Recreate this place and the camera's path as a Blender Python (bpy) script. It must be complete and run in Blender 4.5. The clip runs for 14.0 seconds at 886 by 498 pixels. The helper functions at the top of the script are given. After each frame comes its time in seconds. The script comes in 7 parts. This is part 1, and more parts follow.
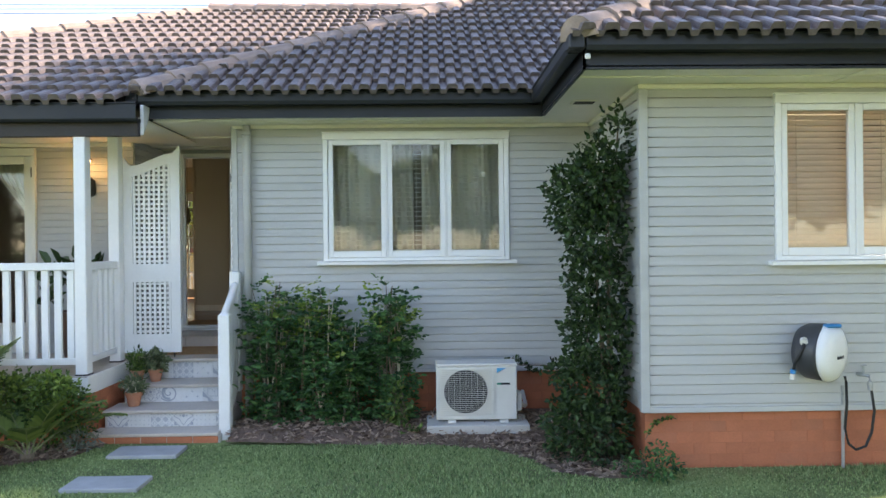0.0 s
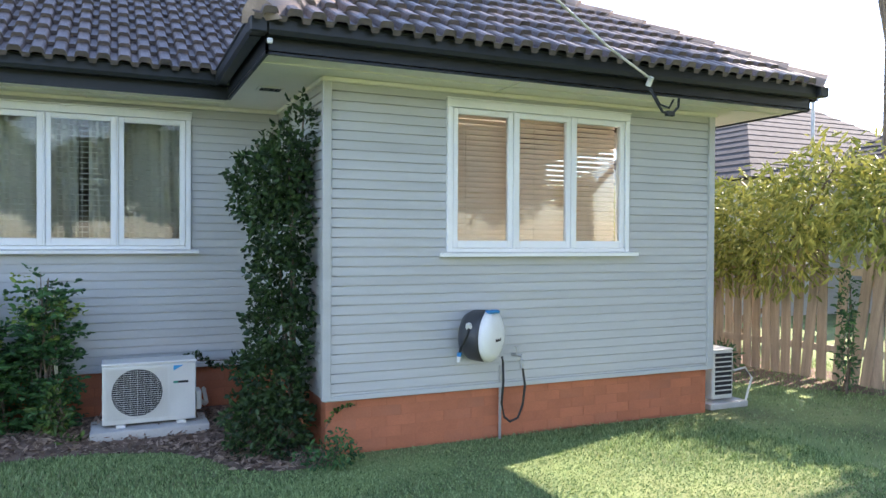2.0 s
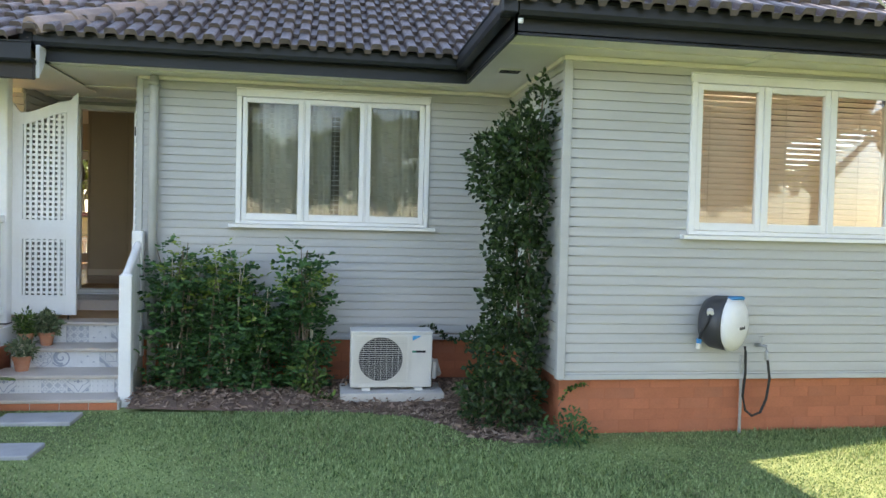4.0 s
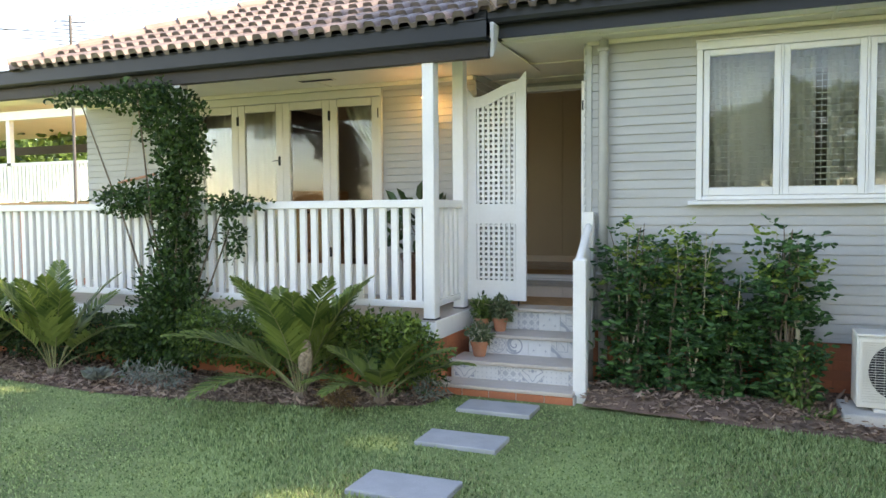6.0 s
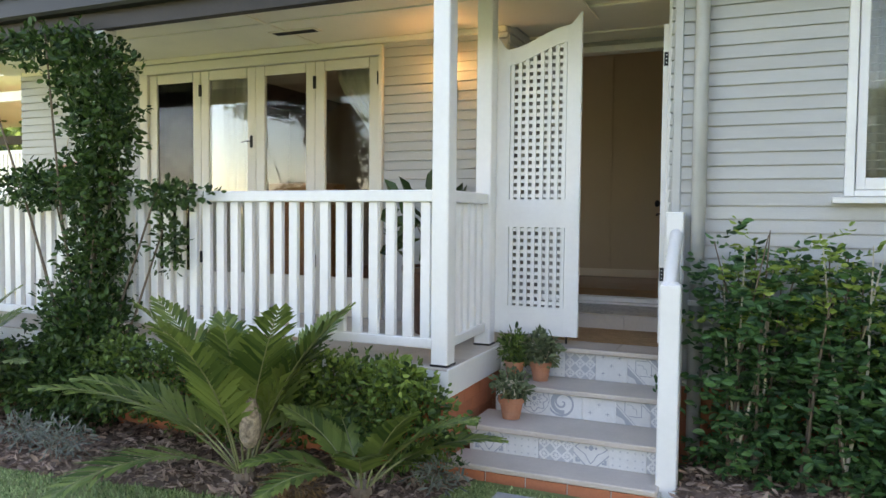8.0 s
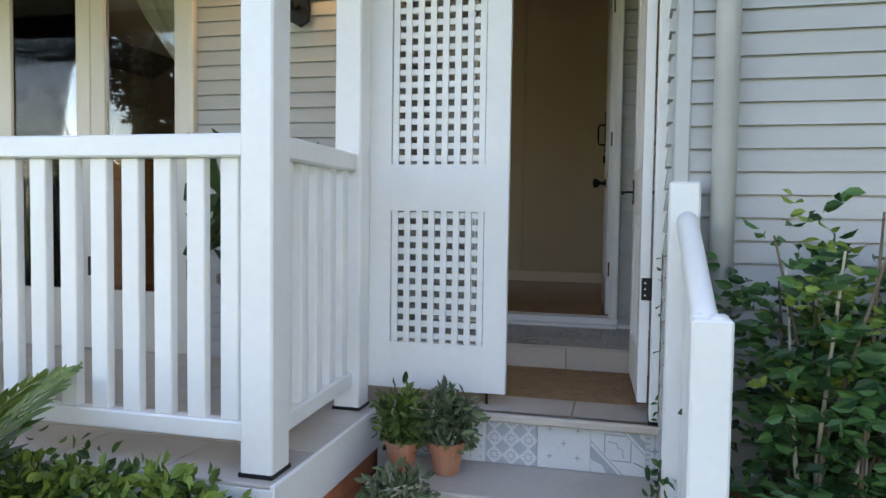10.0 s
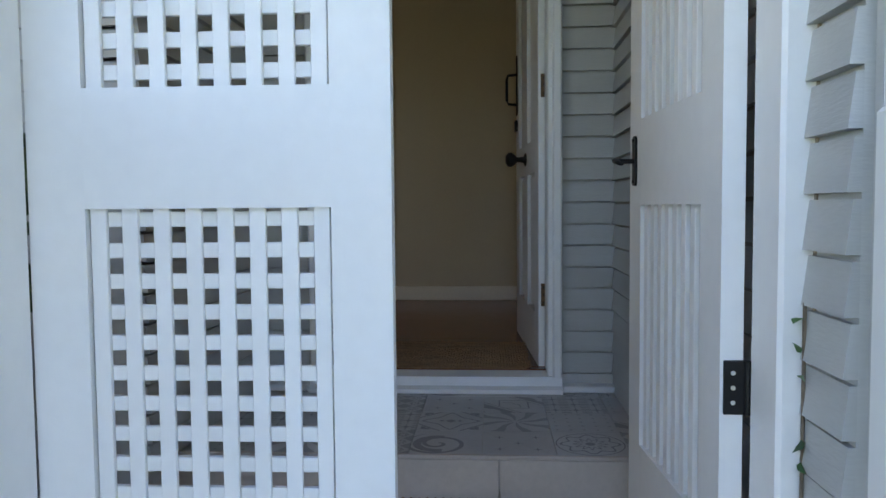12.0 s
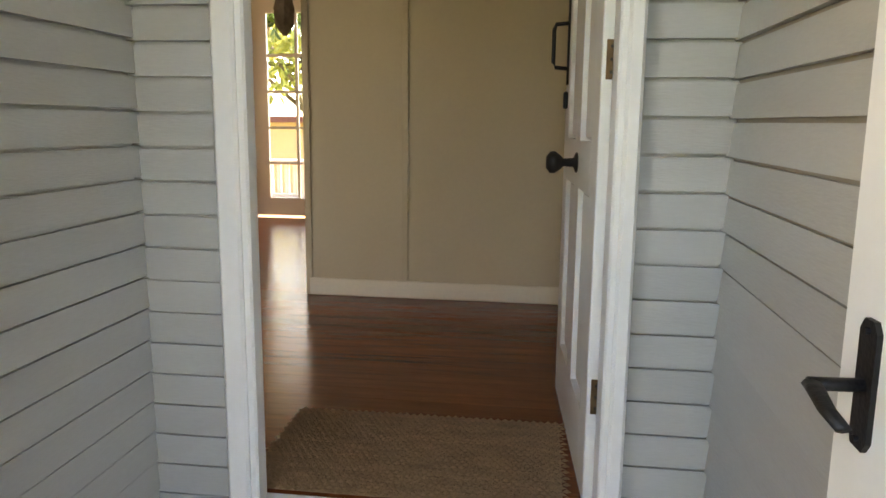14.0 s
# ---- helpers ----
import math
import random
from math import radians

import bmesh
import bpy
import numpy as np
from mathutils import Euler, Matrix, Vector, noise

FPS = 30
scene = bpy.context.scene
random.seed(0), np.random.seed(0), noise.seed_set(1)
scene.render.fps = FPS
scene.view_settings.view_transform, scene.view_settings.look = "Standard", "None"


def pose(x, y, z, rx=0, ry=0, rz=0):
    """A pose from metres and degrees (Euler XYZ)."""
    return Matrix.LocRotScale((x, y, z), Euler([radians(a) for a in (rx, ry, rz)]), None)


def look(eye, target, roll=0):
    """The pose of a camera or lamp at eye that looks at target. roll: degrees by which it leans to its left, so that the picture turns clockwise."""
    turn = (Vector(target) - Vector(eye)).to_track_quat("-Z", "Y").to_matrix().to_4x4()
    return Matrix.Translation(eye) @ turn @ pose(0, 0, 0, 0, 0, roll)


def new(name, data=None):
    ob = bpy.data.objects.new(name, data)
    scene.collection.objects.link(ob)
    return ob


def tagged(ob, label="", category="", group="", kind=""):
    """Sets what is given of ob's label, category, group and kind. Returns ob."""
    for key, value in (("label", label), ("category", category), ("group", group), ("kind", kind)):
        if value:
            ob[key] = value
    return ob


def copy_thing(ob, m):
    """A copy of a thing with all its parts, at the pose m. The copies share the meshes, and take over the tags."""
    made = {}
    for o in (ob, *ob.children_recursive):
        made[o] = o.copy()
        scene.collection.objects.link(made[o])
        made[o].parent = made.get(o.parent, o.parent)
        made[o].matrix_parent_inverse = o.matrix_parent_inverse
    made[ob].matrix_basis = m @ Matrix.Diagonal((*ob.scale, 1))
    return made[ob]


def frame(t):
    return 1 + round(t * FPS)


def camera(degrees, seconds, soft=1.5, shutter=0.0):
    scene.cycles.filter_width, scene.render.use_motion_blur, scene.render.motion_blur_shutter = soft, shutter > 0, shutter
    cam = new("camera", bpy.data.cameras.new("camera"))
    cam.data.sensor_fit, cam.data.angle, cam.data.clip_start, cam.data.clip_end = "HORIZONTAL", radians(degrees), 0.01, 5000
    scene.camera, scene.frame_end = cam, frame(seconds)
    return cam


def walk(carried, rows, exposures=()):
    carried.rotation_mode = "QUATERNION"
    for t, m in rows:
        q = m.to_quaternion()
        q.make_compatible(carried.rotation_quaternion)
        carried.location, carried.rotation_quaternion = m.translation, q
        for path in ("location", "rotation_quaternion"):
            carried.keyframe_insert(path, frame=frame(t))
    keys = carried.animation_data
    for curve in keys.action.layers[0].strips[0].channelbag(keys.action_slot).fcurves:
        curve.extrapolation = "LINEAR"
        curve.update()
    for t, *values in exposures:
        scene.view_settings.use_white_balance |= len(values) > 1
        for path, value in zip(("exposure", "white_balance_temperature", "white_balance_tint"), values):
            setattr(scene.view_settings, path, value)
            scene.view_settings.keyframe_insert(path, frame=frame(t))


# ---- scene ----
cam = camera(62.0, 14.0)
PATH = [
    (0, (0.078, 0.334, 1.613), (0.118, 2.334, 1.609), -0.6),
    (0.5, (0.133, 0.355, 1.571), (0.363, 2.342, 1.573), -0.2),
    (1, (0.184, 0.346, 1.593), (0.59, 2.304, 1.587), 0.0),
    (1.5, (0.221, 0.343, 1.618), (0.827, 2.249, 1.603), 0.1),
    (2, (0.225, 0.379, 1.592), (1.039, 2.206, 1.567), 0.3),
    (2.2, (0.216, 0.388, 1.576), (1.093, 2.185, 1.545), 0.4),
    (4.3, (-0.105, 0.45, 1.501), (-0.013, 2.447, 1.438), 1.7),
    (4.5, (-0.131, 0.519, 1.498), (-0.194, 2.517, 1.433), 1.9),
    (5, (-0.255, 0.677, 1.508), (-0.635, 2.64, 1.435), 1.7),
    (5.5, (-0.439, 0.902, 1.458), (-1.043, 2.807, 1.372), 0.7),
    (6, (-0.589, 1.263, 1.416), (-1.334, 3.116, 1.316), -0.4),
    (6.5, (-0.791, 1.668, 1.384), (-1.592, 3.497, 1.264), -1.0),
    (7, (-0.947, 2.111, 1.382), (-1.765, 3.931, 1.248), 0.3),
    (7.2, (-1.014, 2.278, 1.402), (-1.834, 4.098, 1.273), 0.5),
    (9.3, (-1.702, 4.211, 1.323), (-2.328, 6.109, 1.266), 1.3),
    (9.5, (-1.761, 4.373, 1.321), (-2.347, 6.284, 1.258), 1.6),
    (10, (-1.875, 4.813, 1.306), (-2.371, 6.749, 1.206), 0.8),
    (10.5, (-1.967, 5.263, 1.297), (-2.347, 7.223, 1.188), 0.8),
    (11, (-2.023, 5.646, 1.299), (-2.306, 7.625, 1.227), 0.4),
    (11.5, (-2.131, 6.063, 1.323), (-2.277, 8.055, 1.238), -0.8),
    (12, (-2.177, 6.451, 1.307), (-2.307, 8.443, 1.195), -0.5),
    (12.5, (-2.174, 6.788, 1.32), (-2.232, 8.781, 1.171), 0.1),
    (13, (-2.169, 7.075, 1.401), (-2.1, 9.064, 1.2), 0.3),
    (13.5, (-2.123, 7.297, 1.471), (-2.14, 9.278, 1.202), 1.1),
    (14, (-2.125, 7.456, 1.597), (-2.386, 9.41, 1.256), 0.6),
]
EXPOSURES = [(0.0, 2.08, 7350, 19), (2.2, 2.0, 6600, 21), (5.0, 2.25, 8200, 18), (7.0, 2.28, 8250, 21), (9.5, 2.2, 7900, 23), (11.0, 2.15, 6900, 19), (12.0, 2.3, 6800, 20), (12.5, 2.45, 6900, 21), (13.0, 2.8, 7400, 22), (13.5, 3.4, 8700, 23), (14.0, 3.75, 9000, 24)]
walk(cam, [(t, look(eye, target, roll)) for t, eye, target, roll in PATH], EXPOSURES)

# ---- world, sun, exposure ----
SUN_EL, SUN_AZ = radians(40), radians(15)      # azimuth from +x towards +y
world = bpy.data.worlds.new("sky")
scene.world = world
world.use_nodes = True
wn = world.node_tree
sky = wn.nodes.new("ShaderNodeTexSky")
sky.sky_type, sky.sun_disc = "NISHITA", False
sky.sun_elevation, sky.sun_rotation = SUN_EL, radians(90) - SUN_AZ
sky.air_density, sky.dust_density, sky.ozone_density = 1.0, 0.3, 1.5
wn.links.new(sky.outputs[0], wn.nodes["Background"].inputs[0])
wn.nodes["Background"].inputs[1].default_value = 0.15
sun = new("sun", bpy.data.lights.new("sun", "SUN"))
sun.data.energy, sun.data.angle, sun.data.color = 3.6, radians(0.6), (1.0, 0.93, 0.82)
sun.matrix_basis = look((0, 0, 0), (-math.cos(SUN_EL) * math.cos(SUN_AZ), -math.cos(SUN_EL) * math.sin(SUN_AZ), -math.sin(SUN_EL)))


# ---- materials ----
def material(name, color, rough=0.6, metal=0.0, vary=0.12, scale=6.0, bump=0.15, bump_scale=60.0, stretch=(1, 1, 1), spread=0.0, dirt=None, spec=0.5, dirt_amount=0.5):
    m = bpy.data.materials.new(name)
    m.use_nodes = True
    nt = m.node_tree
    n, l = nt.nodes, nt.links
    b = n["Principled BSDF"]
    b.inputs["Roughness"].default_value, b.inputs["Metallic"].default_value = rough, metal
    b.inputs["Specular IOR Level"].default_value = spec
    tc, mp = n.new("ShaderNodeTexCoord"), n.new("ShaderNodeMapping")
    mp.inputs["Scale"].default_value = stretch
    l.new(tc.outputs["Object"], mp.inputs[0])
    big, fine = n.new("ShaderNodeTexNoise"), n.new("ShaderNodeTexNoise")
    big.inputs["Scale"].default_value, fine.inputs["Scale"].default_value = scale, bump_scale
    big.inputs["Detail"].default_value, fine.inputs["Detail"].default_value = 5, 3
    info = n.new("ShaderNodeObjectInfo")
    shift = n.new("ShaderNodeVectorMath")
    shift.operation = "MULTIPLY_ADD"
    shift.inputs[1].default_value = (7, 5, 3)
    comb = n.new("ShaderNodeCombineXYZ")
    for i in range(3):
        l.new(info.outputs["Random"], comb.inputs[i])
    l.new(comb.outputs[0], shift.inputs[0])
    l.new(mp.outputs[0], shift.inputs[2])
    l.new(shift.outputs[0], big.inputs[0])
    l.new(shift.outputs[0], fine.inputs[0])
    ramp = n.new("ShaderNodeMapRange")
    ramp.inputs[1].default_value, ramp.inputs[2].default_value = 0.3, 0.7
    ramp.inputs[3].default_value, ramp.inputs[4].default_value = 1 - vary, 1 + vary
    l.new(big.outputs[0], ramp.inputs[0])
    f2 = n.new("ShaderNodeMapRange")
    f2.inputs[1].default_value, f2.inputs[2].default_value = 0.3, 0.7
    f2.inputs[3].default_value, f2.inputs[4].default_value = 1 - vary * 0.5, 1 + vary * 0.5
    l.new(fine.outputs[0], f2.inputs[0])
    mul = n.new("ShaderNodeMath")
    mul.operation = "MULTIPLY"
    l.new(ramp.outputs[0], mul.inputs[0])
    l.new(f2.outputs[0], mul.inputs[1])
    last = mul
    if spread:
        r2 = n.new("ShaderNodeMapRange")
        r2.inputs[3].default_value, r2.inputs[4].default_value = 1 - spread, 1 + spread
        l.new(info.outputs["Random"], r2.inputs[0])
        geo = n.new("ShaderNodeNewGeometry")
        r3 = n.new("ShaderNodeMapRange")
        r3.inputs[3].default_value, r3.inputs[4].default_value = 1 - spread, 1 + spread
        l.new(geo.outputs["Random Per Island"], r3.inputs[0])
        for r in (r2, r3):
            mm = n.new("ShaderNodeMath")
            mm.operation = "MULTIPLY"
            l.new(last.outputs[0], mm.inputs[0])
            l.new(r.outputs[0], mm.inputs[1])
            last = mm
    col = n.new("ShaderNodeVectorMath")
    col.operation = "SCALE"
    col.inputs[0].default_value = color
    l.new(last.outputs[0], col.inputs[3])
    out = col.outputs[0]
    if dirt:
        spots = n.new("ShaderNodeTexNoise")
        spots.inputs["Scale"].default_value, spots.inputs["Detail"].default_value = scale * 0.4, 8
        l.new(shift.outputs[0], spots.inputs[0])
        cut = n.new("ShaderNodeMapRange")
        cut.inputs[1].default_value, cut.inputs[2].default_value, cut.inputs[4].default_value = 0.5, 0.72, dirt_amount
        l.new(spots.outputs[0], cut.inputs[0])
        mx = n.new("ShaderNodeMix")
        mx.data_type = "RGBA"
        mx.inputs["B"].default_value = (*dirt, 1)
        l.new(cut.outputs[0], mx.inputs["Factor"])
        l.new(out, mx.inputs["A"])
        out = mx.outputs["Result"]
    l.new(out, b.inputs["Base Color"])
    if bump:
        bp = n.new("ShaderNodeBump")
        bp.inputs["Strength"].default_value, bp.inputs["Distance"].default_value = bump, 0.01
        l.new(fine.outputs[0], bp.inputs["Height"])
        l.new(bp.outputs[0], b.inputs["Normal"])
    return m


def glass_material(name, tint=(1, 1, 1), ior=1.5):
    m = bpy.data.materials.new(name)
    m.use_nodes = True
    nt = m.node_tree
    n, l = nt.nodes, nt.links
    n.remove(n["Principled BSDF"])
    tr, gl, mx, fr = n.new("ShaderNodeBsdfTransparent"), n.new("ShaderNodeBsdfGlossy"), n.new("ShaderNodeMixShader"), n.new("ShaderNodeFresnel")
    tr.inputs[0].default_value = (*tint, 1)
    gl.inputs["Roughness"].default_value = 0.02
    fr.inputs[0].default_value = ior
    l.new(fr.outputs[0], mx.inputs[0])
    l.new(tr.outputs[0], mx.inputs[1])
    l.new(gl.outputs[0], mx.inputs[2])
    l.new(mx.outputs[0], n["Material Output"].inputs[0])
    return m


def leaf_material(name, dark, light, rough=0.45):
    m = bpy.data.materials.new(name)
    m.use_nodes = True
    nt = m.node_tree
    n, l = nt.nodes, nt.links
    b = n["Principled BSDF"]
    b.inputs["Roughness"].default_value = rough
    b.inputs["Specular IOR Level"].default_value = 0.35
    geo, ramp, tl, mx = n.new("ShaderNodeNewGeometry"), n.new("ShaderNodeValToRGB"), n.new("ShaderNodeBsdfTranslucent"), n.new("ShaderNodeMixShader")
    ramp.color_ramp.elements[0].color, ramp.color_ramp.elements[1].color = (*dark, 1), (*light, 1)
    ramp.color_ramp.elements[1].position = 0.9
    l.new(geo.outputs["Random Per Island"], ramp.inputs[0])
    l.new(ramp.outputs[0], b.inputs["Base Color"])
    l.new(ramp.outputs[0], tl.inputs[0])
    mx.inputs[0].default_value = 0.25
    l.new(b.outputs[0], mx.inputs[1])
    l.new(tl.outputs[0], mx.inputs[2])
    l.new(mx.outputs[0], n["Material Output"].inputs[0])
    return m


def glow_material(name, color, strength):
    m = bpy.data.materials.new(name)
    m.use_nodes = True
    b = m.node_tree.nodes["Principled BSDF"]
    b.inputs["Base Color"].default_value = (*color, 1)
    b.inputs["Emission Color"].default_value, b.inputs["Emission Strength"].default_value = (*color, 1), strength
    return m


BOARD = material("painted_weatherboard", (0.47, 0.475, 0.455), 0.5, vary=0.05, scale=1.5, bump=0.1, bump_scale=45, stretch=(1, 1, 6), spread=0.025, dirt=(0.33, 0.32, 0.29), dirt_amount=0.25)
WHITE = material("white_gloss_paint", (0.82, 0.82, 0.80), 0.35, vary=0.03, scale=3, bump=0.06, bump_scale=35, dirt=(0.6, 0.58, 0.54), dirt_amount=0.18)
CREAM = material("cream_soffit_paint", (0.86, 0.81, 0.68), 0.55, vary=0.04, scale=2, bump=0.05)
CHARCOAL = material("charcoal_fascia_paint", (0.017, 0.019, 0.023), 0.42, vary=0.12, scale=2, bump=0.04, dirt=(0.035, 0.033, 0.031), dirt_amount=0.3, spec=0.35)
TERRA = material("terracotta_painted_brick", (0.47, 0.155, 0.075), 0.75, vary=0.12, scale=2.5, bump=0.3, bump_scale=70, spread=0.05, dirt=(0.25, 0.12, 0.08), dirt_amount=0.5)
MORTAR = material("painted_mortar", (0.445, 0.148, 0.073), 0.85, vary=0.15, bump=0.4)
TILE = material("weathered_roof_tile", (0.128, 0.098, 0.088), 0.44, vary=0.30, scale=9, bump=0.5, bump_scale=120, spread=0.12, dirt=(0.06, 0.052, 0.05), dirt_amount=0.5)
CAP = material("ridge_cap_mortar", (0.33, 0.245, 0.20), 0.8, vary=0.2, scale=7, bump=0.5, bump_scale=90, spread=0.1, dirt=(0.14, 0.11, 0.10), dirt_amount=0.55)
BATTEN = material("dark_roof_underlay", (0.05, 0.042, 0.04), 0.9)
CONCRETE = material("pale_concrete", (0.50, 0.48, 0.44), 0.8, vary=0.12, scale=5, bump=0.4, bump_scale=90, dirt=(0.33, 0.30, 0.26))
DECKTILE = material("beige_floor_tile", (0.52, 0.46, 0.40), 0.45, vary=0.08, scale=4, bump=0.06, spread=0.04, dirt=(0.40, 0.34, 0.29), dirt_amount=0.35)
PAVER = material("bluestone_paver", (0.36, 0.37, 0.37), 0.8, vary=0.1, scale=6, bump=0.3, bump_scale=140)
GLASS = glass_material("window_glass", (0.93, 0.95, 0.94))
METAL_BLACK = material("black_iron", (0.010, 0.010, 0.011), 0.45, vary=0.2, bump=0.1, bump_scale=200, spec=0.3)
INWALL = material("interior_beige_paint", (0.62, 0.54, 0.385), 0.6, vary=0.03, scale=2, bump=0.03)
# Same beige darkened: the dimness of unlit rooms is put into the colour.
INDARK = material("interior_beige_paint_dimmed", (0.36, 0.31, 0.25), 0.8, vary=0.05)
CURTAIN = material("cream_curtain_cloth", (0.80, 0.75, 0.63), 0.85, vary=0.05, scale=4, bump=0.2, bump_scale=300)
BLIND = material("venetian_blind_slat", (0.74, 0.70, 0.62), 0.5, vary=0.04)
BLINDWARM = material("timber_venetian_slat", (0.80, 0.73, 0.64), 0.5, vary=0.06)


# ---- mesh helpers ----
def empty(name, loc=(0, 0, 0), label="", category="", group="", kind=""):
    e = new(name)
    e.location = loc
    e.empty_display_size = 0.1
    return tagged(e, label, category, group, kind)


def world_of(ob):
    m = ob.matrix_basis.copy()
    while ob.parent:
        m = ob.parent.matrix_basis @ ob.matrix_parent_inverse @ m if False else ob.matrix_parent_inverse @ m
        ob = ob.parent
        m = ob.matrix_basis @ m
    return m


def attach(ob, parent):
    ob.parent = parent
    ob.matrix_parent_inverse = world_of(parent).inverted()
    return ob


def part(name, bm, mat, parent=None, label="", smooth=False):
    me = bpy.data.meshes.new(name)
    bm.to_mesh(me)
    bm.free()
    me.materials.append(mat)
    if smooth:
        for p in me.polygons:
            p.use_smooth = True
    ob = new(name, me)
    if parent:
        attach(ob, parent)
    if label:
        ob["label"] = label
    return ob


def raw(name, verts, faces, mat, parent=None, smooth=False):
    me = bpy.data.meshes.new(name)
    me.from_pydata([tuple(v) for v in verts], [], faces)
    me.materials.append(mat)
    if smooth:
        for p in me.polygons:
            p.use_smooth = True
    ob = new(name, me)
    if parent:
        attach(ob, parent)
    return ob


def share(name, src, parent, m):
    ob = new(name, src.data)
    ob.matrix_basis = m
    if parent:
        attach(ob, parent)
    return ob


def box(bm, x0, y0, z0, x1, y1, z1, bevel=0.0):
    m = Matrix.Translation(((x0 + x1) / 2, (y0 + y1) / 2, (z0 + z1) / 2)) @ Matrix.Diagonal((abs(x1 - x0), abs(y1 - y0), abs(z1 - z0), 1))
    return box_m(bm, m, bevel)


def box_m(bm, m, bevel=0.0):
    r = bmesh.ops.create_cube(bm, size=1, matrix=m)
    if bevel:
        edges = list({e for v in r["verts"] for e in v.link_edges})
        bmesh.ops.bevel(bm, geom=edges, offset=bevel, segments=1, affect="EDGES", profile=0.5)
    return bm


def bx(x0, y0, z0, x1, y1, z1, bevel=0.0):
    return box(bmesh.new(), x0, y0, z0, x1, y1, z1, bevel)


def beam(bm, a, b, w, h, bevel=0.0, up=(0, 0, 1)):
    a, b = Vector(a), Vector(b)
    d = b - a
    z = d.normalized()
    x = Vector(up).cross(z)
    x = x.normalized() if x.length > 1e-5 else Vector((1, 0, 0))
    y = z.cross(x)
    m = Matrix((x, y, z)).transposed().to_4x4()
    m.translation = (a + b) / 2
    return box_m(bm, m @ Matrix.Diagonal((w, h, d.length, 1)), bevel)


def tube(bm, pts, r, seg=8, r2=None):
    pts = [Vector(p) for p in pts]
    rings = []
    for i, p in enumerate(pts):
        d = (pts[min(i + 1, len(pts) - 1)] - pts[max(i - 1, 0)]).normalized()
        x = d.orthogonal().normalized() if abs(d.z) > 0.9 else Vector((0, 0, 1)).cross(d).normalized()
        y = d.cross(x)
        f = i / max(len(pts) - 1, 1)
        rr = r if r2 is None else r + (r2 - r) * f
        rings.append([bm.verts.new(p + x * rr * math.cos(2 * math.pi * k / seg) + y * rr * math.sin(2 * math.pi * k / seg)) for k in range(seg)])
    for a, b in zip(rings, rings[1:]):
        for k in range(seg):
            bm.faces.new((a[k], a[(k + 1) % seg], b[(k + 1) % seg], b[k]))
    bm.faces.new(rings[0][::-1])
    bm.faces.new(rings[-1])
    return bm


def lathe(bm, prof, m, seg=20):
    rings = [[bm.verts.new(m @ Vector((r * math.cos(2 * math.pi * k / seg), r * math.sin(2 * math.pi * k / seg), z))) for k in range(seg)] for r, z in prof]
    for a, b in zip(rings, rings[1:]):
        for k in range(seg):
            bm.faces.new((a[k], a[(k + 1) % seg], b[(k + 1) % seg], b[k]))
    bm.faces.new(rings[0][::-1])
    bm.faces.new(rings[-1])
    return bm


def prism(bm, outline, axis, a, b):
    """A flat outline of (u, v) pairs pulled from a to b along x, y or z."""
    def at(u, v, w):
        return {"x": (w, u, v), "y": (u, w, v), "z": (u, v, w)}[axis]
    lo = [bm.verts.new(at(u, v, a)) for u, v in outline]
    hi = [bm.verts.new(at(u, v, b)) for u, v in outline]
    bm.faces.new(lo)
    bm.faces.new(hi[::-1])
    k = len(outline)
    for i in range(k):
        bm.faces.new((lo[i], hi[i], hi[(i + 1) % k], lo[(i + 1) % k]))
    bmesh.ops.recalc_face_normals(bm, faces=bm.faces)
    return bm


# ---- large structure: plan numbers ----
STEP_Y = 8.272
DECK, PORCH, RAISED, HALL = 0.555, 0.578, 0.688, 0.745
MAIN_Y, WING_Y, VER_Y, DOOR_Y = 7.31, 5.67, 8.115, 8.955
RECESS_L, RECESS_R = -2.993, -1.757
PITCH = 0.0719


def wall_pieces(a0, a1, z0, z1, openings):
    """Rectangles of a wall that are left between its openings."""
    cuts = sorted({z0, z1, *[z for o in openings for z in o[2:4] if z0 < z < z1]})
    out = []
    for lo, hi in zip(cuts, cuts[1:]):
        spans = [(a0, a1)]
        for o0, o1, oz0, oz1 in openings:
            if oz0 <= lo + 1e-6 and oz1 >= hi - 1e-6:
                spans = [s for c0, c1 in spans for s in ((c0, min(c1, o0)), (max(c0, o1), c1)) if s[1] - s[0] > 1e-4]
        out += [(c0, c1, lo, hi) for c0, c1 in spans]
    return out


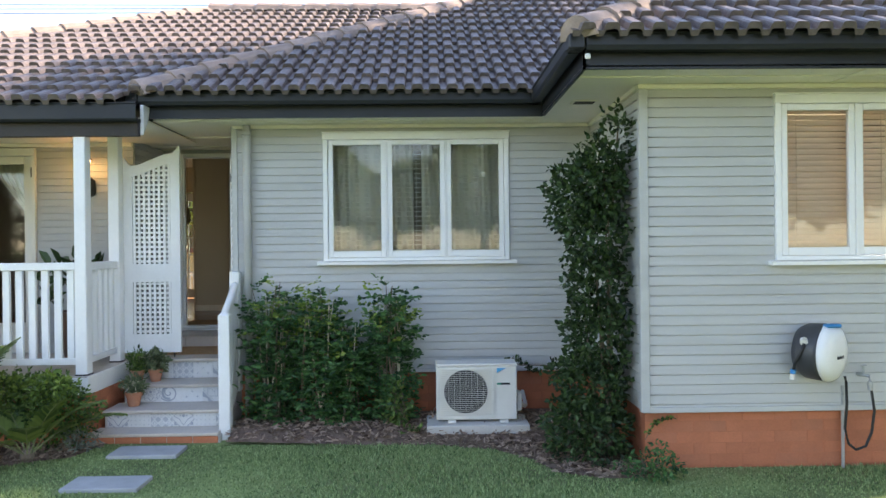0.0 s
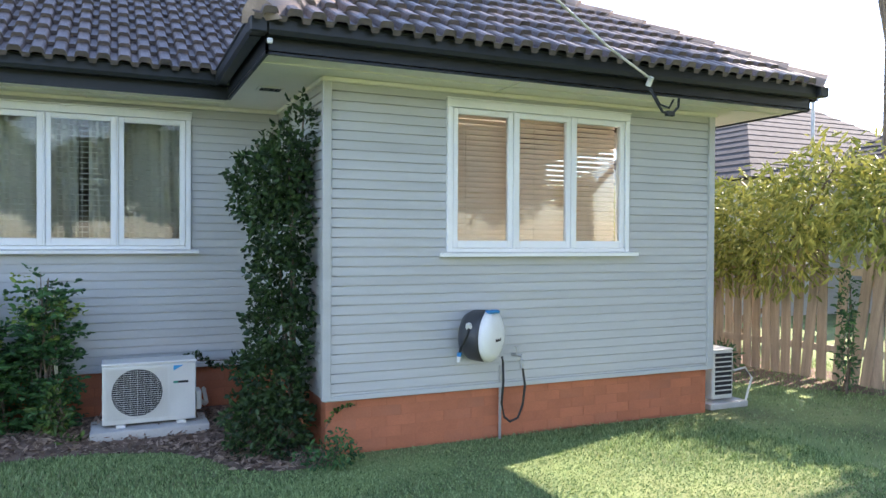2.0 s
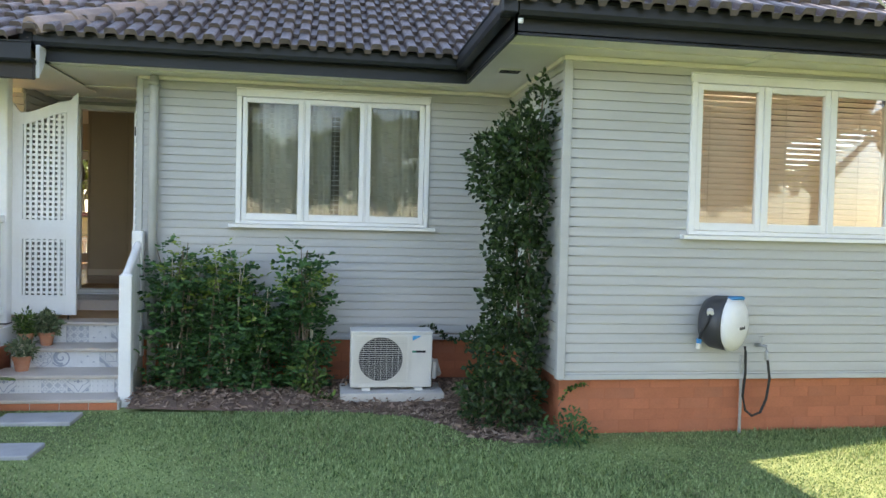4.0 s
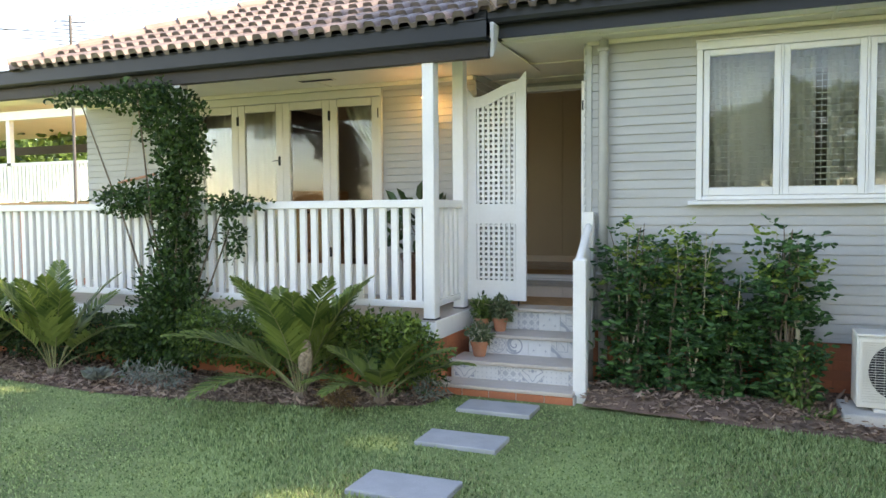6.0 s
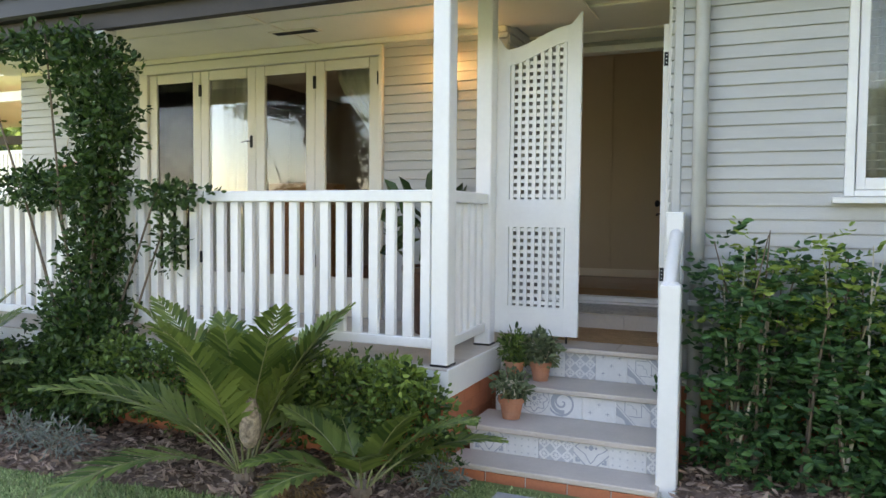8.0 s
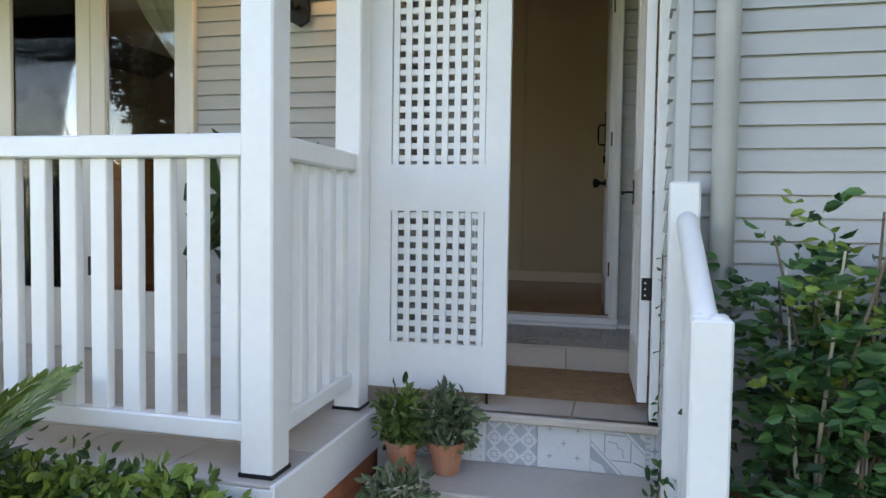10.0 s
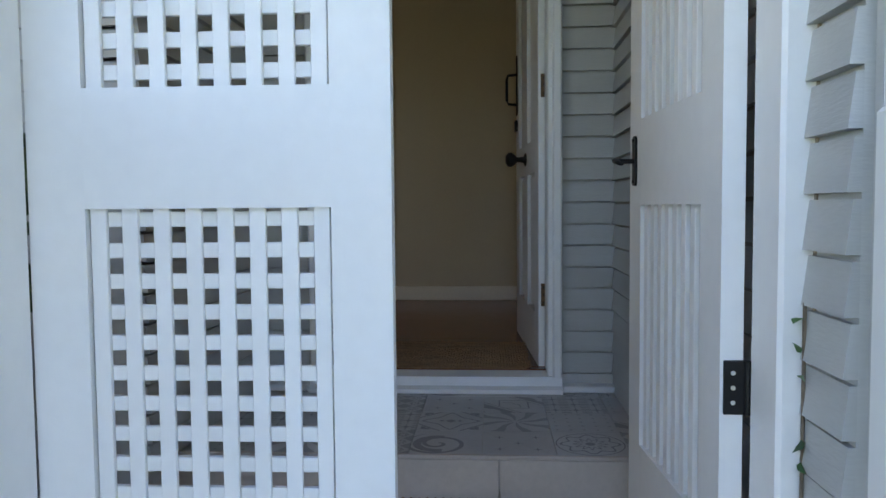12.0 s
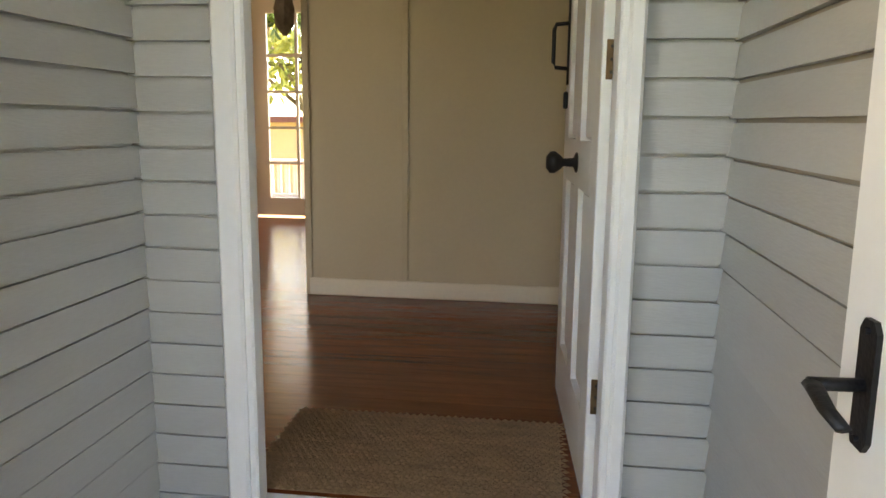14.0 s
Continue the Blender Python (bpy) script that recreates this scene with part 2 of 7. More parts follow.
def clad_wall(name, origin, turn, a0, a1, z0, z1, openings=(), boards=True, thick=0.1, label="grey painted horizontal weatherboard wall", core=None, reach=0.0, pitch=PITCH, phase=0.0):
    """A wall along local x from origin, turned about z; its outside faces local -y. Boards are pieces of their own."""
    m = Matrix.Translation(origin) @ pose(0, 0, 0, 0, 0, turn)
    bm = bmesh.new()
    for c0, c1, lo, hi in wall_pieces(a0, a1, z0, z1, openings):
        box(bm, c0, 0, lo, c1, thick, hi)
    bm.transform(m)
    wall = tagged(part(name, bm, core or BOARD), label, "wall", kind="structure")
    if not boards:
        return wall
    start = z0 - (z0 - phase) % pitch
    rows = int(math.ceil((z1 - start) / pitch))
    made = {}
    for i in range(rows):
        lo, hi = start + i * pitch, min(start + (i + 1) * pitch, z1)
        for c0, c1, q0, q1 in wall_pieces(a0 - reach, a1, max(lo, z0), hi, openings):
            if q1 - q0 < 0.004:
                continue
            key = (round(c0, 3), round(c1, 3), round(q0 - lo, 3), round(q1 - lo, 3))
            place = m @ Matrix.Translation((0, 0, lo))
            if key not in made:
                f0, f1 = (q0 - lo) / pitch, (q1 - lo) / pitch
                out0, out1 = -0.017 + 0.008 * f0, -0.017 + 0.008 * f1
                bm = bmesh.new()
                lip = 0.008 if f0 < 0.01 else 0
                prism(bm, [(0, q0 - lo + lip), (out0, q0 - lo + lip), (out1, q1 - lo), (0, q1 - lo)], "x", c0, c1)
                ob = part("weatherboard", bm, BOARD)
                ob.matrix_basis = place
                made[key] = attach(ob, wall)
            else:
                share("weatherboard", made[key], wall, place)
    return wall


# ground: one lawn sheet, rising to nothing special, with gentle unevenness
def ground_height(x, y):
    return -0.02 + 0.018 * noise.noise((x * 0.5, y * 0.5, 0)) - 0.004 * max(0.0, 4.5 - y)



def translucent(mat, share_of):
    """Lets part of the light through a thin cloth or slat."""
    n, l = mat.node_tree.nodes, mat.node_tree.links
    b, out = n["Principled BSDF"], n["Material Output"]
    t, mx = n.new("ShaderNodeBsdfTranslucent"), n.new("ShaderNodeMixShader")
    l.new(b.inputs["Base Color"].links[0].from_socket, t.inputs[0])
    mx.inputs[0].default_value = share_of
    l.new(b.outputs[0], mx.inputs[1])
    l.new(t.outputs[0], mx.inputs[2])
    l.new(mx.outputs[0], out.inputs[0])


translucent(BLINDWARM, 0.4)
translucent(CURTAIN, 0.25)
LAWN = material("mown_grass", (0.20, 0.255, 0.088), 0.95, vary=0.35, scale=1.3, bump=0.8, bump_scale=90, dirt=(0.27, 0.22, 0.11), dirt_amount=0.6)
SOIL = material("bark_mulch", (0.19, 0.125, 0.09), 0.95, vary=0.35, scale=9, bump=0.9, bump_scale=70)
NEARX, NEARY = (-12, 12), (-2, 9)
gx = sorted({*np.arange(-10, 10.01, 0.4).round(2), -900, -300, -90, -40, -20, 20, 40, 90, 300, 900})
gy = sorted({*np.arange(-4, 8.01, 0.4).round(2), -900, -300, -90, -40, -20, -10, 20, 40, 90, 300, 900})
gv = [(x, y, ground_height(x, y) if abs(x) <= 10 and -4 <= y <= 8 else -0.05) for y in gy for x in gx]
gf = [(j * len(gx) + i, j * len(gx) + i + 1, (j + 1) * len(gx) + i + 1, (j + 1) * len(gx) + i) for j in range(len(gy) - 1) for i in range(len(gx) - 1)]
ground = tagged(raw("ground", gv, gf, LAWN, smooth=True), "mown green lawn with dry patches", "lawn", kind="structure")

# ---- main walls ----
W1 = (-0.905, 0.845, 1.495, 2.685)
W2 = (2.605, 4.36, 1.495, 2.685)
TOPZ = 2.77
wall_main = clad_wall("wall_main", (0, MAIN_Y, 0), 0, -1.745, 1.62, 0.46, TOPZ, [W1], phase=1.511)
wall_wing = clad_wall("wall_wing_front", (0, WING_Y, 0), 0, 1.635, 5.32, 0.41, TOPZ, [W2], phase=2.176)
wall_wing_left = clad_wall("wall_wing_left", (1.635, MAIN_Y, 0), -90, 0.0, MAIN_Y - WING_Y, 0.41, TOPZ, phase=2.176)
# The opening here is unseen, added to let light in behind the front blind.
wall_wing_right = clad_wall("wall_wing_right", (5.32, WING_Y, 0), 90, 0.0, 6.0, 0.41, TOPZ, [(1.3, 2.9, 1.4, 2.6)])
FD = (-6.45, -4.02, 0.57, 2.68)
wall_ver = clad_wall("wall_verandah", (0, VER_Y, 0), 0, -8.05, RECESS_L, DECK, TOPZ, [FD], phase=2.007)
wall_ver_end = clad_wall("wall_verandah_end", (-8.05, 14.5, 0), -90, 0.0, 14.5 - VER_Y, 0.1, TOPZ)
wall_recess_l = clad_wall("wall_recess_left", (RECESS_L, VER_Y, 0), 90, 0.0, DOOR_Y - VER_Y, RAISED, TOPZ, phase=1.754)
wall_recess_r = clad_wall("wall_recess_right", (RECESS_R, DOOR_Y, 0), -90, 0.0, DOOR_Y - MAIN_Y - 0.008, 0.55, TOPZ, phase=1.744)
wall_door = clad_wall("wall_recess_back", (0, DOOR_Y, 0), 0, RECESS_L, RECESS_R, RAISED, TOPZ, [(-2.79, -1.945, 0.6, 2.73)], thick=0.04, phase=1.748)


def brick_base(name, origin, turn, length, height, label, rows=None):
    """Painted brick plinth: a mortar core with raised bricks, each a piece of its own."""
    m = Matrix.Translation(origin) @ pose(0, 0, 0, 0, 0, turn)
    bm = bmesh.new()
    box(bm, 0, 0.0, -0.15, length, 0.1, height)
    bm.transform(m)
    base = tagged(part(name, bm, MORTAR), label, "brick plinth", kind="structure")
    n_rows = int(round((height + 0.02) / 0.086))
    rh = height / n_rows
    shapes = {}
    for r in range(n_rows):
        x = -0.12 if r % 2 else 0.0
        while x < length - 0.01:
            c0, c1 = max(x, 0.0), min(x + 0.235, length)
            key = round(c1 - c0, 3)
            if c1 - c0 > 0.02:
                place = m @ Matrix.Translation((c0, -0.0022, r * rh))
                if key not in shapes:
                    bm = bmesh.new()
                    box(bm, 0.0022, 0.0, 0.0022, c1 - c0 - 0.0022, 0.03, rh - 0.0022)
                    ob = part("brick", bm, TERRA)
                    ob.matrix_basis = place
                    shapes[key] = attach(ob, base)
                else:
                    share("brick", shapes[key], base, place)
            x += 0.24
    return base


brick_base("brick_base_wing", (1.65, WING_Y + 0.025, 0), 0, 3.655, 0.405, "terracotta painted brick plinth under weatherboards")
brick_base("brick_base_wing_side", (1.66, MAIN_Y, 0), -90, MAIN_Y - WING_Y - 0.03, 0.405, "terracotta painted brick plinth behind creeper")
brick_base("brick_base_main", (-1.73, MAIN_Y + 0.04, 0), 0, 3.36, 0.455, "terracotta painted brick plinth behind shrubs")
brick_base("brick_base_steps", (-2.815, 6.64, 0), 90, 0.85, 0.40, "terracotta painted brick cheek wall beside tiled steps")
brick_base("brick_base_verandah", (-8.05, 6.62, 0), 0, 5.23, 0.42, "terracotta painted brick plinth under verandah slab")

# trims at wall feet, corners and tops
trim = empty("trim", (0, MAIN_Y, 0), "painted corner boards and foot trims", "trim", kind="structure")
for nm, args, mt in (
    ("foot_trim", (1.625, WING_Y - 0.027, 0.395, 5.33, WING_Y, 0.435), BOARD),
    ("foot_trim", (-1.74, MAIN_Y - 0.027, 0.44, 1.60, MAIN_Y, 0.475), BOARD),
    ("corner_board", (1.61, WING_Y - 0.031, 0.40, 1.675, WING_Y + 0.02, 2.755), BOARD),
    ("corner_board", (5.275, WING_Y - 0.031, 0.40, 5.345, WING_Y + 0.02, 2.755), BOARD),
    ("corner_board", (-1.752, MAIN_Y - 0.028, 0.46, -1.705, MAIN_Y - 0.004, 2.755), BOARD),
    ("soffit_mould", (-1.74, MAIN_Y - 0.045, 2.745, 1.60, MAIN_Y - 0.003, 2.777), CREAM),
    ("soffit_mould", (1.60, WING_Y - 0.045, 2.745, 5.36, WING_Y - 0.003, 2.777), CREAM),
    ("soffit_mould", (1.595, WING_Y, 2.745, 1.632, MAIN_Y - 0.05, 2.777), CREAM),
    ("soffit_mould", (-8.0, VER_Y - 0.045, 2.70, -3.0, VER_Y - 0.003, 2.74), CREAM),
):
    part(nm, bx(*args, 0.004), mt, trim)


# ---- windows ----
def triple_window(name, x0, x1, z0, z1, y, label):
    """A three-light casement window in its opening, with a projecting sill."""
    w = empty(name, (x0, y, z0), label, "window", kind="structure")
    f = bmesh.new()
    fy0, fy1 = y - 0.035, y + 0.10
    box(f, x0, fy0, z0, x0 + 0.045, fy1, z1, 0.004)
    box(f, x1 - 0.045, fy0, z0, x1, fy1, z1, 0.004)
    box(f, x0 - 0.004, fy0 - 0.004, z1 - 0.05, x1 + 0.004, fy1, z1 + 0.012, 0.004)
    box(f, x0 + 0.045, fy0 + 0.006, z0, x1 - 0.045, fy1, z0 + 0.03, 0.003)
    part("window_frame", f, WHITE, w)
    part("drip_mould", bx(x0 - 0.01, y - 0.047, z1 + 0.012, x1 + 0.01, y, z1 + 0.026, 0.004), WHITE, w)
    part("window_sill", prism(bmesh.new(), [(y - 0.085, z0 - 0.035), (y - 0.085, z0 - 0.008), (y + 0.08, z0 + 0.004), (y + 0.08, z0 - 0.035)], "x", x0 - 0.055, x1 + 0.065), WHITE, w)
    a, b, mul = x0 + 0.048, x1 - 0.048, 0.014
    lw = (b - a - 2 * mul) / 3
    for i in range(3):
        s0 = a + i * (lw + mul)
        s1 = s0 + lw
        if i < 2:
            part("mullion", bx(s1, fy0 + 0.004, z0 + 0.031, s1 + mul, fy1 - 0.03, z1 - 0.051), WHITE, w)
        st = 0.046
        s = bmesh.new()
        sy0, sy1 = y - 0.022, y + 0.02
        lo, hi = z0 + 0.033, z1 - 0.053
        box(s, s0 + 0.002, sy0, lo, s0 + st, sy1, hi, 0.003)
        box(s, s1 - st, sy0, lo, s1 - 0.002, sy1, hi, 0.003)
        box(s, s0 + st, sy0, hi - st, s1 - st, sy1, hi, 0.003)
        box(s, s0 + st, sy0, lo, s1 - st, sy1, lo + 0.06, 0.003)
        sash = part("sash", s, WHITE, w)
        g = part("pane", bx(s0 + st - 0.004, y - 0.003, lo + 0.056, s1 - st + 0.004, y + 0.001, hi - st + 0.004), GLASS, sash)
        g.visible_shadow = False
    return w


triple_window("window_1", *W1, MAIN_Y, "white painted three-light casement window with sill")
triple_window("window_2", *W2, WING_Y, "white painted three-light casement window with sill")


def venetian(x0, x1, z0, z1, y, pitch, depth, tilt, mat, label):
    v = empty("venetian_blind", ((x0 + x1) / 2, y, z1), label, "window blind")
    part("head_rail", bx(x0, y - 0.025, z1 - 0.04, x1, y + 0.025, z1), mat, v)
    n = int((z1 - z0 - 0.05) / pitch)
    first = None
    for i in range(n):
        m = Matrix.Translation(((x0 + x1) / 2, y, z1 - 0.06 - i * pitch)) @ pose(0, 0, 0, tilt, 0, 0)
        if first is None:
            bm = bmesh.new()
            prism(bm, [(-depth / 2, 0.0), (0, 0.004), (depth / 2, 0.0), (depth / 2, 0.0025), (0, 0.0065), (-depth / 2, 0.0025)], "x", -(x1 - x0) / 2, (x1 - x0) / 2)
            ob = part("slat", bm, mat)
            ob.matrix_basis = m
            first = attach(ob, v)
        else:
            share("slat", first, v, m)
    for f in (0.12, 0.5, 0.88):
        cx = x0 + (x1 - x0) * f
        part("ladder_cord", bx(cx - 0.003, y - depth / 2 - 0.004, z0, cx + 0.003, y - depth / 2 - 0.001, z1 - 0.04), mat, v)
    return v


def curtain(x0, x1, z0, z1, y, label, folds=14, amp=0.03, gather=None, mat=None):
    """A hanging curtain of wavy cloth; gather pulls its middle to one side: (z, x, width)."""
    nx, nz = folds * 6, 16
    verts, faces = [], []
    for j in range(nz + 1):
        z = z0 + (z1 - z0) * j / nz
        for i in range(nx + 1):
            f = i / nx
            x = x0 + (x1 - x0) * f
            if gather:
                gz, gxx, gw = gather
                k = max(0.0, min(1.0, (z1 - z) / (z1 - gz)))
                k = k * k * (3 - 2 * k) if z >= gz else 1.0
                x = x * (1 - k) + (gxx + (f - 0.5) * gw) * k
            verts.append((x, y + amp * math.sin(f * folds * 2 * math.pi + 0.6 * math.sin(z * 3)) * (0.6 + 0.4 * math.sin(f * 9)), z))
    for j in range(nz):
        for i in range(nx):
            a = j * (nx + 1) + i
            faces.append((a, a + 1, a + nx + 2, a + nx + 1))
    ob = raw("curtain", verts, faces, mat or CURTAIN, smooth=True)
    sol = ob.modifiers.new("cloth", "SOLIDIFY")
    sol.thickness = 0.003
    return tagged(ob, label, "curtain")


venetian(W1[0] + 0.03, W1[1] - 0.03, W1[2] + 0.02, W1[3] - 0.02, MAIN_Y + 0.155, 0.046, 0.026, 8, BLIND, "fine cream venetian blind half open behind window")
curtain(W1[0] - 0.05, -0.06, 1.2, 2.72, MAIN_Y + 0.26, "gathered cream curtain behind venetian blind", 9, 0.045)
curtain(0.02, W1[1] + 0.05, 1.2, 2.72, MAIN_Y + 0.26, "gathered cream curtain behind venetian blind", 9, 0.045)
venetian(W2[0] + 0.03, W2[1] - 0.03, W2[2] + 0.02, W2[3] - 0.02, WING_Y + 0.155, 0.043, 0.047, 58, BLINDWARM, "warm cream slatted venetian blind behind window")


# ---- rooms behind the walls ----
def room(name, x0, x1, y0, y1, z0, z1, label, mat, openings_back=(), open_sides=""):
    """Interior lining walls that close a room; sides named in open_sides are left out."""
    t = 0.06
    r = bmesh.new()
    if "w" not in open_sides:
        box(r, x0 - t, y0, z0, x0, y1, z1)
    if "e" not in open_sides:
        box(r, x1, y0, z0, x1 + t, y1, z1)
    for c0, c1, lo, hi in wall_pieces(x0 - t, x1 + t, z0, z1, openings_back):
        box(r, c0, y1, lo, c1, y1 + t, hi)
    walls = tagged(part("wall_" + name, r, mat), label, "wall", kind="structure")
    tagged(part("ceiling_" + name, bx(x0 - t, y0, z1, x1 + t, y1 + t, z1 + 0.05), CREAM), "plain painted ceiling", "ceiling", kind="structure")
    return walls


FLOORB = material("polished_timber_floor", (0.20, 0.052, 0.015), 0.16, spec=0.28, vary=0.25, scale=3, bump=0.04, bump_scale=30, stretch=(1, 12, 1), spread=0.16)
SUBFLOOR = material("dark_subfloor", (0.05, 0.025, 0.015), 0.6)
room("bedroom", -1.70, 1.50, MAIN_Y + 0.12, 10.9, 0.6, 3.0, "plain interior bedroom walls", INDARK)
room("wing_room", 1.78, 5.18, WING_Y + 0.12, 9.5, 0.6, 3.0, "plain interior bedroom walls", INWALL, [], "e")
FARWIN = (-5.75, -4.95, 1.35, 2.45)
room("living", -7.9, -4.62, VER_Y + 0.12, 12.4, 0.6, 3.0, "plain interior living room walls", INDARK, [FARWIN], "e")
tagged(part("ceiling_dining", bx(-4.56, VER_Y + 0.12, 3.0, -3.12, DOOR_Y + 0.098, 3.05), CREAM), "plain painted ceiling", "ceiling", kind="structure")
for nm, q in (("floor_bedroom", (-1.7, MAIN_Y + 0.1, 1.5, 10.9)), ("floor_wing_room", (1.78, WING_Y + 0.1, 5.18, 9.5)), ("floor_living", (-7.9, VER_Y + 0.1, -3.25, 12.4))):
    tagged(part(nm, bx(q[0], q[1], 0.54, q[2], q[3], 0.59), SUBFLOOR), "dark timber floor", "floor", kind="structure")

# hall: floor boards, inner wall with a cover batten, opening to a back room with a glazed door
HALL_Y, BACK_Y = 10.92, 13.75
hall_floor = tagged(part("floor_hall", bx(-5.9, DOOR_Y + 0.02, 0.55, -1.55, BACK_Y, HALL - 0.014), SUBFLOOR), "polished dark red timber strip floor", "floor", kind="structure")
first = None
for i in range(int((BACK_Y - DOOR_Y - 0.1) / 0.085)):
    y = DOOR_Y + 0.04 + i * 0.085
    for x0, x1 in ((-5.88, -3.9 + 0.7 * ((i * 37) % 5) / 5), (-3.9 + 0.7 * ((i * 37) % 5) / 5, -1.56)):
        part("floorboard", bx(x0 + 0.0004, y + 0.0004, HALL - 0.013, x1 - 0.0004, y + 0.0846, HALL, 0.0005), FLOORB, hall_floor)
def hall_wall(name, *boxes):
    bm = bmesh.new()
    for args in boxes:
        box(bm, *args)
    tagged(part(name, bm, INWALL), "warm beige painted interior wall panels", "wall", kind="structure")


hall_wall("wall_hall_facing", (-3.25, HALL_Y, HALL, -1.55, HALL_Y + 0.09, 3.1))
hall_wall("wall_hall_passage", (-3.25, HALL_Y + 0.09, HALL, -3.16, BACK_Y, 3.1))
hall_wall("wall_hall_right", (-1.60, DOOR_Y + 0.10, HALL, -1.55, HALL_Y, 3.1))
hall_wall("wall_back_room", (-5.95, 12.46, HALL, -5.9, BACK_Y, 3.1))
hall_wall("wall_back", *[(c0, BACK_Y, lo, c1, BACK_Y + 0.1, hi) for c0, c1, lo, hi in wall_pieces(-5.95, -3.16, HALL, 3.1, [(-4.68, -3.86, HALL - 0.1, 2.66)])])
hall_wall("wall_door_lining", *[(c0, DOOR_Y + 0.042, lo, c1, DOOR_Y + 0.07, hi) for c0, c1, lo, hi in wall_pieces(-3.12, -1.6, HALL, 3.1, [(-2.80, -1.93, 0.5, 2.73)])])
hall_wall("wall_hall_left", (-3.20, DOOR_Y + 0.07, HALL, -3.14, 9.32, 3.1))
tagged(part("ceiling_hall", bx(-5.95, DOOR_Y + 0.1, 3.1, -1.55, BACK_Y + 0.1, 3.15), CREAM), "plain painted ceiling", "ceiling", kind="structure")
inner_trim = empty("baseboard", (-2.5, HALL_Y, HALL), "cream painted skirting and cover batten", "skirting", kind="structure")
part("skirting", bx(-3.25, HALL_Y - 0.018, HALL, -1.60, HALL_Y - 0.001, HALL + 0.085, 0.004), CREAM, inner_trim)
part("cover_batten", bx(-2.785, HALL_Y - 0.012, HALL + 0.085, -2.757, HALL_Y - 0.001, 3.1, 0.003), INWALL, inner_trim)
part("corner_mould", bx(-3.268, HALL_Y - 0.012, HALL, -3.235, HALL_Y - 0.001, 3.1, 0.003), INWALL, inner_trim)

# ---- soffits and ceilings outside ----
for nm, args in (
    ("ceiling_eave_main", (-2.36, 6.84, 2.78, 1.10, MAIN_Y + 0.05, 2.79)),
    ("ceiling_eave_wing", (1.10, 5.12, 2.78, 5.95, WING_Y + 0.05, 2.79)),
    ("ceiling_eave_inner", (1.10, WING_Y + 0.051, 2.78, 1.66, MAIN_Y + 0.05, 2.79)),
    ("ceiling_eave_side", (5.3, WING_Y + 0.051, 2.78, 5.95, 12, 2.79)),
    ("ceiling_porch", (-3.2, 7.0, 2.77, -1.6, DOOR_Y + 0.1, 2.7799)),
    ("ceiling_verandah", (-8.3, 6.70, 2.742, -2.36, VER_Y + 0.05, 2.752)),
):
    tagged(part(nm, bx(*args), CREAM), "cream painted eave soffit and porch lining", "soffit", kind="structure")
soffit_trim = empty("soffit_trim", (-2.5, 7.4, 2.77), "cream cover strips on the eave lining", "trim", kind="structure")
for args in ((-2.36, 7.05, 2.766, 1.1, 7.075, 2.78), (-8.0, 7.40, 2.732, -3.0, 7.43, 2.742), (-3.0, 7.9, 2.756, -1.78, 7.93, 2.77), (-3.1, 8.6, 2.756, -1.78, 8.63, 2.77), (1.12, 5.38, 2.768, 5.9, 5.405, 2.78),
             (-4.6, 6.75, 2.732, -4.57, 8.25, 2.742), (-6.4, 6.75, 2.732, -6.37, 8.25, 2.742), (-2.42, 6.85, 2.758, -2.39, 8.25, 2.768), (0.0, 6.85, 2.768, 0.025, 7.26, 2.78), (3.0, 5.14, 2.768, 3.025, 5.62, 2.78)):
    part("cover_strip", bx(*args, 0.003), CREAM, soffit_trim)


# ---- gutters and fascias ----
def gutter(bm, a, b, out):
    """A quad gutter from a to b (same height, bottom of fascia), out: outward unit vector."""
    a, b, o = Vector(a), Vector(b), Vector(out)
    prof = [(0.0, 0.0), (0.0, 0.17), (0.03, 0.17), (0.03, 0.10), (0.10, 0.10), (0.112, 0.13), (0.112, 0.195), (0.122, 0.20), (0.122, 0.21), (0.104, 0.21), (0.104, 0.115), (0.028, 0.115), (0.028, 0.2), (-0.02, 0.2), (-0.02, 0.0)]
    va = [bm.verts.new(a + o * p + Vector((0, 0, q))) for p, q in prof]
    vb = [bm.verts.new(b + o * p + Vector((0, 0, q))) for p, q in prof]
    k = len(prof)
    for i in range(k):
        bm.faces.new((va[i], vb[i], vb[(i + 1) % k], va[(i + 1) % k]))
    bm.faces.new(va[::-1])
    bm.faces.new(vb)
    bmesh.ops.recalc_face_normals(bm, faces=bm.faces)


fascia = empty("fascia", (0, 6.8, 2.76), "dark charcoal painted fascia and quad gutter", "gutter", kind="structure")
for a, b, o in (((-2.40, 6.83, 2.765), (1.10, 6.83, 2.765), (0, -1, 0)), ((1.10, 5.12, 2.765), (5.95, 5.12, 2.765), (0, -1, 0)), ((1.10, 6.83, 2.765), (1.10, 5.12, 2.765), (-1, 0, 0)), ((5.95, 5.12, 2.765), (5.95, 12.0, 2.765), (1, 0, 0)), ((-2.40, 8.0, 2.765), (-2.40, 6.83, 2.765), (-1, 0, 0))):
    bm = bmesh.new()
    gutter(bm, a, b, o)
    part("gutter_run", bm, CHARCOAL, fascia)
for c in ((1.04, 5.06), (5.95, 5.02), (-2.46, 6.77)):
    part("gutter_corner", bx(c[0] - 0.055, c[1] - 0.055, 2.87, c[0] + 0.055, c[1] + 0.055, 2.968, 0.01), CHARCOAL, fascia)
vg = bmesh.new()
